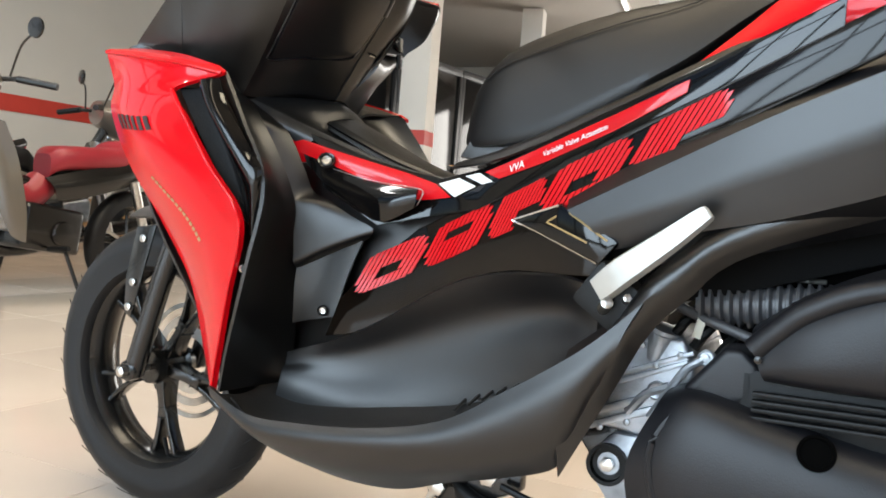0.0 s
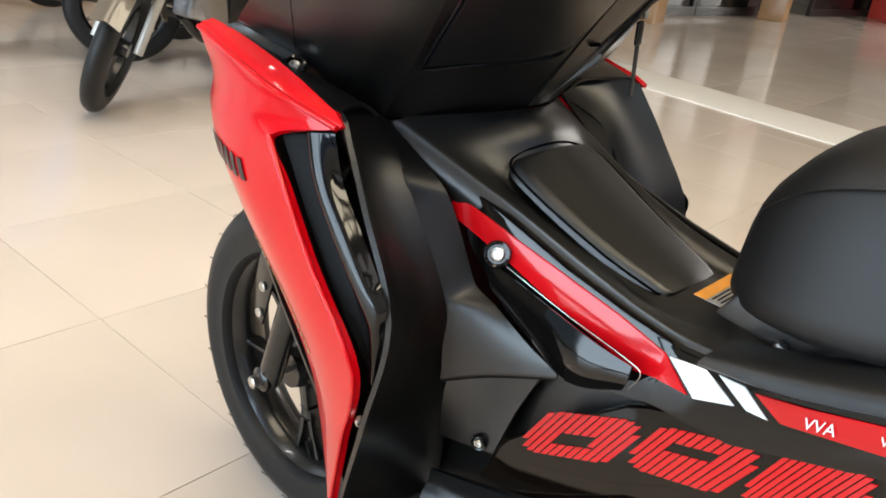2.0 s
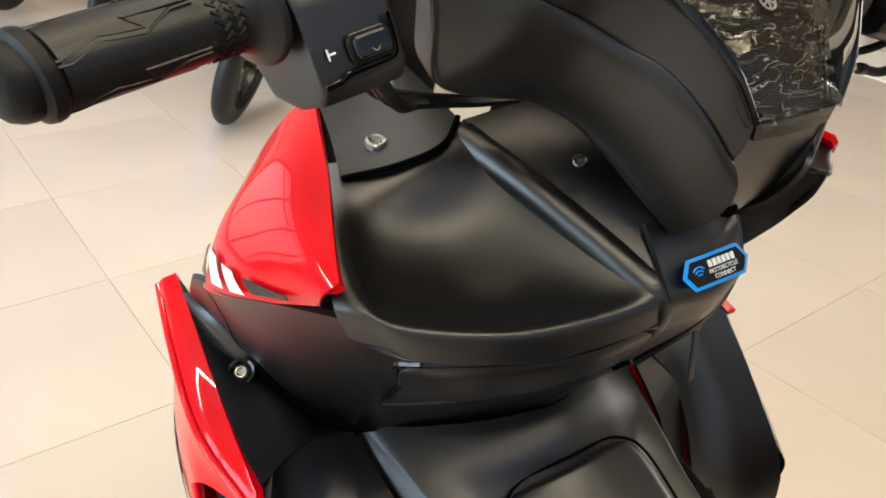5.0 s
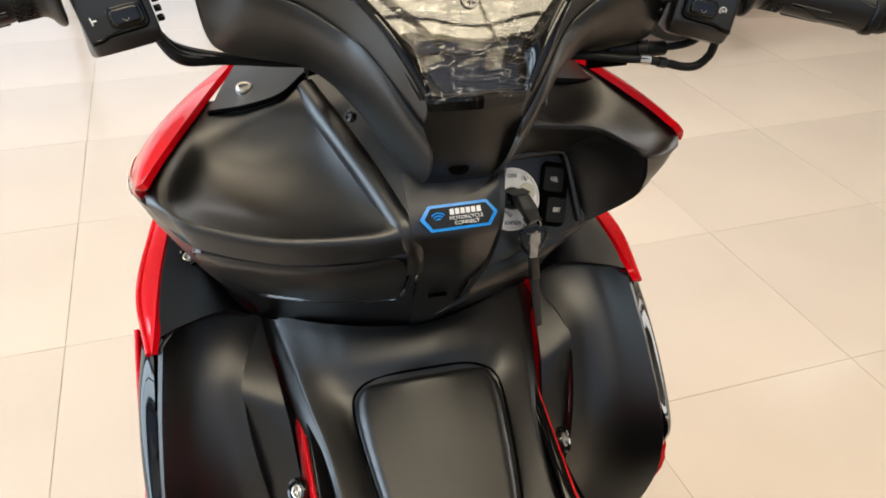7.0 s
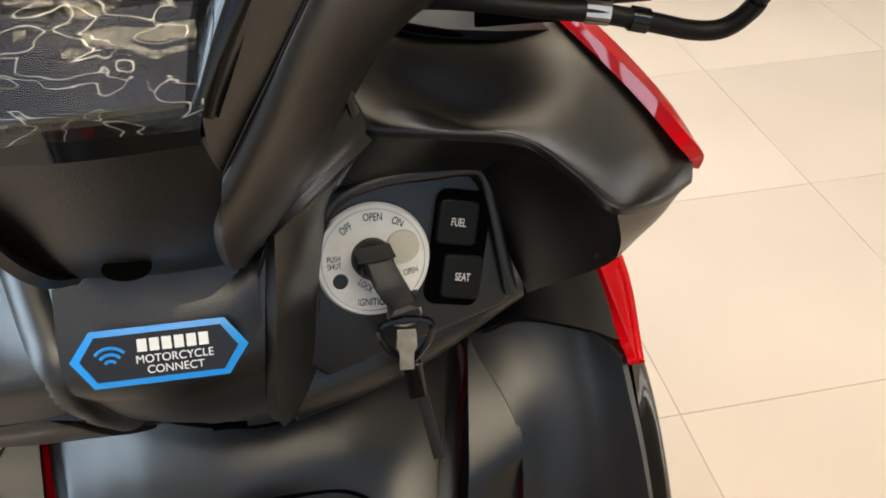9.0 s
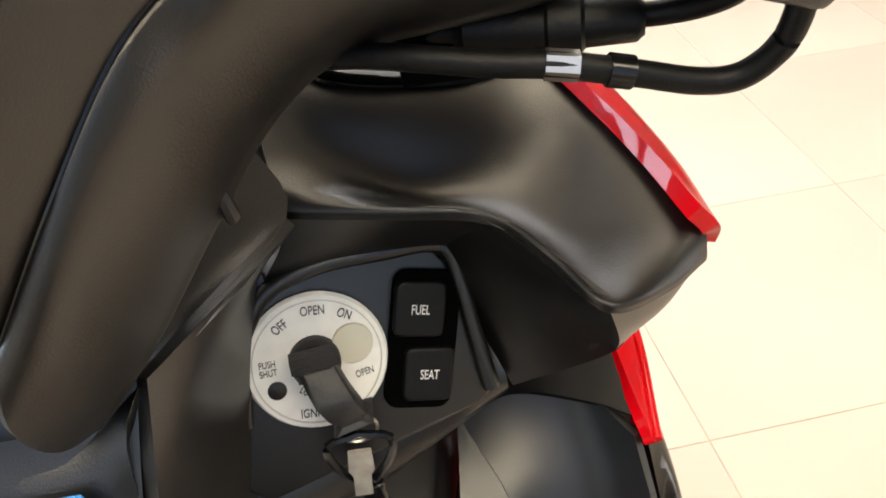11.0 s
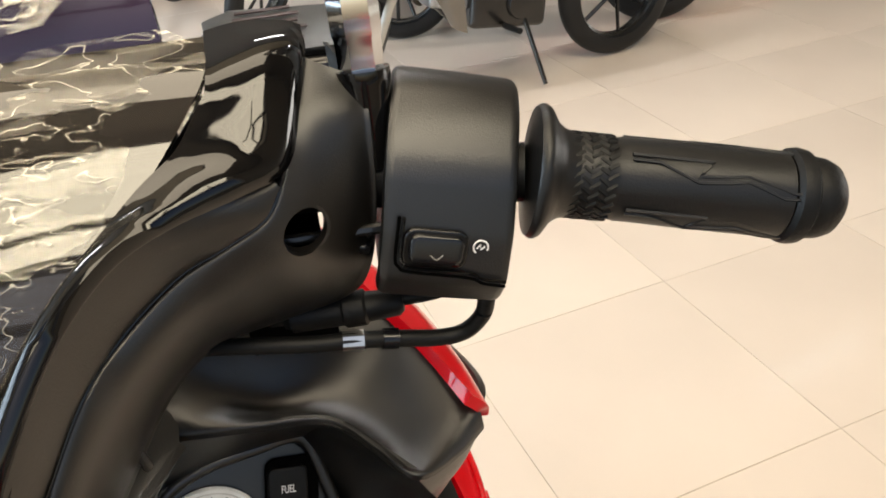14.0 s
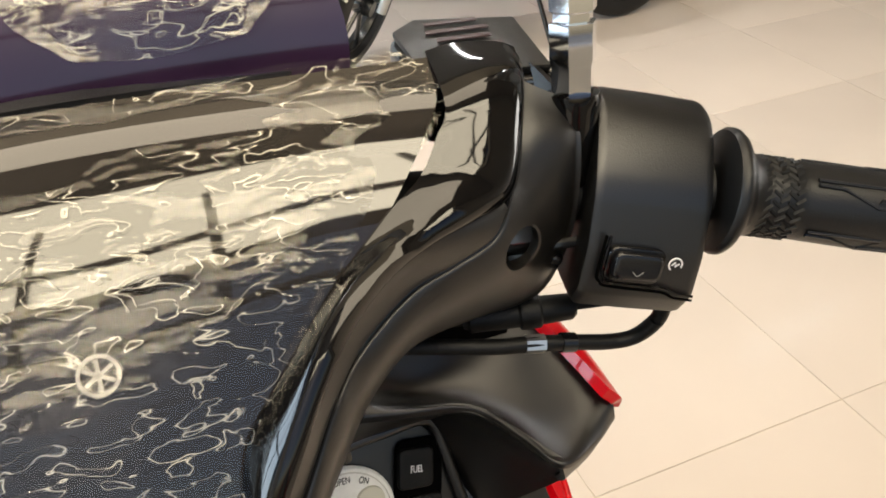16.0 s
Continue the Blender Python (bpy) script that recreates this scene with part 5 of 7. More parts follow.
# top plates round the steering head
TOP = [[(-0.166, -0.308, 0.992), (-0.135, -0.326, 1.002), (-0.106, -0.332, 1.012), (-0.084, -0.316, 1.022)],
       [(-0.150, -0.262, 1.001), (-0.125, -0.275, 1.010), (-0.100, -0.275, 1.020), (-0.078, -0.265, 1.030)],
       [(-0.120, -0.170, 1.008), (-0.105, -0.175, 1.020), (-0.085, -0.175, 1.030), (-0.065, -0.175, 1.038)]]
part("top_plate", sheet(TOP, 0.005), MATTE, scooter, "matte black top plate")
TOP_R = [[(x + (-0.024, -0.012, -0.004, 0.0)[k], y, z - 0.001 * (k == 0)) for k, (x, y, z) in enumerate(r)] for r in TOP]
part("top_plate", flipped(sheet(TOP_R, 0.005)), MATTE, scooter, "matte black top plate")
for s in (-1, 1):
    screw(scooter, (s * 0.134, -0.297, 1.006), (0, -0.25, 1), 0.0075)

part("recessed_screw", lathe([(0.0015, 0.0010), (0.0030, 0.0026), (0.0040, 0.0022), (0.0046, -0.002)], along((-0.0608, -0.4108, 1.0218), (-0.55, -0.35, 0.4)), 16), RIM, scooter)
both("plate_gap", lambda: tube([Vector(p) + Vector((0.0, -0.0015, 0.0005)) for p in TOP[0]], 0.0020, 6, 8), HOLLOW, "dark gap behind the top plate")
# pod shells: bowl, rim, outer face
BOWL = [[(-0.175, -0.280, 0.992), (-0.160, -0.288, 0.994), (-0.138, -0.300, 0.998), (-0.113, -0.306, 1.008), (-0.094, -0.304, 1.016), (-0.080, -0.298, 1.021)],
        [(-0.182, -0.306, 0.988), (-0.168, -0.314, 0.990), (-0.145, -0.328, 0.993), (-0.118, -0.334, 1.003), (-0.098, -0.332, 1.012), (-0.082, -0.322, 1.019)],
        [(-0.200, -0.345, 0.982), (-0.186, -0.348, 0.981), (-0.165, -0.352, 0.968), (-0.125, -0.360, 0.966), (-0.085, -0.366, 0.980), (-0.063, -0.368, 1.001)],
        [(-0.214, -0.385, 0.974), (-0.200, -0.388, 0.973), (-0.180, -0.392, 0.957), (-0.130, -0.402, 0.946), (-0.076, -0.410, 0.957), (-0.046, -0.409, 0.981)],
        [(-0.222, -0.406, 0.968), (-0.208, -0.412, 0.967), (-0.188, -0.420, 0.958), (-0.130, -0.436, 0.946), (-0.065, -0.446, 0.948), (-0.031, -0.450, 0.962)],
        [(-0.223, -0.412, 0.962), (-0.208, -0.422, 0.961), (-0.188, -0.432, 0.955), (-0.130, -0.453, 0.948), (-0.065, -0.463, 0.946), (-0.026, -0.467, 0.948)],
        [(-0.216, -0.411, 0.945), (-0.200, -0.423, 0.942), (-0.180, -0.435, 0.935), (-0.125, -0.456, 0.928), (-0.062, -0.466, 0.927), (-0.022, -0.467, 0.932)]]
BOWL = tucked(BOWL, [(0,) * 6] * 4 + [(0.020, 0.008, 0, 0, 0, 0), (0.034, 0.020, 0.004, 0, 0, 0), (0.038, 0.022, 0.004, 0, 0, 0)])
dash = part("dash_panel", sheet(BOWL, 0.004, side=-1), MATTE, scooter, "matte black dash moulding", 50)
LOWER = [[(-0.216, -0.411, 0.945), (-0.180, -0.435, 0.935), (-0.094, -0.461, 0.9275), (-0.022, -0.467, 0.932)],
         [(-0.192, -0.402, 0.908), (-0.162, -0.420, 0.903), (-0.094, -0.446, 0.900), (-0.020, -0.452, 0.905)],
         [(-0.166, -0.352, 0.850), (-0.140, -0.358, 0.846), (-0.084, -0.396, 0.852), (-0.014, -0.413, 0.856)],
         [(-0.150, -0.302, 0.786), (-0.130, -0.312, 0.788), (-0.075, -0.348, 0.795), (-0.006, -0.376, 0.805)],
         [(-0.148, -0.280, 0.752), (-0.128, -0.290, 0.752), (-0.070, -0.318, 0.757), (0.000, -0.352, 0.769)]]
LOWER = tucked(LOWER, [(0.038, 0.004, 0, 0), (0.026, 0.004, 0, 0)] + [(0,) * 4] * 3)
LID = [[(0.95, 0.12), (2.72, 0.14)], [(0.62, 0.42), (2.85, 0.5)], [(0.55, 1.2), (2.85, 1.3)], [(0.60, 2.25), (2.80, 2.1)], [(0.72, 2.5), (2.65, 2.35)]]
lid_rows = [[on_sheet(LOWER, a[0] + (b[0] - a[0]) * k / 4, a[1] + (b[1] - a[1]) * k / 4, LIFT) for k in range(5)] for (a, b), LIFT in zip(LID, (-0.0015, -0.004, -0.0055, -0.005, -0.002))]
lower = part("lower_dash", sheet(LOWER, 0.004, side=-1), MATTE, dash, "", 50)
lid = part("glove_box_lid", bevelled(sheet(lid_rows, 0.010, 4, 4, side=-1), 0.003, 3, 45), MATTE_SIDE, scooter, "glove box lid of satin black plastic", 50)
rim_pts = [on_sheet(LOWER, u, v, -0.0004) for u, v in ((0.95, 0.06), (1.8, 0.07), (2.75, 0.08), (2.93, 0.5), (2.93, 1.3), (2.87, 2.15), (2.68, 2.43), (1.7, 2.50), (0.70, 2.58), (0.55, 2.3), (0.47, 1.2), (0.54, 0.4), (0.95, 0.06))]
part("lid_gap", tube(rim_pts, 0.0022, 5, 6), STICKER, lid)
OUTER = [[(-0.243, -0.235, 0.902), (-0.248, -0.300, 0.924), (-0.242, -0.365, 0.950), (-0.223, -0.412, 0.962)],
         [(-0.225, -0.222, 0.860), (-0.228, -0.290, 0.880), (-0.219, -0.350, 0.902), (-0.194, -0.404, 0.912)],
         [(-0.214, -0.210, 0.818), (-0.206, -0.265, 0.830), (-0.190, -0.320, 0.842), (-0.166, -0.352, 0.850)],
         [(-0.206, -0.195, 0.785), (-0.192, -0.235, 0.785), (-0.172, -0.275, 0.785), (-0.150, -0.302, 0.786)],
         [(-0.200, -0.200, 0.765), (-0.185, -0.230, 0.765), (-0.165, -0.262, 0.755), (-0.148, -0.280, 0.752)]]
OUTER_L = OUTER[:2] + [[(-0.212, -0.213, 0.820)] + OUTER[2][1:],
                       [(-0.199, -0.201, 0.802), (-0.190, -0.242, 0.790), (-0.172, -0.275, 0.785), (-0.150, -0.302, 0.786)],
                       [(-0.1855, -0.192, 0.7840), (-0.177, -0.232, 0.769), (-0.162, -0.262, 0.758), (-0.148, -0.280, 0.752)]]
part("pod_front", sheet([[(-0.243, -0.220, 0.894), (-0.2425, -0.226, 0.8975), (-0.241, -0.2330, 0.9003)],
                         [(-0.2345, -0.180, 0.862), (-0.2315, -0.200, 0.865), (-0.2255, -0.2235, 0.860)],
                         [(-0.2225, -0.132, 0.827), (-0.2190, -0.168, 0.830), (-0.2125, -0.2145, 0.820)],
                         [(-0.2215, -0.129, 0.822), (-0.2110, -0.165, 0.812), (-0.1990, -0.2025, 0.802)]], 0.004, side=-1), MATTE, dash, "", 40)
part("fin_bridge", sheet([[(-0.2215, -0.129, 0.8215), (-0.211, -0.165, 0.8115), (-0.199, -0.201, 0.8015), (-0.186, -0.206, 0.789)],
                          [(-0.2240, -0.112, 0.8150), (-0.221, -0.160, 0.8070), (-0.212, -0.198, 0.7970), (-0.198, -0.212, 0.785)],
                          [(-0.2270, -0.145, 0.8115), (-0.229, -0.178, 0.8070), (-0.224, -0.206, 0.7985), (-0.204, -0.220, 0.784)]], 0.003, side=-1), MATTE, dash, "", 40)
part("pod_side", sheet(tucked(OUTER_L, [(0.010, 0.024, 0.046, 0.036), (0, 0.008, 0.036, 0.030)] + [(0,) * 4] * 3), 0.004, side=-1), MATTE, dash)
part("pod_side", flipped(sheet([[(a, b + 0.012 * (k == 3), c) for k, (a, b, c) in enumerate(r)] for r in OUTER], 0.004, side=-1)), MATTE, dash)
part("neck", sheet([[(-0.082, -0.320, 1.021), (-0.040, -0.330, 1.030), (0.012, -0.335, 1.032), (0.050, -0.330, 1.030), (0.080, -0.322, 1.020)],
                    [(-0.063, -0.368, 1.001), (-0.030, -0.375, 1.012), (0.012, -0.380, 1.014), (0.050, -0.375, 1.008), (0.078, -0.352, 1.002)],
                    [(-0.047, -0.408, 0.981), (-0.020, -0.412, 0.992), (0.012, -0.415, 0.994), (0.050, -0.410, 0.990), (0.088, -0.378, 0.984)],
                    [(-0.031, -0.450, 0.961), (-0.010, -0.450, 0.972), (0.012, -0.452, 0.974), (0.032, -0.451, 0.974), (0.048, -0.444, 0.983)],
                    [(-0.026, -0.466, 0.948), (-0.008, -0.469, 0.950), (0.012, -0.471, 0.951), (0.030, -0.469, 0.951), (0.043, -0.464, 0.951)]], 0.004, side=-1), MATTE, dash, "", 50)
part("dash_ridge", tube([(-0.084, -0.322, 1.0100), (-0.067, -0.368, 0.9920), (-0.050, -0.408, 0.9720), (-0.035, -0.445, 0.9525), (-0.0295, -0.4575, 0.943), (-0.025, -0.4560, 0.928), (-0.022, -0.4415, 0.903)],
                        0.0115, 6, 20), MATTE, dash)
part("latch_slot", box((0.017, 0.0035, 0.002), basis((0.0076, -0.4125, 0.8455), (1, 0, 0.0), (0, 0.6, 0.8)), 0.0008), HOLLOW, dash, "dark latch slot")
part("latch_lip", box((0.015, 0.0010, 0.0026), basis((0.0080, -0.4115, 0.8435), (1, 0, 0.0), (0, 0.6, 0.8)), 0.0003), STEEL, dash)
# right pod with the hooded ignition recess
EDGE = [(0.0840, -0.3715, 0.9840), (0.1200, -0.3790, 0.9825), (0.1470, -0.3838, 0.9810), (0.1600, -0.3910, 0.9788), (0.1720, -0.4080, 0.9745), (0.1850, -0.4265, 0.9700), (0.2080, -0.4170, 0.9660), (0.2255, -0.4050, 0.9660)]
RBOWL = [[(0.080, -0.298, 1.021), (0.098, -0.304, 1.014), (0.120, -0.305, 1.005), (0.142, -0.299, 0.999), (0.158, -0.293, 0.997), (0.168, -0.288, 0.997), (0.178, -0.284, 0.997), (0.186, -0.280, 0.997)],
         [(0.082, -0.322, 1.019), (0.104, -0.333, 1.009), (0.126, -0.333, 1.000), (0.150, -0.325, 0.994), (0.168, -0.318, 0.992), (0.180, -0.313, 0.992), (0.190, -0.309, 0.993), (0.196, -0.306, 0.993)],
         [(0.081, -0.345, 1.006), (0.108, -0.352, 0.987), (0.132, -0.352, 0.972), (0.152, -0.349, 0.969), (0.172, -0.347, 0.970), (0.188, -0.346, 0.975), (0.203, -0.344, 0.983), (0.212, -0.343, 0.986)],
         [(0.083, -0.358, 0.995), (0.113, -0.365, 0.982), (0.138, -0.367, 0.973), (0.153, -0.367, 0.967), (0.170, -0.373, 0.964), (0.186, -0.383, 0.966), (0.207, -0.384, 0.975), (0.221, -0.381, 0.979)],
         [(0.0835, -0.367, 0.989), (0.117, -0.374, 0.9825), (0.1435, -0.378, 0.9785), (0.1565, -0.383, 0.9755), (0.170, -0.398, 0.9705), (0.184, -0.416, 0.9685), (0.208, -0.408, 0.971), (0.2245, -0.401, 0.974)],
         EDGE,
         [(x, y - 0.0008, z - 0.004) for x, y, z in EDGE]]
part("dash_bowl", sheet(RBOWL, 0.003, 6, 6, side=-1), MATTE, dash, "", 70)
part("ignition_hood", sheet([[(x, y - 0.0006, z - 0.003) for x, y, z in EDGE[:4]],
                             [(0.082, -0.3665, 0.964), (0.113, -0.3660, 0.962), (0.140, -0.3660, 0.959), (0.1500, -0.3665, 0.957)],
                             [(0.072, -0.362, 0.945), (0.100, -0.354, 0.941), (0.128, -0.348, 0.936), (0.139, -0.346, 0.933)]], 0.004, 6, 6, side=-1), MATTE, dash, "", 50)
part("hood_side", sheet([[(x, y - 0.0006, z - 0.003) for x, y, z in EDGE[3:6]],
                         [(0.150, -0.3665, 0.957), (0.174, -0.384, 0.940), (0.2005, -0.397, 0.9145)],
                         [(0.139, -0.346, 0.933), (0.152, -0.359, 0.904), (0.1645, -0.374, 0.8765)]], 0.004, 6, 6, side=-1), MATTE, dash, "", 50)
part("pod_rim", sheet([[(x, y - 0.0006, z - 0.003) for x, y, z in EDGE[5:]],
                       [(0.1930, -0.4170, 0.943), (0.2110, -0.410, 0.947), (0.2240, -0.400, 0.954)],
                       [(0.2005, -0.3970, 0.9145), (0.2115, -0.394, 0.925), (0.2240, -0.389, 0.940)]], 0.004, 5, 5, side=-1), MATTE, dash, "", 50)
part("column_flank", sheet([[(0.048, -0.442, 0.985), (0.066, -0.412, 0.985), (0.088, -0.378, 0.984)],
                            [(0.043, -0.462, 0.948), (0.054, -0.412, 0.948), (0.066, -0.366, 0.948)],
                            [(0.036, -0.452, 0.900), (0.043, -0.418, 0.892), (0.050, -0.392, 0.880)],
                            [(0.030, -0.405, 0.835), (0.040, -0.395, 0.835), (0.050, -0.380, 0.835)]], 0.004), MATTE, dash)
IGN = basis((0.104, -0.370, 0.908), (0.975, 0.10, -0.17), (0.07, 0.42, 0.90))
ign = part("ignition_panel", prism([(-0.046, 0.034), (-0.020, 0.042), (0.030, 0.040), (0.036, 0.034), (0.056, -0.024), (0.050, -0.030), (-0.040, -0.062), (-0.050, -0.055)], 0.006,
                                   IGN @ pose(0, 0, -0.006), 0.002, 3), MATTE, scooter, "satin black ignition panel")
part("panel_rim", tube([IGN @ V(x, y, 0.0015) for x, y in ((-0.048, -0.026), (-0.0475, -0.006), (-0.0460, 0.010), (-0.0370, 0.0275), (-0.016, 0.0370), (0.010, 0.0405), (0.027, 0.0425), (0.0355, 0.0390), (0.0405, 0.0270),
                                                          (0.0480, 0.0000), (0.0545, -0.0220))], 0.0036, 6, 12), MATTE, ign, "raised bezel round the ignition")
DC = IGN @ pose(-0.0185, -0.0015, 0.0) @ Matrix.Scale(1.12, 4)
dial = part("ignition_dial", lathe([(0.0245, -0.002), (0.0255, 0.002), (0.0245, 0.0035), (0.001, 0.0036)], DC, 48), DIAL, ign, "brushed silver ignition dial")
part("dial_groove", lathe([(0.0225, 0.0034), (0.0225, 0.0040), (0.0230, 0.0040), (0.0230, 0.0034)], DC, 48, True), STEEL, dial)
part("lock_barrel", lathe([(0.0092, 0.003), (0.0088, 0.008), (0.0075, 0.0095), (0.001, 0.0095)], DC @ pose(-0.001, 0.001, 0), 28), KEYGREY, dial, "dark lock barrel")
part("pale_cap", lathe([(0.0075, 0.003), (0.0072, 0.0050), (0.001, 0.0056)], DC @ pose(0.0125, 0.0060, 0), 24), PALE, dial, "pale round button")
part("shutter_hole", lathe([(0.0034, 0.0035), (0.0034, 0.0040), (0.001, 0.0041)], DC @ pose(-0.0145, -0.009, 0), 16), STICKER, dial, "dark shutter hole")
for text, x, y, turn, size in (("OFF", -0.0125, 0.0140, 36, 0.0046), ("OPEN", -0.0010, 0.0190, 2, 0.0046), ("ON", 0.0100, 0.0168, -22, 0.0046), ("PUSH", -0.0175, 0.0008, 5, 0.0034),
                               ("SHUT", -0.0172, -0.0024, 5, 0.0034), ("LOCK", -0.0035, -0.0115, -35, 0.0038), ("OPEN", 0.0165, -0.0055, 14, 0.0036), ("IGNITION", 0.0005, -0.0190, 0, 0.0046)):
    part("dial_print", lettering(text, size, DC @ pose(x, y, 0.0038, 0, 0, turn) @ Matrix.Diagonal((0.72, 1.05, 1, 1)), 0.0001), STICKER, dial, "black printed letters")
for text, x, y in (("FUEL", 0.0230, 0.0165), ("SEAT", 0.0262, -0.0115)):
    bt = part("push_button", prism(rounded(0.0210, 0.0232, 0.0034), 0.0062, IGN @ pose(x, y, 0.0, 0, 0, -5), 0.0018, 4), RUBBER, ign, "black rubber push button")
    part("button_print", lettering(text, 0.0058, IGN @ pose(x, y, 0.0064, 0, 0, -6) @ Matrix.Diagonal((0.62, 1.0, 1, 1)), 0.0001), PRINT, bt, "white printed letters")
part("button_surround", prism(rounded(0.0285, 0.0590, 0.006), 0.0030, IGN @ pose(0.0246, 0.0025, 0.0, 0, 0, -6), 0.0008), HOLLOW, ign, "black button surround")

# centre block with the sticker
part("centre_block", sheet([[(-0.028, -0.440, 0.985), (0.012, -0.445, 0.985), (0.048, -0.442, 0.985)],
                            [(-0.028, -0.467, 0.950), (0.010, -0.471, 0.950), (0.043, -0.465, 0.950)],
                            [(-0.022, -0.466, 0.932), (0.012, -0.470, 0.930), (0.040, -0.463, 0.930)],
                            [(-0.018, -0.452, 0.905), (0.012, -0.456, 0.903), (0.036, -0.451, 0.900)],
                            [(-0.012, -0.412, 0.852), (0.014, -0.416, 0.852), (0.032, -0.413, 0.852)],
                            [(-0.004, -0.352, 0.768), (0.016, -0.352, 0.769), (0.032, -0.346, 0.768)]], 0.004, side=-1), MATTE, dash)
part("dash_skirt", sheet([[(0.040, -0.380, 0.872), (0.10, -0.352, 0.886), (0.160, -0.352, 0.900)],
                          [(0.040, -0.405, 0.838), (0.10, -0.385, 0.842), (0.163, -0.372, 0.874)],
                          [(0.030, -0.375, 0.800), (0.09, -0.350, 0.800), (0.165, -0.335, 0.840)],
                          [(0.000, -0.352, 0.768), (0.080, -0.318, 0.757), (0.148, -0.282, 0.752)]], 0.004, side=-1), MATTE, dash)
part("dash_seam", tube([(-0.149, -0.2815, 0.7525), (-0.110, -0.3000, 0.7535), (-0.070, -0.3195, 0.7570), (-0.030, -0.3420, 0.7645), (0.005, -0.3530, 0.7690), (0.040, -0.3440, 0.7665), (0.080, -0.3195, 0.7570),
                        (0.148, -0.2825, 0.7525)], 0.0014, 6, 6), HOLLOW, dash, "dark seam between dash and tunnel")
ST = basis((0.0085, -0.4700, 0.9595), (1, 0.01, 0.0), (0, 0.62, 0.78))
stk = part("connect_sticker", prism([(-0.0305, 0.0), (-0.023, -0.0100), (0.023, -0.0100), (0.0305, 0.0), (0.023, 0.0100), (-0.023, 0.0100)], 0.0008, ST, 0.0002), BLUE, scooter,
           "black connect sticker with a bright blue border")
part("sticker_field", prism([(-0.0270, 0.0), (-0.0215, -0.0078), (0.0215, -0.0078), (0.0270, 0.0), (0.0215, 0.0078), (-0.0215, 0.0078)], 0.0006, ST @ pose(0, 0, 0.0007), 0), STICKER, stk)
for r in (0.0025, 0.0048, 0.0070):
    part("radio_arc", tube([ST @ V(-0.0165 + r * math.cos(radians(a)), -0.0032 + r * math.sin(radians(a)), 0.0015) for a in range(45, 136, 15)], 0.0006, 2, 5), BLUE, stk, "blue radio arc")
for k in range(6):
    part("maker_bar", box((0.0032, 0.0044, 0.0003), ST @ pose(-0.0055 + 0.0042 * k, 0.0036, 0.0015), 0), PRINT, stk, "white printed bar")
part("print", lettering("MOTORCYCLE", 0.0040, ST @ pose(0.0052, -0.0014, 0.0015), 0.0001), PRINT, stk, "white printed letters")
part("print", lettering("CONNECT", 0.0040, ST @ pose(0.0052, -0.0052, 0.0015), 0.0001), PRINT, stk, "white printed letters")

# the key in the lock, with its spare blade and tag hanging down
key = thing("ignition_key", "dark ignition key in the lock with a hanging tag", "key")
K = DC @ pose(-0.001, 0.001, 0.0095)
part("key_bow", bevelled(loft([[K @ V(x, y, z) for x, y in ((-0.006, -0.003), (0.006, -0.003), (0.006, 0.003), (-0.006, 0.003))] for z in (0.0, 0.006)], 1), 0.001), STICKER, key)
part("key_head", bevelled(loft([[K @ V(*q) for q in r] for r in (((-0.008, 0.006, 0.004), (0.004, 0.008, 0.004), (0.004, 0.006, 0.014), (-0.008, 0.004, 0.014)),
                                                              ((-0.003, -0.006, 0.006), (0.010, -0.004, 0.006), (0.010, -0.006, 0.020), (-0.003, -0.008, 0.020)),
                                                              ((0.006, -0.016, 0.006), (0.016, -0.013, 0.006), (0.015, -0.016, 0.014), (0.005, -0.019, 0.014)))], 2), 0.002), KEYGREY, key, "grey plastic key head")
ring_o = K @ V(0.0105, -0.016, 0.012)
part("key_ring", tube([ring_o + V(0.008 * math.cos(a), 0.002, -0.008 + 0.008 * math.sin(a)) for a in [k * math.tau / 16 for k in range(17)]], 0.0007, 2, 6), STEEL, key, "steel key ring")
part("key_tag", bevelled(prism([(-0.0045, 0.0), (0.0045, 0.0), (0.0050, -0.010), (0.0035, -0.013), (0.0035, -0.024), (-0.0035, -0.024), (-0.0035, -0.013), (-0.0050, -0.010)], 0.0022,
                               Matrix.Translation(ring_o + V(0.000, -0.006, -0.010)) @ pose(0, 0, 0, 84, 3, 0), 0.0004), 0), LABEL, key, "grey plastic key tag")
for s in (-1, 1):
    part("key_strap", tube([ring_o + V(0, 0.001, -0.010), ring_o + V(s * 0.012, -0.001, -0.012), ring_o + V(s * 0.011, -0.003, -0.022), ring_o + V(s * 0.003, -0.004, -0.034)], 0.0018, 4, 6), STICKER, key,
         "black strap loop")
part("spare_key_head", box((0.010, 0.005, 0.026), Matrix.Translation(ring_o + V(0.003, -0.003, -0.050)) @ pose(0, 0, 0, 0, -6, 0), 0.002, 3), STICKER, key)
part("spare_key_blade", box((0.0066, 0.0022, 0.062), Matrix.Translation(ring_o + V(0.0095, -0.002, -0.089)) @ pose(0, 0, 0, 0, -8, 0), 0.0006), KEYGREY, key)

# ---- handlebar ----
MID = 0.012


def over(bm):
    """To the other side of the steering axis."""
    for v in bm.verts:
        d = max(0.0, v.co.x - MID - 0.03)
        v.co.x = 2 * MID - v.co.x
        v.co.y += 0.17 * d
        v.co.z += 0.06 * d
    return bm


def pair(name, make, mat, label="", parent=None, sharp=38):
    part(name, make(), mat, parent or scooter, label, sharp)
    part(name, over(make()), mat, parent or scooter, label, sharp)


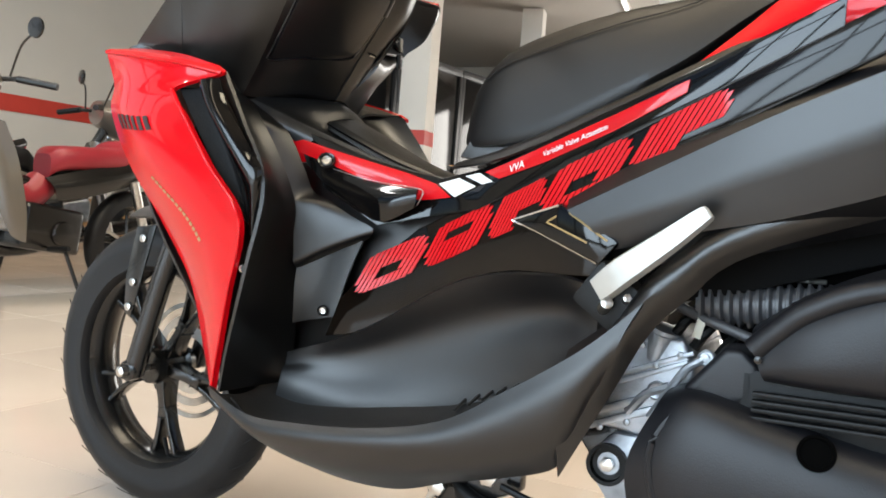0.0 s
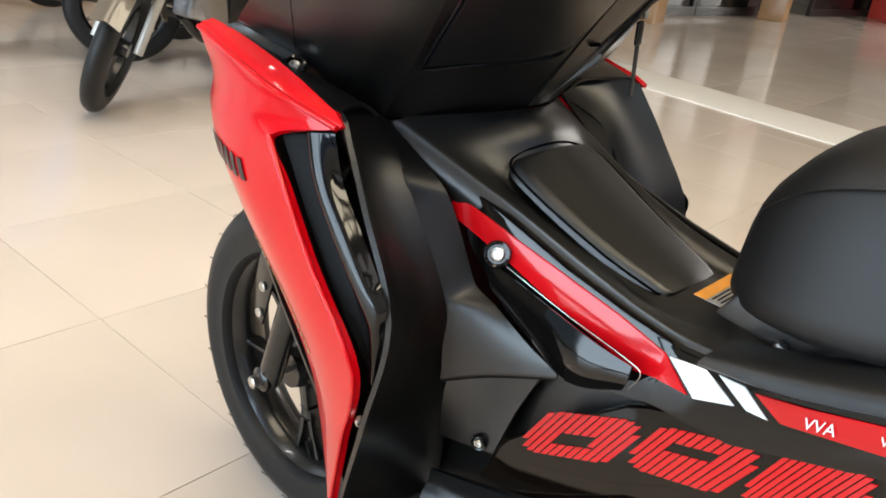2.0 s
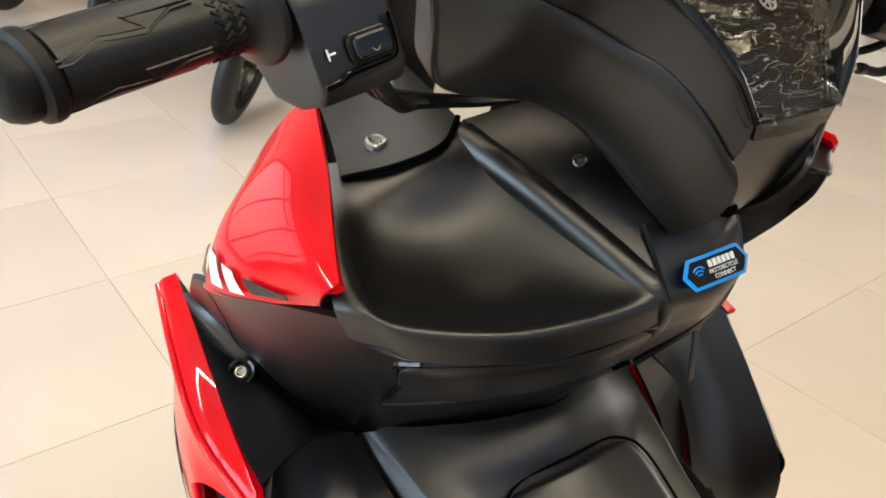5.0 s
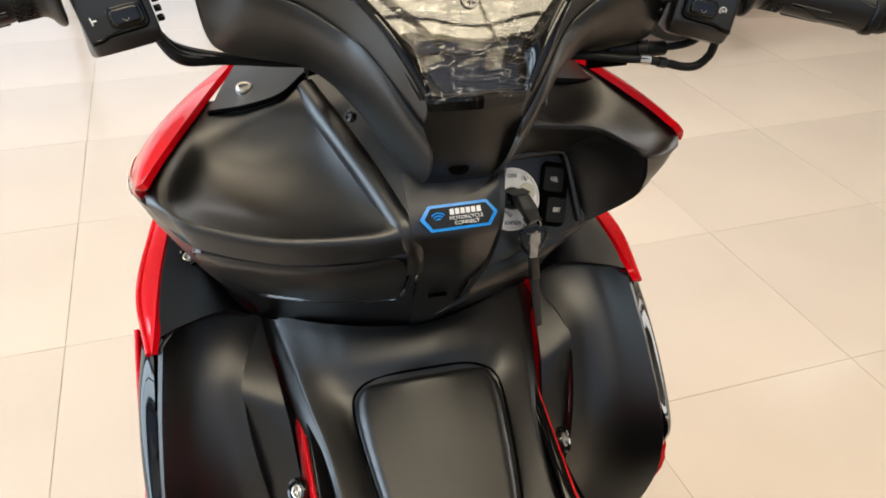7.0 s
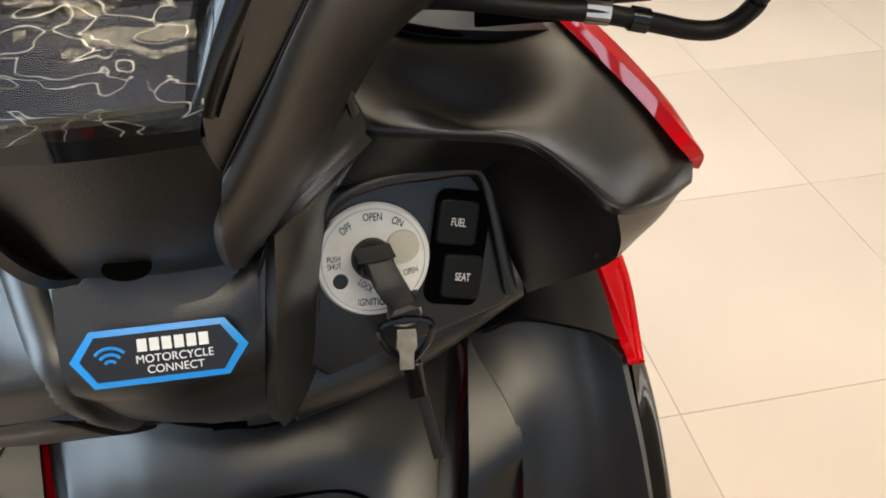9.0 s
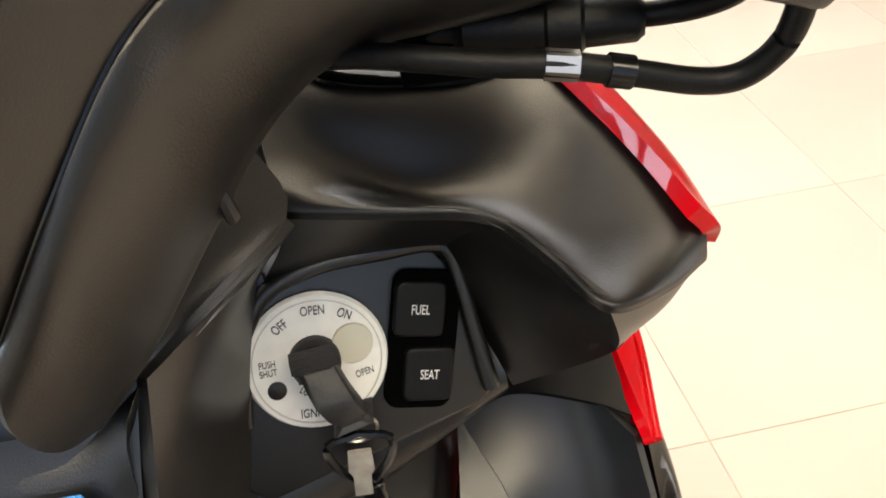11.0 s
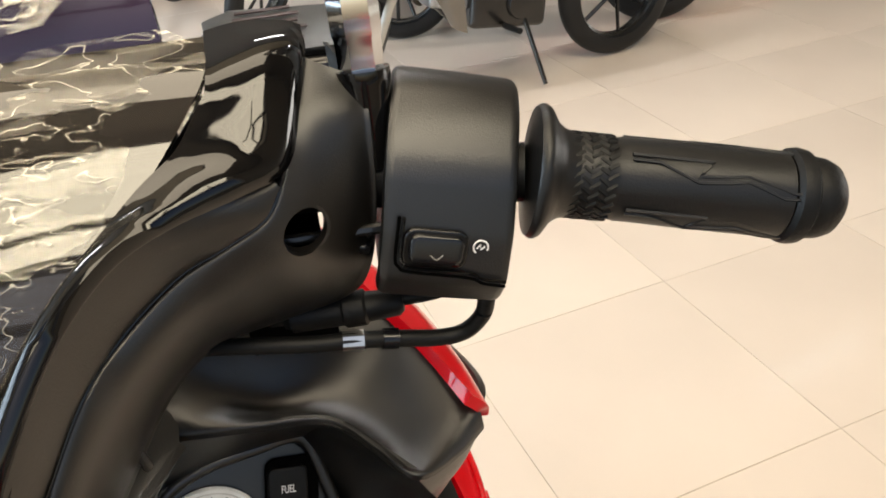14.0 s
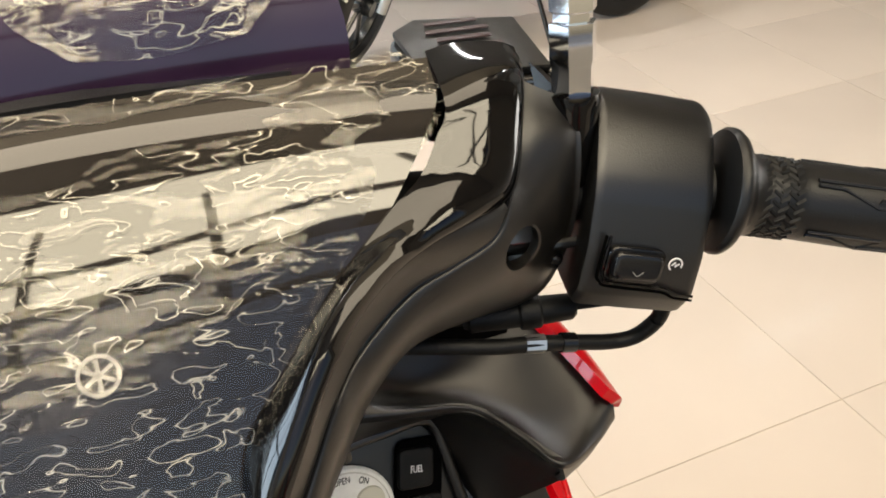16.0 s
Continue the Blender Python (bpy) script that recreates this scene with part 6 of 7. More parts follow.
# guide curves of the right half: gloss rim, moulding seam, lower edge
RIM_LINE = [(0.047, -0.4930, 1.0650), (0.060, -0.4865, 1.0890), (0.0716, -0.4765, 1.1065), (0.0834, -0.4665, 1.1190), (0.0989, -0.4570, 1.1285), (0.1177, -0.4465, 1.1310),
            (0.1320, -0.4410, 1.1318), (0.1504, -0.4315, 1.1303)]
SEAM_LINE = [(0.047, -0.4860, 1.0420), (0.064, -0.4780, 1.0670), (0.079, -0.4640, 1.0862), (0.0935, -0.4500, 1.0955), (0.1135, -0.4420, 1.1065), (0.1290, -0.4418, 1.1125),
             (0.1440, -0.4410, 1.1190), (0.1515, -0.4365, 1.1272), (0.1572, -0.4275, 1.1370), (0.1630, -0.4160, 1.1475), (0.1694, -0.4018, 1.1580)]
LOW_LINE = [(0.040, -0.4500, 0.9800), (0.060, -0.4440, 1.0020), (0.080, -0.4330, 1.0270), (0.097, -0.4200, 1.0450), (0.1165, -0.4090, 1.0545), (0.1450, -0.4080, 1.0580),
            (0.1700, -0.4120, 1.0640), (0.1800, -0.4150, 1.0760), (0.1842, -0.4225, 1.1050), (0.1868, -0.4190, 1.1360), (0.1880, -0.4080, 1.1490)]
SWELL = (0.016, 0.016, 0.015, 0.014, 0.013, 0.010, 0.0085, 0.0070, 0.0045, 0.0040, 0.0030)
FACET = [[(2 * MID - p[0], p[1], p[2]), (MID, p[1] - 0.002, p[2]), p] for p in (RIM_LINE[0], SEAM_LINE[0], (0.045, -0.472, 1.008), (0.043, -0.458, 0.988), LOW_LINE[0])]
bar = part("handlebar_cover", sheet(FACET, 0.004, side=-1), BARPLASTIC, scooter, "matte black handlebar cover", 25)


def arm_band():
    """The upper moulding between the gloss rim and the seam."""
    rows_ = [[], [], [], [], []]
    for r, q in zip(RIM_LINE, SEAM_LINE):
        r, q = Vector(r), Vector(q)
        for k, (f, out) in enumerate(((0.0, 0.0), (0.10, 0.0016), (0.5, 0.0030), (0.92, 0.0012), (1.0, -0.0012))):
            rows_[k].append(r.lerp(q, f) + Vector((-0.3, -0.75, 0.2)) * out)
    return sheet(rows_, 0.004, 6, 4, side=-1)


def arm_shell():
    """The lower moulding from the seam to the open lower edge, out to the bar end."""
    rows_ = [[] for k in range(8)]
    for q, e, w in zip(SEAM_LINE, LOW_LINE, SWELL):
        q, e = Vector(q), Vector(e)
        for k, (f, out) in enumerate(((0.0, -0.10), (0.03, 0.22), (0.22, 0.82), (0.45, 1.0), (0.70, 0.86), (0.92, 0.36), (1.0, 0.0))):
            rows_[k].append(q.lerp(e, f) + Vector((-0.1, -1.0, -0.05)) * w * out)
        rows_[7].append(e + Vector((-0.004, 0.022, 0.006)))
    return sheet(rows_, 0.0035, 6, 5, side=-1)


HOLE = along((0.1562, -0.4366, 1.1098), (0.10, -0.99, 0.06))
pair("cover_band", arm_band, BARPLASTIC, "", bar, 50)
part("cover_arm", pierced(arm_shell(), lathe([(0.0084, -0.03), (0.0084, 0.03)], HOLE, 36)), BARPLASTIC, bar, "", 40)
part("cover_arm", over(arm_shell()), BARPLASTIC, bar, "", 40)
part("hole_lip", lathe([(0.0083, -0.0052), (0.0083, -0.0012), (0.0094, -0.0012), (0.0094, -0.0052)], HOLE, 36, True), BARPLASTIC, bar)
pair("cover_seam", lambda: tube([Vector(p) + Vector((-0.0002, 0.0006, 0.0002)) for p in SEAM_LINE], 0.0010, 5, 6), STICKER, "", bar)
pair("rim_bead", lambda: tube([Vector(p) + Vector((0.0, -0.0004, 0.0004)) for p in RIM_LINE], 0.0011, 6, 8), GLOSS, "gloss black bead", bar)
part("arm_clip", bevelled(prism([(-0.0022, -0.006), (0.002, -0.005), (0.0022, 0.005), (-0.0015, 0.006)], 0.004, basis((0.0825, -0.4345, 1.0325), (0.9, 0.3, 0.2), (0.5, 0.3, 0.8)), 0), 0.002), BARPLASTIC, bar)
part("lens_lip", sheet([[(-0.0225, -0.4945, 1.0655), (0.012, -0.4965, 1.0655), (0.0465, -0.4945, 1.0655)],
                        [(-0.0205, -0.4935, 1.0560), (0.012, -0.4955, 1.0555), (0.0445, -0.4935, 1.0560)]], 0.003, side=-1), GLOSS, bar, "gloss black lip under the lens")
part("cover_screw_hole", lathe([(0.0058, -0.002), (0.0060, 0.0006), (0.0052, 0.0010), (0.001, 0.0008)], along((0.0075, -0.4700, 0.9990), (0, -0.94, 0.34)) @ Matrix.Diagonal((1.3, 0.7, 1, 1)), 20), HOLLOW, bar,
     "dark screw hole")
pair("cover_back", lambda: sheet([[(0.020, -0.40, 1.150), (0.08, -0.385, 1.155), (0.135, -0.392, 1.150)],
                                  [(0.020, -0.36, 1.10), (0.08, -0.36, 1.11), (0.135, -0.375, 1.115)],
                                  [(0.020, -0.39, 1.04), (0.07, -0.395, 1.055), (0.130, -0.385, 1.070)]], 0.004), MATTE, "", bar)

# gloss frame and instrument lens
INNER_LINE = [(0.046, -0.492, 1.064), (0.052, -0.4770, 1.0880), (0.062, -0.4690, 1.0975), (0.073, -0.4615, 1.1065), (0.085, -0.4535, 1.1165), (0.098, -0.4450, 1.1265), (0.110, -0.4375, 1.1350),
              (0.1225, -0.4300, 1.1420), (0.132, -0.4210, 1.1510), (0.138, -0.4130, 1.1580)]
OUTER_LINE = [RIM_LINE[0], RIM_LINE[1], RIM_LINE[2], RIM_LINE[3], RIM_LINE[4], RIM_LINE[5], (0.138, -0.4390, 1.1318), (0.1530, -0.4300, 1.1325), (0.1615, -0.4160, 1.1470), (0.1680, -0.4018, 1.1580)]


def gloss_frame():
    rows_ = []
    for k, (p, q) in enumerate(zip(INNER_LINE, OUTER_LINE)):
        p, q = Vector(p), Vector(q)
        w = min(0.0045, 0.16 * (q - p).length)
        rows_.append([p, p.lerp(q, 0.25) + Vector((0.1, -0.6, 0.7)) * w * 0.5, p.lerp(q, 0.6) + Vector((0.1, -0.6, 0.7)) * w, p.lerp(q, 0.9) + Vector((0.1, -0.6, 0.7)) * w * 0.75, q])
    rows_.append([Vector(p) for p in ((0.141, -0.386, 1.163), (0.148, -0.386, 1.164), (0.156, -0.386, 1.164), (0.166, -0.388, 1.163), (0.172, -0.390, 1.161))])
    return sheet(rows_, 0.004, 5, 4, side=-1)


pair("gloss_frame", gloss_frame, GLOSS, "gloss black instrument frame", bar, 50)
pair("frame_bead", lambda: tube([Vector(p) + Vector((0.0008, -0.0004, 0.0008)) for p in OUTER_LINE[7:]] + [Vector((0.1715, -0.392, 1.1625))], 0.0016, 5, 8), GLOSS, "", bar)
lens = part("instrument_lens", sheet([[(-0.010, -0.489, 1.066), (0.018, -0.491, 1.066), (0.046, -0.489, 1.066)],
                                      [(-0.032, -0.4705, 1.094), (0.014, -0.4725, 1.096), (0.060, -0.4705, 1.094)],
                                      [(-0.078, -0.4400, 1.130), (0.014, -0.442, 1.133), (0.104, -0.4400, 1.130)],
                                      [(-0.110, -0.4120, 1.157), (0.014, -0.410, 1.163), (0.135, -0.4120, 1.157)],
                                      [(-0.104, -0.390, 1.166), (0.018, -0.390, 1.170), (0.140, -0.390, 1.166)]], 0.004), LCD, bar, "smoked instrument lens")
part("maker_emblem", joined(lathe([(0.0050, 0), (0.0050, 0.0006), (0.0062, 0.0006), (0.0062, 0)], along((0.0158, -0.4572, 1.1172), (0, -0.7, 0.75)), 28, True),
                            *[box((0.0012, 0.0095, 0.0006), along((0.0158, -0.4574, 1.1174), (0, -0.7, 0.75)) @ pose(0, 0, 0, 0, 0, a), 0) for a in (0, 60, 120)]), LABEL, lens,
     "silver grey round emblem")
# clear film still stuck over the instrument
random.seed(4)
rows = []
N = 46
for j in range(N + 1):
    v = j / N
    line = []
    for i in range(N + 1):
        u = i / N
        z = 1.062 + 0.108 * v ** 0.93
        half = float(np.interp(z, (1.060, 1.078, 1.0957, 1.1055, 1.1131, 1.1194, 1.1254, 1.130, 1.1369, 1.1424, 1.1516, 1.158, 1.164, 1.170), (0.034, 0.040, 0.045, 0.055, 0.065, 0.073, 0.081, 0.088, 0.099, 0.1085, 0.1235, 0.128, 0.127, 0.116)))
        x = MID + (2 * u - 1) * half
        y = -0.4975 + 0.106 * v ** 1.12
        q = Vector((x * 60, v * 55, 3.0))
        rim = min(1.0, 12 * min(u, 1 - u))
        amp = 0.0025 + 0.0085 * 4 * u * (1 - u) * math.sin(math.pi * min(1.0, v * 1.05)) ** 0.7 + rim * (0.0016 * noise.noise(Vector((x * 26 + 5 * v, v * 9 - x * 10, 1.7))) + (0.0011 - 0.0006 * v) * noise.noise(q))
        line.append(Vector((x, y - 0.72 * amp, z + 0.70 * amp)))
    rows.append(line)
film = bmesh.new()
fv = [[film.verts.new(p) for p in r] for r in rows]
for j in range(N):
    for i in range(N):
        film.faces.new((fv[j][i], fv[j][i + 1], fv[j + 1][i + 1], fv[j + 1][i]))
film_ob = solid("protective_film", film, FILM, "clear wrinkled protective film stuck over the instrument", "plastic film", sharp=70)
film_ob.visible_shadow = False

# windscreen beyond the instrument
ws = part("windscreen", sheet([[(-0.083, -0.338, 1.120), (0.018, -0.326, 1.122), (0.121, -0.338, 1.120)],
                               [(-0.088, -0.326, 1.162), (0.018, -0.310, 1.168), (0.125, -0.328, 1.164)],
                               [(-0.075, -0.296, 1.205), (0.018, -0.275, 1.215), (0.112, -0.296, 1.205)],
                               [(-0.055, -0.250, 1.250), (0.018, -0.225, 1.265), (0.090, -0.250, 1.250)],
                               [(-0.030, -0.200, 1.285), (0.018, -0.180, 1.292), (0.065, -0.200, 1.285)]], 0.004), PURPLE, scooter, "dark purple smoked windscreen")
part("loose_film", sheet([[(0.020, -0.338, 1.166), (0.05, -0.340, 1.163), (0.085, -0.337, 1.166)], [(0.000, -0.322, 1.182), (0.045, -0.328, 1.186), (0.100, -0.325, 1.180)],
                          [(0.010, -0.300, 1.205), (0.05, -0.306, 1.200), (0.095, -0.308, 1.204)]], 0.0006, 8, 8), FILM, ws, "loose clear film")
# front cowl below the screen
part("front_cowl", sheet([[(-0.10, -0.33, 1.145), (0.0, -0.335, 1.15), (0.10, -0.33, 1.145)], [(-0.075, -0.20, 1.10), (0.0, -0.17, 1.12), (0.075, -0.20, 1.10)],
                          [(-0.06, -0.10, 1.00), (0.0, -0.03, 1.02), (0.06, -0.10, 1.00)], [(-0.085, -0.03, 0.90), (0.0, 0.06, 0.90), (0.085, -0.03, 0.90)],
                          [(-0.10, -0.02, 0.80), (0.0, 0.08, 0.78), (0.10, -0.02, 0.80)], [(-0.12, -0.06, 0.70), (0.0, 0.02, 0.68), (0.12, -0.06, 0.70)]], 0.005), MATTE, scooter,
     "matte black front cowl")
part("inner_front", sheet([[(-0.20, -0.08, 0.80), (0, -0.05, 0.80), (0.20, -0.08, 0.80)], [(-0.205, -0.14, 0.60), (0, -0.17, 0.60), (0.205, -0.14, 0.60)],
                           [(-0.19, -0.27, 0.40), (0, -0.30, 0.40), (0.19, -0.27, 0.40)], [(-0.20, -0.34, 0.30), (0, -0.34, 0.29), (0.20, -0.34, 0.30)]], 0.005), MATTE, scooter,
     "black inner front panel")

# right switch box, grip, mirror, reservoir, cables
SW_L = [(0.2040, -0.384, 1.138), (0.2028, -0.396, 1.1462), (0.1992, -0.4080, 1.1466), (0.1952, -0.4172, 1.1420), (0.1905, -0.4262, 1.1335), (0.1862, -0.4340, 1.1225),
        (0.1815, -0.4395, 1.1040), (0.1772, -0.4420, 1.0875), (0.1762, -0.4375, 1.0785), (0.1810, -0.4240, 1.0730), (0.1850, -0.4050, 1.0735), (0.1910, -0.3860, 1.0950)]
SW_RUN = Vector((0.0450, -0.0098, -0.0115))


def outward(bm):
    """The left box sits a little farther out on its bar."""
    bmesh.ops.translate(bm, vec=(-0.030, 0.004, 0.003), verts=bm.verts[:])
    return bm


def switch_box():
    """A box with a rolled top, a flat face below its crease and softened ends."""
    pts = [Vector(p) for p in SW_L]
    n = len(pts)
    mid = sum(pts, Vector()) / n
    loop = []
    for i in range(n):
        if i in (1, 2, 3, 4):
            loop += [catmull([pts[i - 1], pts[i], pts[i + 1], pts[(i + 2) % n]], 1 + k / 3) for k in range(3)]
        else:
            a, p, q = pts[i - 1], pts[i], pts[(i + 1) % n]
            loop += [p.lerp(a, 0.14), p.lerp((a + q) / 2, 0.05), p.lerp(q, 0.14)]
    rings_ = []
    for k, shrink in ((0.0, 0.11), (0.012, 0.045), (0.04, 0.012), (0.085, 0.0), (0.5, -0.006), (0.915, 0.0), (0.96, 0.012), (0.988, 0.045), (1.0, 0.11)):
        rings_.append([p + (mid - p) * shrink + SW_RUN * k for p in loop])
    return loft(rings_, 1, straight=True)


sw_r = part("switch_box", switch_box(), MATTE, scooter, "satin black right switch box", 30)
sw_l = part("switch_box", outward(over(switch_box())), MATTE, scooter, "satin black left switch box", 30)
SB = basis((0.2015, -0.4473, 1.0890), (0.0450, -0.0098, -0.0115), (0.03, 0.16, 0.98))
for parent, flip in ((sw_r, False), (sw_l, True)):
    def put(bm):
        return outward(over(bm)) if flip else bm
    part("rocker_well", put(prism(rounded(0.0232, 0.0142, 0.0042), 0.003, SB @ pose(-0.0052, 0.0060, -0.0016), 0.0010, 3)), GLOSS, parent, "gloss black rocker surround")
    part("rocker", put(prism(rounded(0.0194, 0.0106, 0.0032), 0.0062, SB @ pose(-0.0052, 0.0060, -0.0018, -7), 0.0020, 4)), STICKER, parent, "gloss black rocker switch")
    part("rocker_mark", put(tube([SB @ pose(-0.0052, 0.0060, 0.0043, -7) @ V(x, y, 0) for x, y in ((-0.002, -0.001), (0.0, -0.0026), (0.0022, -0.0008))], 0.00025, 3, 5)), LABEL, parent)
    for off in (0.0, 0.0016):
        part("box_seam", put(tube([SB @ V(-0.0190 + off, 0.0165, 0.0004), SB @ V(-0.0187 + off, 0.0015 + off, 0.0002), SB @ V(-0.0170 + off, -0.0020 + off, 0.0002), SB @ V(-0.0130, -0.0036 + off, 0.0002),
                                   SB @ V(0.0080, -0.0042 + off, 0.0002), SB @ V(0.0140, -0.0060 + off, 0.0002), SB @ V(0.0222, -0.0066 + off, 0.0)], 0.00062, 4, 6)), GLOSS if off else HOLLOW, parent)
    for k in range(9):
        part("edge_tooth", put(box((0.0050, 0.0040, 0.0034), basis(Vector((0.1880, -0.4120, 1.1370)).lerp(Vector((0.1765, -0.4240, 1.0830)), k / 9), SW_RUN, (-0.2, -0.2, 1)), 0.0006, 1)), STICKER, parent)
part("start_mark", joined(tube([SB @ V(0.0108 + 0.0026 * math.cos(radians(a)), 0.0078 + 0.0026 * math.sin(radians(a)), 0.0006) for a in range(-20, 250, 15)], 0.00035, 2, 5),
                          tube([SB @ V(0.0094, 0.0072, 0.0006), SB @ V(0.0105, 0.0088, 0.0006), SB @ V(0.0109, 0.0069, 0.0006), SB @ V(0.0122, 0.0083, 0.0006)], 0.00035, 1, 5, True)),
     PRINT, sw_r, "white printed start symbol")
part("horn_mark", outward(over(joined(tube([SB @ V(0.0130, 0.0075, 0.0006), SB @ V(0.0165, 0.0075, 0.0006)], 0.0006, 1, 5),
                              tube([SB @ V(0.0165, 0.005, 0.0006), SB @ V(0.0165, 0.010, 0.0006)], 0.0005, 1, 5)))), PRINT, sw_l, "white printed horn symbol")
G0 = Vector((0.2405, -0.4280, 1.1082))
GD = Vector((0.0975, -0.0340, -0.0195)).normalized()
GM = along(G0, GD)


def grip(flip):
    def put(bm):
        return outward(over(bm)) if flip else bm
    g = part("grip", put(lathe([(0.0150, 0.016), (0.0158, 0.018), (0.0155, 0.030), (0.0152, 0.031), (0.0155, 0.034), (0.0162, 0.060), (0.0164, 0.096), (0.0152, 0.097), (0.0150, 0.099)], GM, 32)),
             GRIP, scooter, "black rubber handlebar grip")
    part("grip_flange", put(lathe([(0.011, 0.0), (0.013, 0.0005), (0.0238, 0.0020), (0.0250, 0.0036), (0.0250, 0.0052), (0.0238, 0.0070), (0.0190, 0.0100), (0.0168, 0.0130), (0.0156, 0.018)], GM, 36)), GRIP, g)
    part("grip_end", put(lathe([(0.0160, 0.097), (0.0178, 0.0985), (0.0183, 0.101), (0.0178, 0.104), (0.0152, 0.106), (0.0156, 0.108), (0.0152, 0.112), (0.0135, 0.116), (0.0105, 0.1185), (0.001, 0.119)], GM, 32)),
         RUBBER, g)
    knurl = []
    for k in range(26):
        for q in range(5):
            a = (k + 0.5 * (q % 2)) * math.tau / 26
            z = 0.0170 + q * 0.0031
            lean = 0.075 if q % 2 else -0.075
            knurl.append(tube([GM @ V(0.0156 * math.cos(a + e * lean), 0.0156 * math.sin(a + e * lean), z + e * 0.0017) for e in (-1, 1)], 0.0008, 1, 4))
    tagged(part("grip_knurl", put(joined(*knurl)), RUBBER, g), kind="stuff")
    # raised zigzag ribs along the rubber
    for a0 in (-2.75, -1.55, -0.30, 0.95, 2.20):
        for da in (0.0, -0.13):
            p = [(a0 + da, 0.036), (a0 + da + 0.02, 0.046 + 0.02 * (da < 0)), (a0 + da + 0.40, 0.060), (a0 + da + 0.34, 0.072), (a0 + da + 0.28, 0.078), (a0 + da + 0.58, 0.092 - 0.03 * da), (a0 + da + 0.56, 0.100)]
            part("grip_line", put(tube([GM @ V(0.0162 * math.cos(a), 0.0162 * math.sin(a), z) for a, z in p], 0.0007, 4, 5, True)), GRIP, g)
    return g


grip(False)
grip(True)
part("bar_tube", tube([(0.120, -0.392, 1.112), (0.205, -0.414, 1.1085), (0.2405, -0.428, 1.1075)], 0.0112, 3, 14), RUBBER, bar)
# black plate added behind the access hole, in place of the shade inside
part("hole_shade_plate", box((0.0355, 0.003, 0.085), pose(0.1478, -0.404, 1.083), 0.001), HOLLOW, bar)
part("inner_rod", tube([(0.125, -0.4200, 1.1010), (0.190, -0.4260, 1.0970)], 0.0022, 2, 8), RIM, bar)
mirror = part("mirror_stem", lathe([(0.0080, -0.004), (0.0082, 0.010), (0.0088, 0.0115), (0.0088, 0.0245), (0.0074, 0.0252), (0.0074, 0.0280), (0.0088, 0.0288), (0.0088, 0.048), (0.0060, 0.050),
                                    (0.0055, 0.052), (0.0055, 0.07)], along((0.1890, -0.408, 1.1515), (0.02, 0.16, 1)), 6), CHROME, scooter, "chrome mirror stem with hexagon nuts", 25)
part("stem_base", lathe([(0.0060, -0.034), (0.0078, -0.018), (0.0094, -0.004), (0.0098, -0.001), (0.0096, 0.0012), (0.0070, 0.0016)], along((0.1890, -0.4085, 1.1500), (0.02, 0.16, 1)), 28), GLOSS, mirror)
part("stem_rod", tube([(0.1905, -0.397, 1.215), (0.195, -0.385, 1.27), (0.24, -0.36, 1.33), (0.27, -0.35, 1.36)], 0.006, 5, 10), STICKER, mirror)
part("mirror_head", loft([[Vector((0.30 + w * 0.062 * math.cos(a), -0.345 + d, 1.385 + w * 0.040 * math.sin(a))) for a in [k * math.tau / 20 for k in range(20)]]
                          for d, w in ((-0.012, 0.93), (-0.008, 1.0), (0.01, 0.9), (0.022, 0.5))], 2), MATTE, mirror, "black mirror housing")
res = part("brake_reservoir", bevelled(prism([(-0.022, -0.030), (0.030, -0.034), (0.030, 0.020), (-0.014, 0.030), (-0.026, 0.018)], 0.024, basis((0.164, -0.358, 1.130), (1, -0.1, 0), (0, 1, 0.06)), 0),
                                       0.005, 3), GLOSS, scooter, "black brake fluid reservoir")
part("cap_plate", prism([(-0.020, -0.026), (0.028, -0.030), (0.028, 0.017), (-0.013, 0.026), (-0.024, 0.016)], 0.003, basis((0.164, -0.358, 1.154), (1, -0.1, 0), (0, 1, 0.06)), 0.001), BARPLASTIC, res)
for k in range(4):
    part("cap_print_bar", box((0.026 - 0.004 * (k % 2), 0.0030, 0.0004), basis((0.166, -0.366 + 0.008 * k, 1.1575 + 0.0005 * k), (1, -0.1, 0), (0, 1, 0.06)), 0), DARK_PRINT, res, "dark printed bar")
part("throttle_cable", tube([(0.085, -0.395, 1.050), (0.120, -0.414, 1.0555), (0.150, -0.4255, 1.0548), (0.1667, -0.4291, 1.0538), (0.185, -0.4310, 1.0500), (0.200, -0.4325, 1.0465), (0.210, -0.4345, 1.0475),
                             (0.2165, -0.4375, 1.0550), (0.2180, -0.4400, 1.0640), (0.2182, -0.4405, 1.0760)], 0.0034, 6, 12), RUBBER, scooter, "black throttle cable")
part("cable_ferrule", tube([(0.163, -0.4284, 1.0542), (0.171, -0.4297, 1.0532)], 0.0039, 1, 6, True), STEEL, bar, "steel cable ferrule")
part("cable_ferrule", tube([(0.178, -0.4303, 1.0516), (0.184, -0.4309, 1.0503)], 0.0042, 1, 12), STICKER, bar, "black cable ferrule")
part("throttle_cable", tube([(0.090, -0.385, 1.050), (0.120, -0.398, 1.0525), (0.150, -0.4050, 1.0545), (0.175, -0.4110, 1.0560), (0.198, -0.4190, 1.0590), (0.2075, -0.4270, 1.0650), (0.212, -0.434, 1.0740)], 0.0031, 6, 12), RUBBER, scooter,
     "black throttle cable")
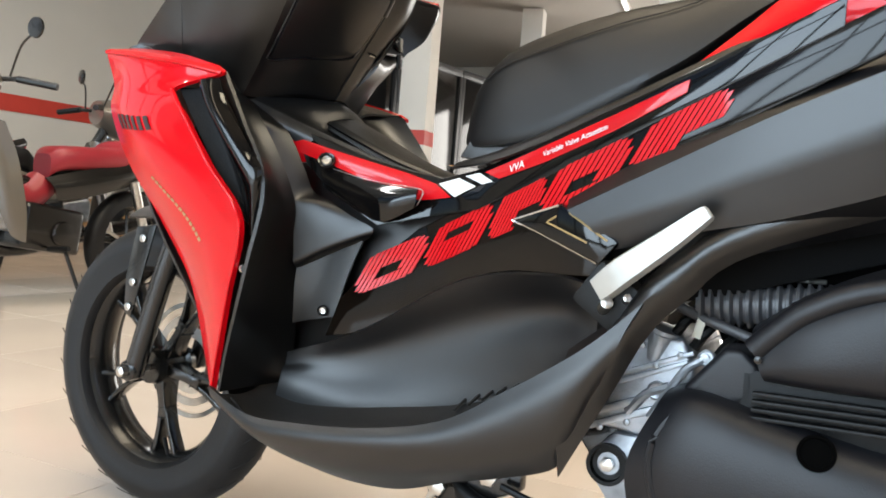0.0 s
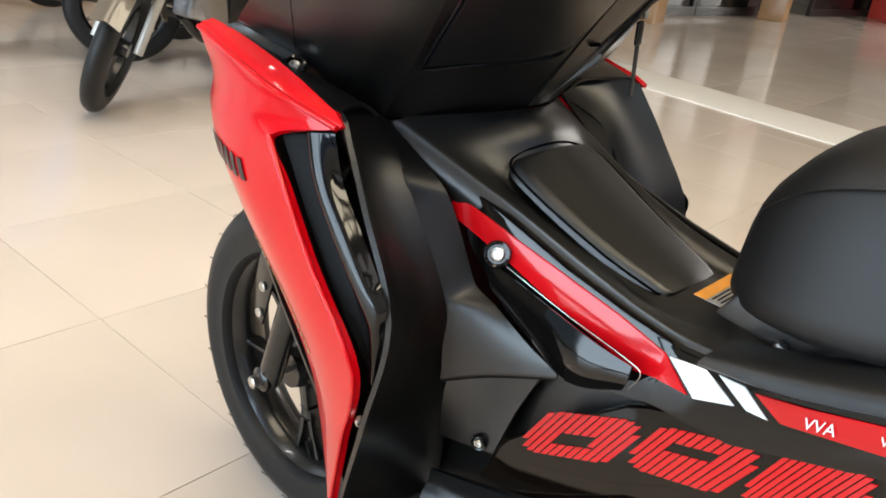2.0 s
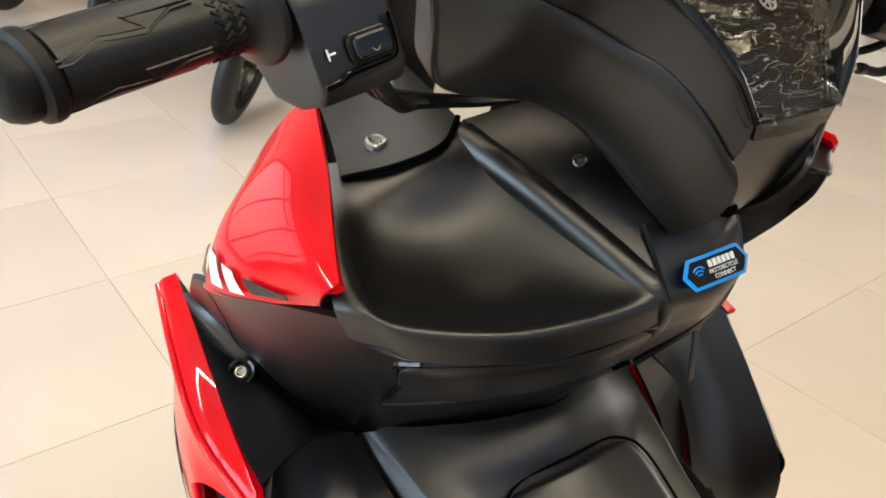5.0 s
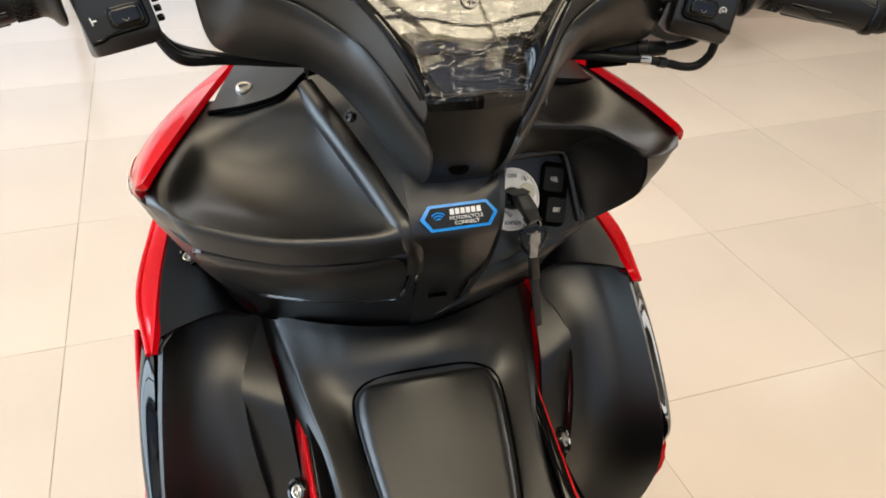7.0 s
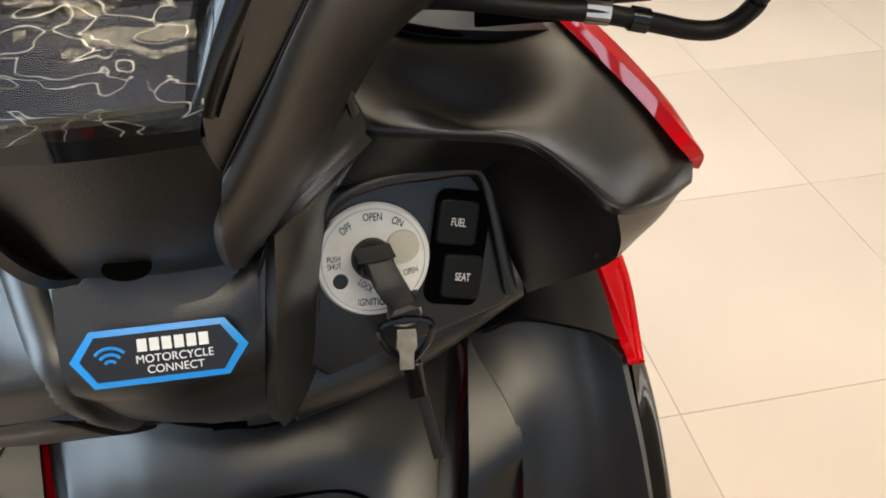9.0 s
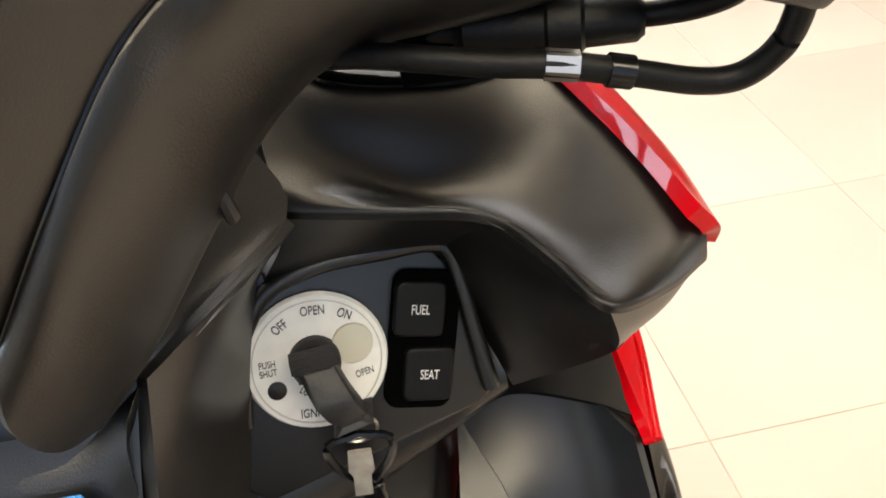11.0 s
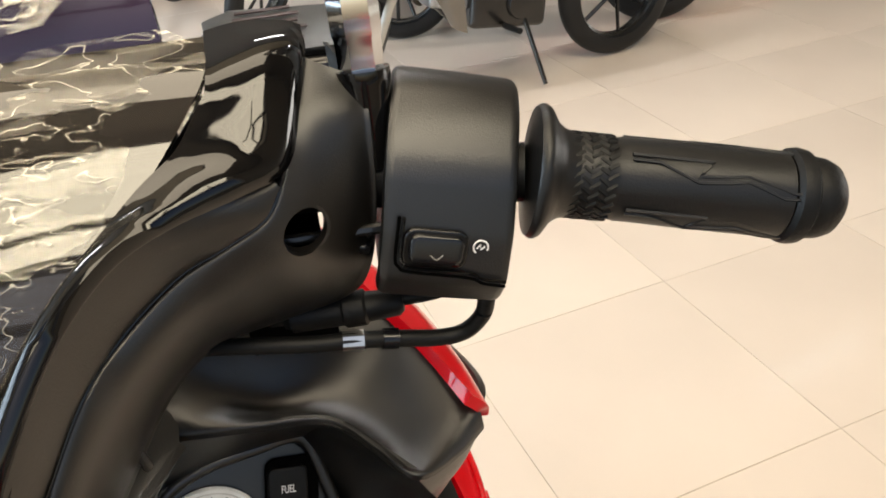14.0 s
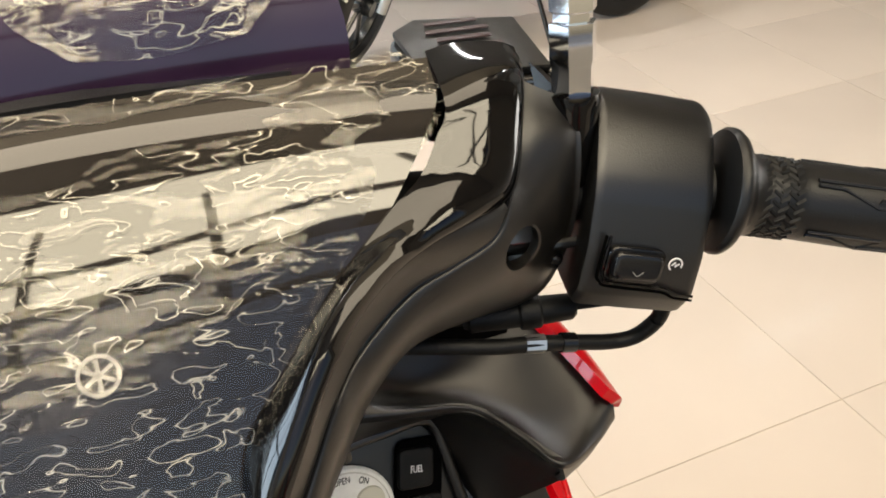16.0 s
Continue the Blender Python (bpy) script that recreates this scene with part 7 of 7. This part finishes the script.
part("cable_sleeve", lathe([(0.0040, 0.0), (0.0046, 0.002), (0.0060, 0.003), (0.0062, 0.0235), (0.0074, 0.0245), (0.0074, 0.0325), (0.0062, 0.0335), (0.0056, 0.046), (0.0040, 0.048)],
                           along((0.145, -0.4045, 1.0540), (0.0500, -0.0142, 0.0036)), 20), RUBBER, bar, "stepped rubber cable sleeve")
for dx in (0.0, 0.012, 0.020):
    part("brake_cable", over(tube([(0.09 + dx, -0.36, 1.04), (0.15 + dx, -0.39, 1.05), (0.20, -0.40 - dx, 1.06), (0.215, -0.42, 1.08)], 0.004, 5, 8)), RUBBER, scooter, "black brake cable")

# ---- parked motorcycles in the background ----
def parked_bike(at, paint, seat_mat, name_label, front_paint=None, steer=0, tail=None):
    """A small underbone motorcycle; its front wheel touches the ground at its own origin, the machine runs back along -y."""
    front_paint = front_paint or paint
    tail = tail or paint
    b = thing("motorcycle", name_label, "motorcycle", "parked motorcycles", at=at)
    pivot = Matrix.Translation((0, -0.06, 0.285)) @ Matrix.Rotation(radians(steer), 4, Vector((0, -0.46, 0.89))) @ Matrix.Translation((0, 0.06, -0.285))

    def steered(bm):
        bmesh.ops.transform(bm, matrix=pivot, verts=bm.verts[:])
        return bm

    for y, w in ((0.0, 0.040), (-1.23, 0.045)):
        hold = steered if y == 0 else (lambda q: q)
        c = (0, y, 0.285)
        m = along(c, (1, 0, 0))
        pr = [(0.205 + 0.078 * max(0, math.cos(math.pi * (k / 14) - math.pi / 2)) ** 0.6, w * math.sin(math.pi * (k / 14) - math.pi / 2)) for k in range(15)]
        wh = part("wheel", hold(lathe([(0.03, -0.05), (0.04, 0), (0.03, 0.05)], m, 20)), RIM, b)
        part("tyre", hold(lathe(pr + [(0.2, 0.02), (0.2, -0.02)], m, 48, True)), TYRE, wh, "black tyre")
        part("rim", hold(lathe([(0.21, -0.022), (0.19, -0.014), (0.19, 0.014), (0.21, 0.022)], m, 48, True)), RIM, wh)
        for k in range(6):
            a = k * math.tau / 6 + 0.3
            part("spoke", hold(tube([(0, y + 0.03 * math.cos(a), 0.285 + 0.03 * math.sin(a)), (0, y + 0.19 * math.cos(a + 0.12), 0.285 + 0.19 * math.sin(a + 0.12))], 0.009, 2, 6)), STEEL if k % 3 == 0 else RIM, wh)
    for s in (-1, 1):
        part("fork_tube", steered(tube([(s * 0.085, 0, 0.285), (s * 0.085, -0.10, 0.52)], 0.019, 2, 12)), SILVER, b, "silver fork tube")
        part("fork_stanchion", steered(tube([(s * 0.085, -0.10, 0.52), (s * 0.085, -0.22, 0.80)], 0.015, 2, 12)), RIM, b)
        part("leg_guard", sheet([[(s * 0.07, -0.23, 0.86), (s * 0.13, -0.26, 0.85), (s * 0.17, -0.32, 0.83)], [(s * 0.10, -0.25, 0.70), (s * 0.17, -0.29, 0.69), (s * 0.21, -0.36, 0.68)],
                                 [(s * 0.15, -0.30, 0.50), (s * 0.20, -0.34, 0.48), (s * 0.225, -0.40, 0.47)], [(s * 0.19, -0.36, 0.34), (s * 0.21, -0.385, 0.32), (s * 0.225, -0.41, 0.31)]], 0.006), front_paint, b,
             "painted leg guard")
        part("body_side", sheet([[(s * 0.07, -0.62, 0.60), (s * 0.11, -0.85, 0.66), (s * 0.11, -1.15, 0.72), (s * 0.05, -1.58, 0.84)],
                                 [(s * 0.11, -0.64, 0.56), (s * 0.145, -0.85, 0.60), (s * 0.14, -1.15, 0.67), (s * 0.06, -1.60, 0.81)],
                                 [(s * 0.09, -0.68, 0.50), (s * 0.12, -0.85, 0.53), (s * 0.11, -1.15, 0.61), (s * 0.05, -1.58, 0.78)]], 0.006), tail, b, "side panel under the seat")
        part("side_stripe", sheet([[(s * 0.147, -0.86, 0.605), (s * 0.145, -1.00, 0.640)], [(s * 0.145, -0.84, 0.585), (s * 0.146, -0.98, 0.612)]], 0.003, 3, 3), paint, b)
        part("case_cover", lathe([(0.02, 0.0), (0.050, 0.004), (0.060, 0.016), (0.054, 0.03), (0.02, 0.034)], along((s * 0.10, -0.70, 0.34), (s, 0, 0)), 24), RIM, b, "cast engine side cover")
        part("indicator", lathe([(0.002, -0.01), (0.028, 0.0), (0.030, 0.015), (0.002, 0.03)], along((s * 0.15, -0.20, 0.87), (s * 0.4, 1, 0.1)), 16), CHROME, b, "clear front indicator")
        part("grip", tube([(s * 0.18, -0.36, 1.02), (s * 0.33, -0.44, 1.00)], 0.016, 2, 10), GRIP, b)
        part("handlebar", tube([(s * 0.02, -0.30, 1.01), (s * 0.18, -0.36, 1.02)], 0.011, 2, 8), RIM, b)
        part("mirror_rod", tube([(s * 0.16, -0.34, 1.03), (s * 0.24, -0.32, 1.15), (s * 0.30, -0.32, 1.20)], 0.005, 3, 8), RIM, b)
        part("mirror_head", lathe([(0.001, -0.012), (0.035, -0.008), (0.045, 0.0), (0.043, 0.010), (0.001, 0.012)], along((s * 0.33, -0.32, 1.23), (0, 1, 0)), 20), RIM, b)
        part("shock", tube([(s * 0.13, -1.22, 0.33), (s * 0.13, -1.12, 0.62)], 0.024, 2, 12), STEEL, b, "steel rear shock absorber")
    part("front_mudguard", steered(sheet([[Vector((x, 0.33 * math.cos(radians(a)), 0.285 + 0.33 * math.sin(radians(a)) - abs(x) * 0.3)) for x in (-0.055, -0.03, 0.0, 0.03, 0.055)] for a in (35, 65, 95, 125, 150)],
                                 0.005)), front_paint, b, "painted front mudguard")
    part("head_cowl", loft([[Vector((w * math.cos(a), y, z + h * math.sin(a))) for a in [k * math.tau / 16 for k in range(16)]]
                            for y, z, w, h in ((-0.07, 0.90, 0.05, 0.05), (-0.12, 0.93, 0.11, 0.09), (-0.22, 0.97, 0.15, 0.11), (-0.33, 1.00, 0.13, 0.07))], 3), front_paint, b, "painted head cowl")
    part("centre_cover", tube([(0, -0.29, 0.82), (0, -0.34, 0.66), (0, -0.44, 0.53), (0, -0.56, 0.50), (0, -0.66, 0.57)], 0.062, 5, 14, r_end=0.075), paint, b, "painted centre cover")
    part("headlight", lathe([(0.001, -0.01), (0.06, -0.005), (0.075, 0.01), (0.06, 0.03)], along((0, -0.085, 0.91), (0, 1, 0.2)), 24), CHROME, b, "clear headlight")
    part("seat", loft([[Vector((w * math.copysign(abs(math.cos(a)) ** 0.5, math.cos(a)), y, z + 0.060 * math.copysign(abs(math.sin(a)) ** 0.6, math.sin(a)))) for a in [k * math.tau / 16 for k in range(16)]]
                       for y, z, w in ((-0.66, 0.66, 0.06), (-0.72, 0.70, 0.10), (-0.90, 0.715, 0.13), (-1.05, 0.725, 0.13), (-1.12, 0.765, 0.13), (-1.38, 0.800, 0.11), (-1.47, 0.80, 0.05))], 3), seat_mat, b, "padded vinyl seat")
    part("engine", bevelled(box((0.22, 0.34, 0.22), pose(0, -0.66, 0.36, 8), 0.03, 3), 0.004), RIM, b, "dark engine block")
    part("cylinder", box((0.13, 0.20, 0.13), pose(0, -0.44, 0.42, 12), 0.02, 3), ALLOY, b)
    part("exhaust", tube([(0.12, -0.42, 0.36), (0.15, -0.60, 0.24), (0.17, -1.00, 0.30), (0.17, -1.50, 0.38)], 0.028, 4, 12, r_end=0.045), RIM, b)
    part("frame_tube", tube([(0, -0.28, 0.90), (0, -0.45, 0.62), (0, -0.80, 0.56), (0, -1.20, 0.62)], 0.03, 4, 12), RIM, b)
    part("swing_arm", tube([(0.09, -0.80, 0.34), (0.09, -1.24, 0.285)], 0.018, 2, 8), RIM, b)
    part("stand_leg", tube([(-0.10, -0.72, 0.28), (-0.20, -0.76, 0.02)], 0.010, 2, 8), RIM, b)
    part("foot_peg", tube([(-0.12, -0.62, 0.27), (-0.25, -0.62, 0.28)], 0.012, 1, 8), RUBBER, b)
    part("tail_light", box((0.12, 0.05, 0.05), pose(0, -1.58, 0.80), 0.012, 3), REDSEAT, b)
    return b


parked_bike(pose(0.73, 2.33, 0, 0, 0, 95), REDSEAT, REDSEAT, "grey and dark red underbone motorcycle parked on its stand", GREYPAINT, 48, RIM)
parked_bike(pose(0.55, 3.50, 0, 0, 0, 97), BLUEPLASTIC, SEAT, "blue and grey underbone motorcycle parked on its stand", BLUEPLASTIC, 45, RIM)
parked_bike(pose(2.35, 2.75, 0, 0, 0, 250), GREYPAINT, SEAT, "silver grey motorcycle parked on its stand", GREYPAINT)
parked_bike(pose(0.25, 4.65, 0, 0, 0, 97), REDSEAT, SEAT, "red underbone motorcycle parked on its stand", REDSEAT, 45)

# ---- floor tiles, the joints between them left open ----
tile_mesh = finish(box((TILE_W - 0.0024, TILE_W - 0.0024, 0.008), None, 0.0006, 1), TILE, "tile")
near, rest = [], []
for i in range(-9, 24):
    for j in range(-11, 14):
        p = (grid_at(i, j) + grid_at(i + 1, j + 1)) / 2
        if -4.8 < p.x < 13.6 and -5.8 < p.y < 9.0:
            (near if -2.3 < p.x < 6.0 and -2.2 < p.y < 5.0 else rest).append(p)
for p in near[:300]:
    o = new("tile", tile_mesh)
    o.parent = floor
    o.matrix_world = Matrix.Translation((p.x, p.y, -0.004)) @ Matrix.Rotation(TURN, 4, "Z")
bm = bmesh.new()
for p in rest + near[300:]:
    bmesh.ops.create_cube(bm, size=1, matrix=Matrix.Translation((p.x, p.y, -0.004)) @ Matrix.Rotation(TURN, 4, "Z") @ Matrix.Diagonal((TILE_W - 0.0024, TILE_W - 0.0024, 0.008, 1)))
tagged(part("far_tiles", bm, TILE, floor), kind="stuff")
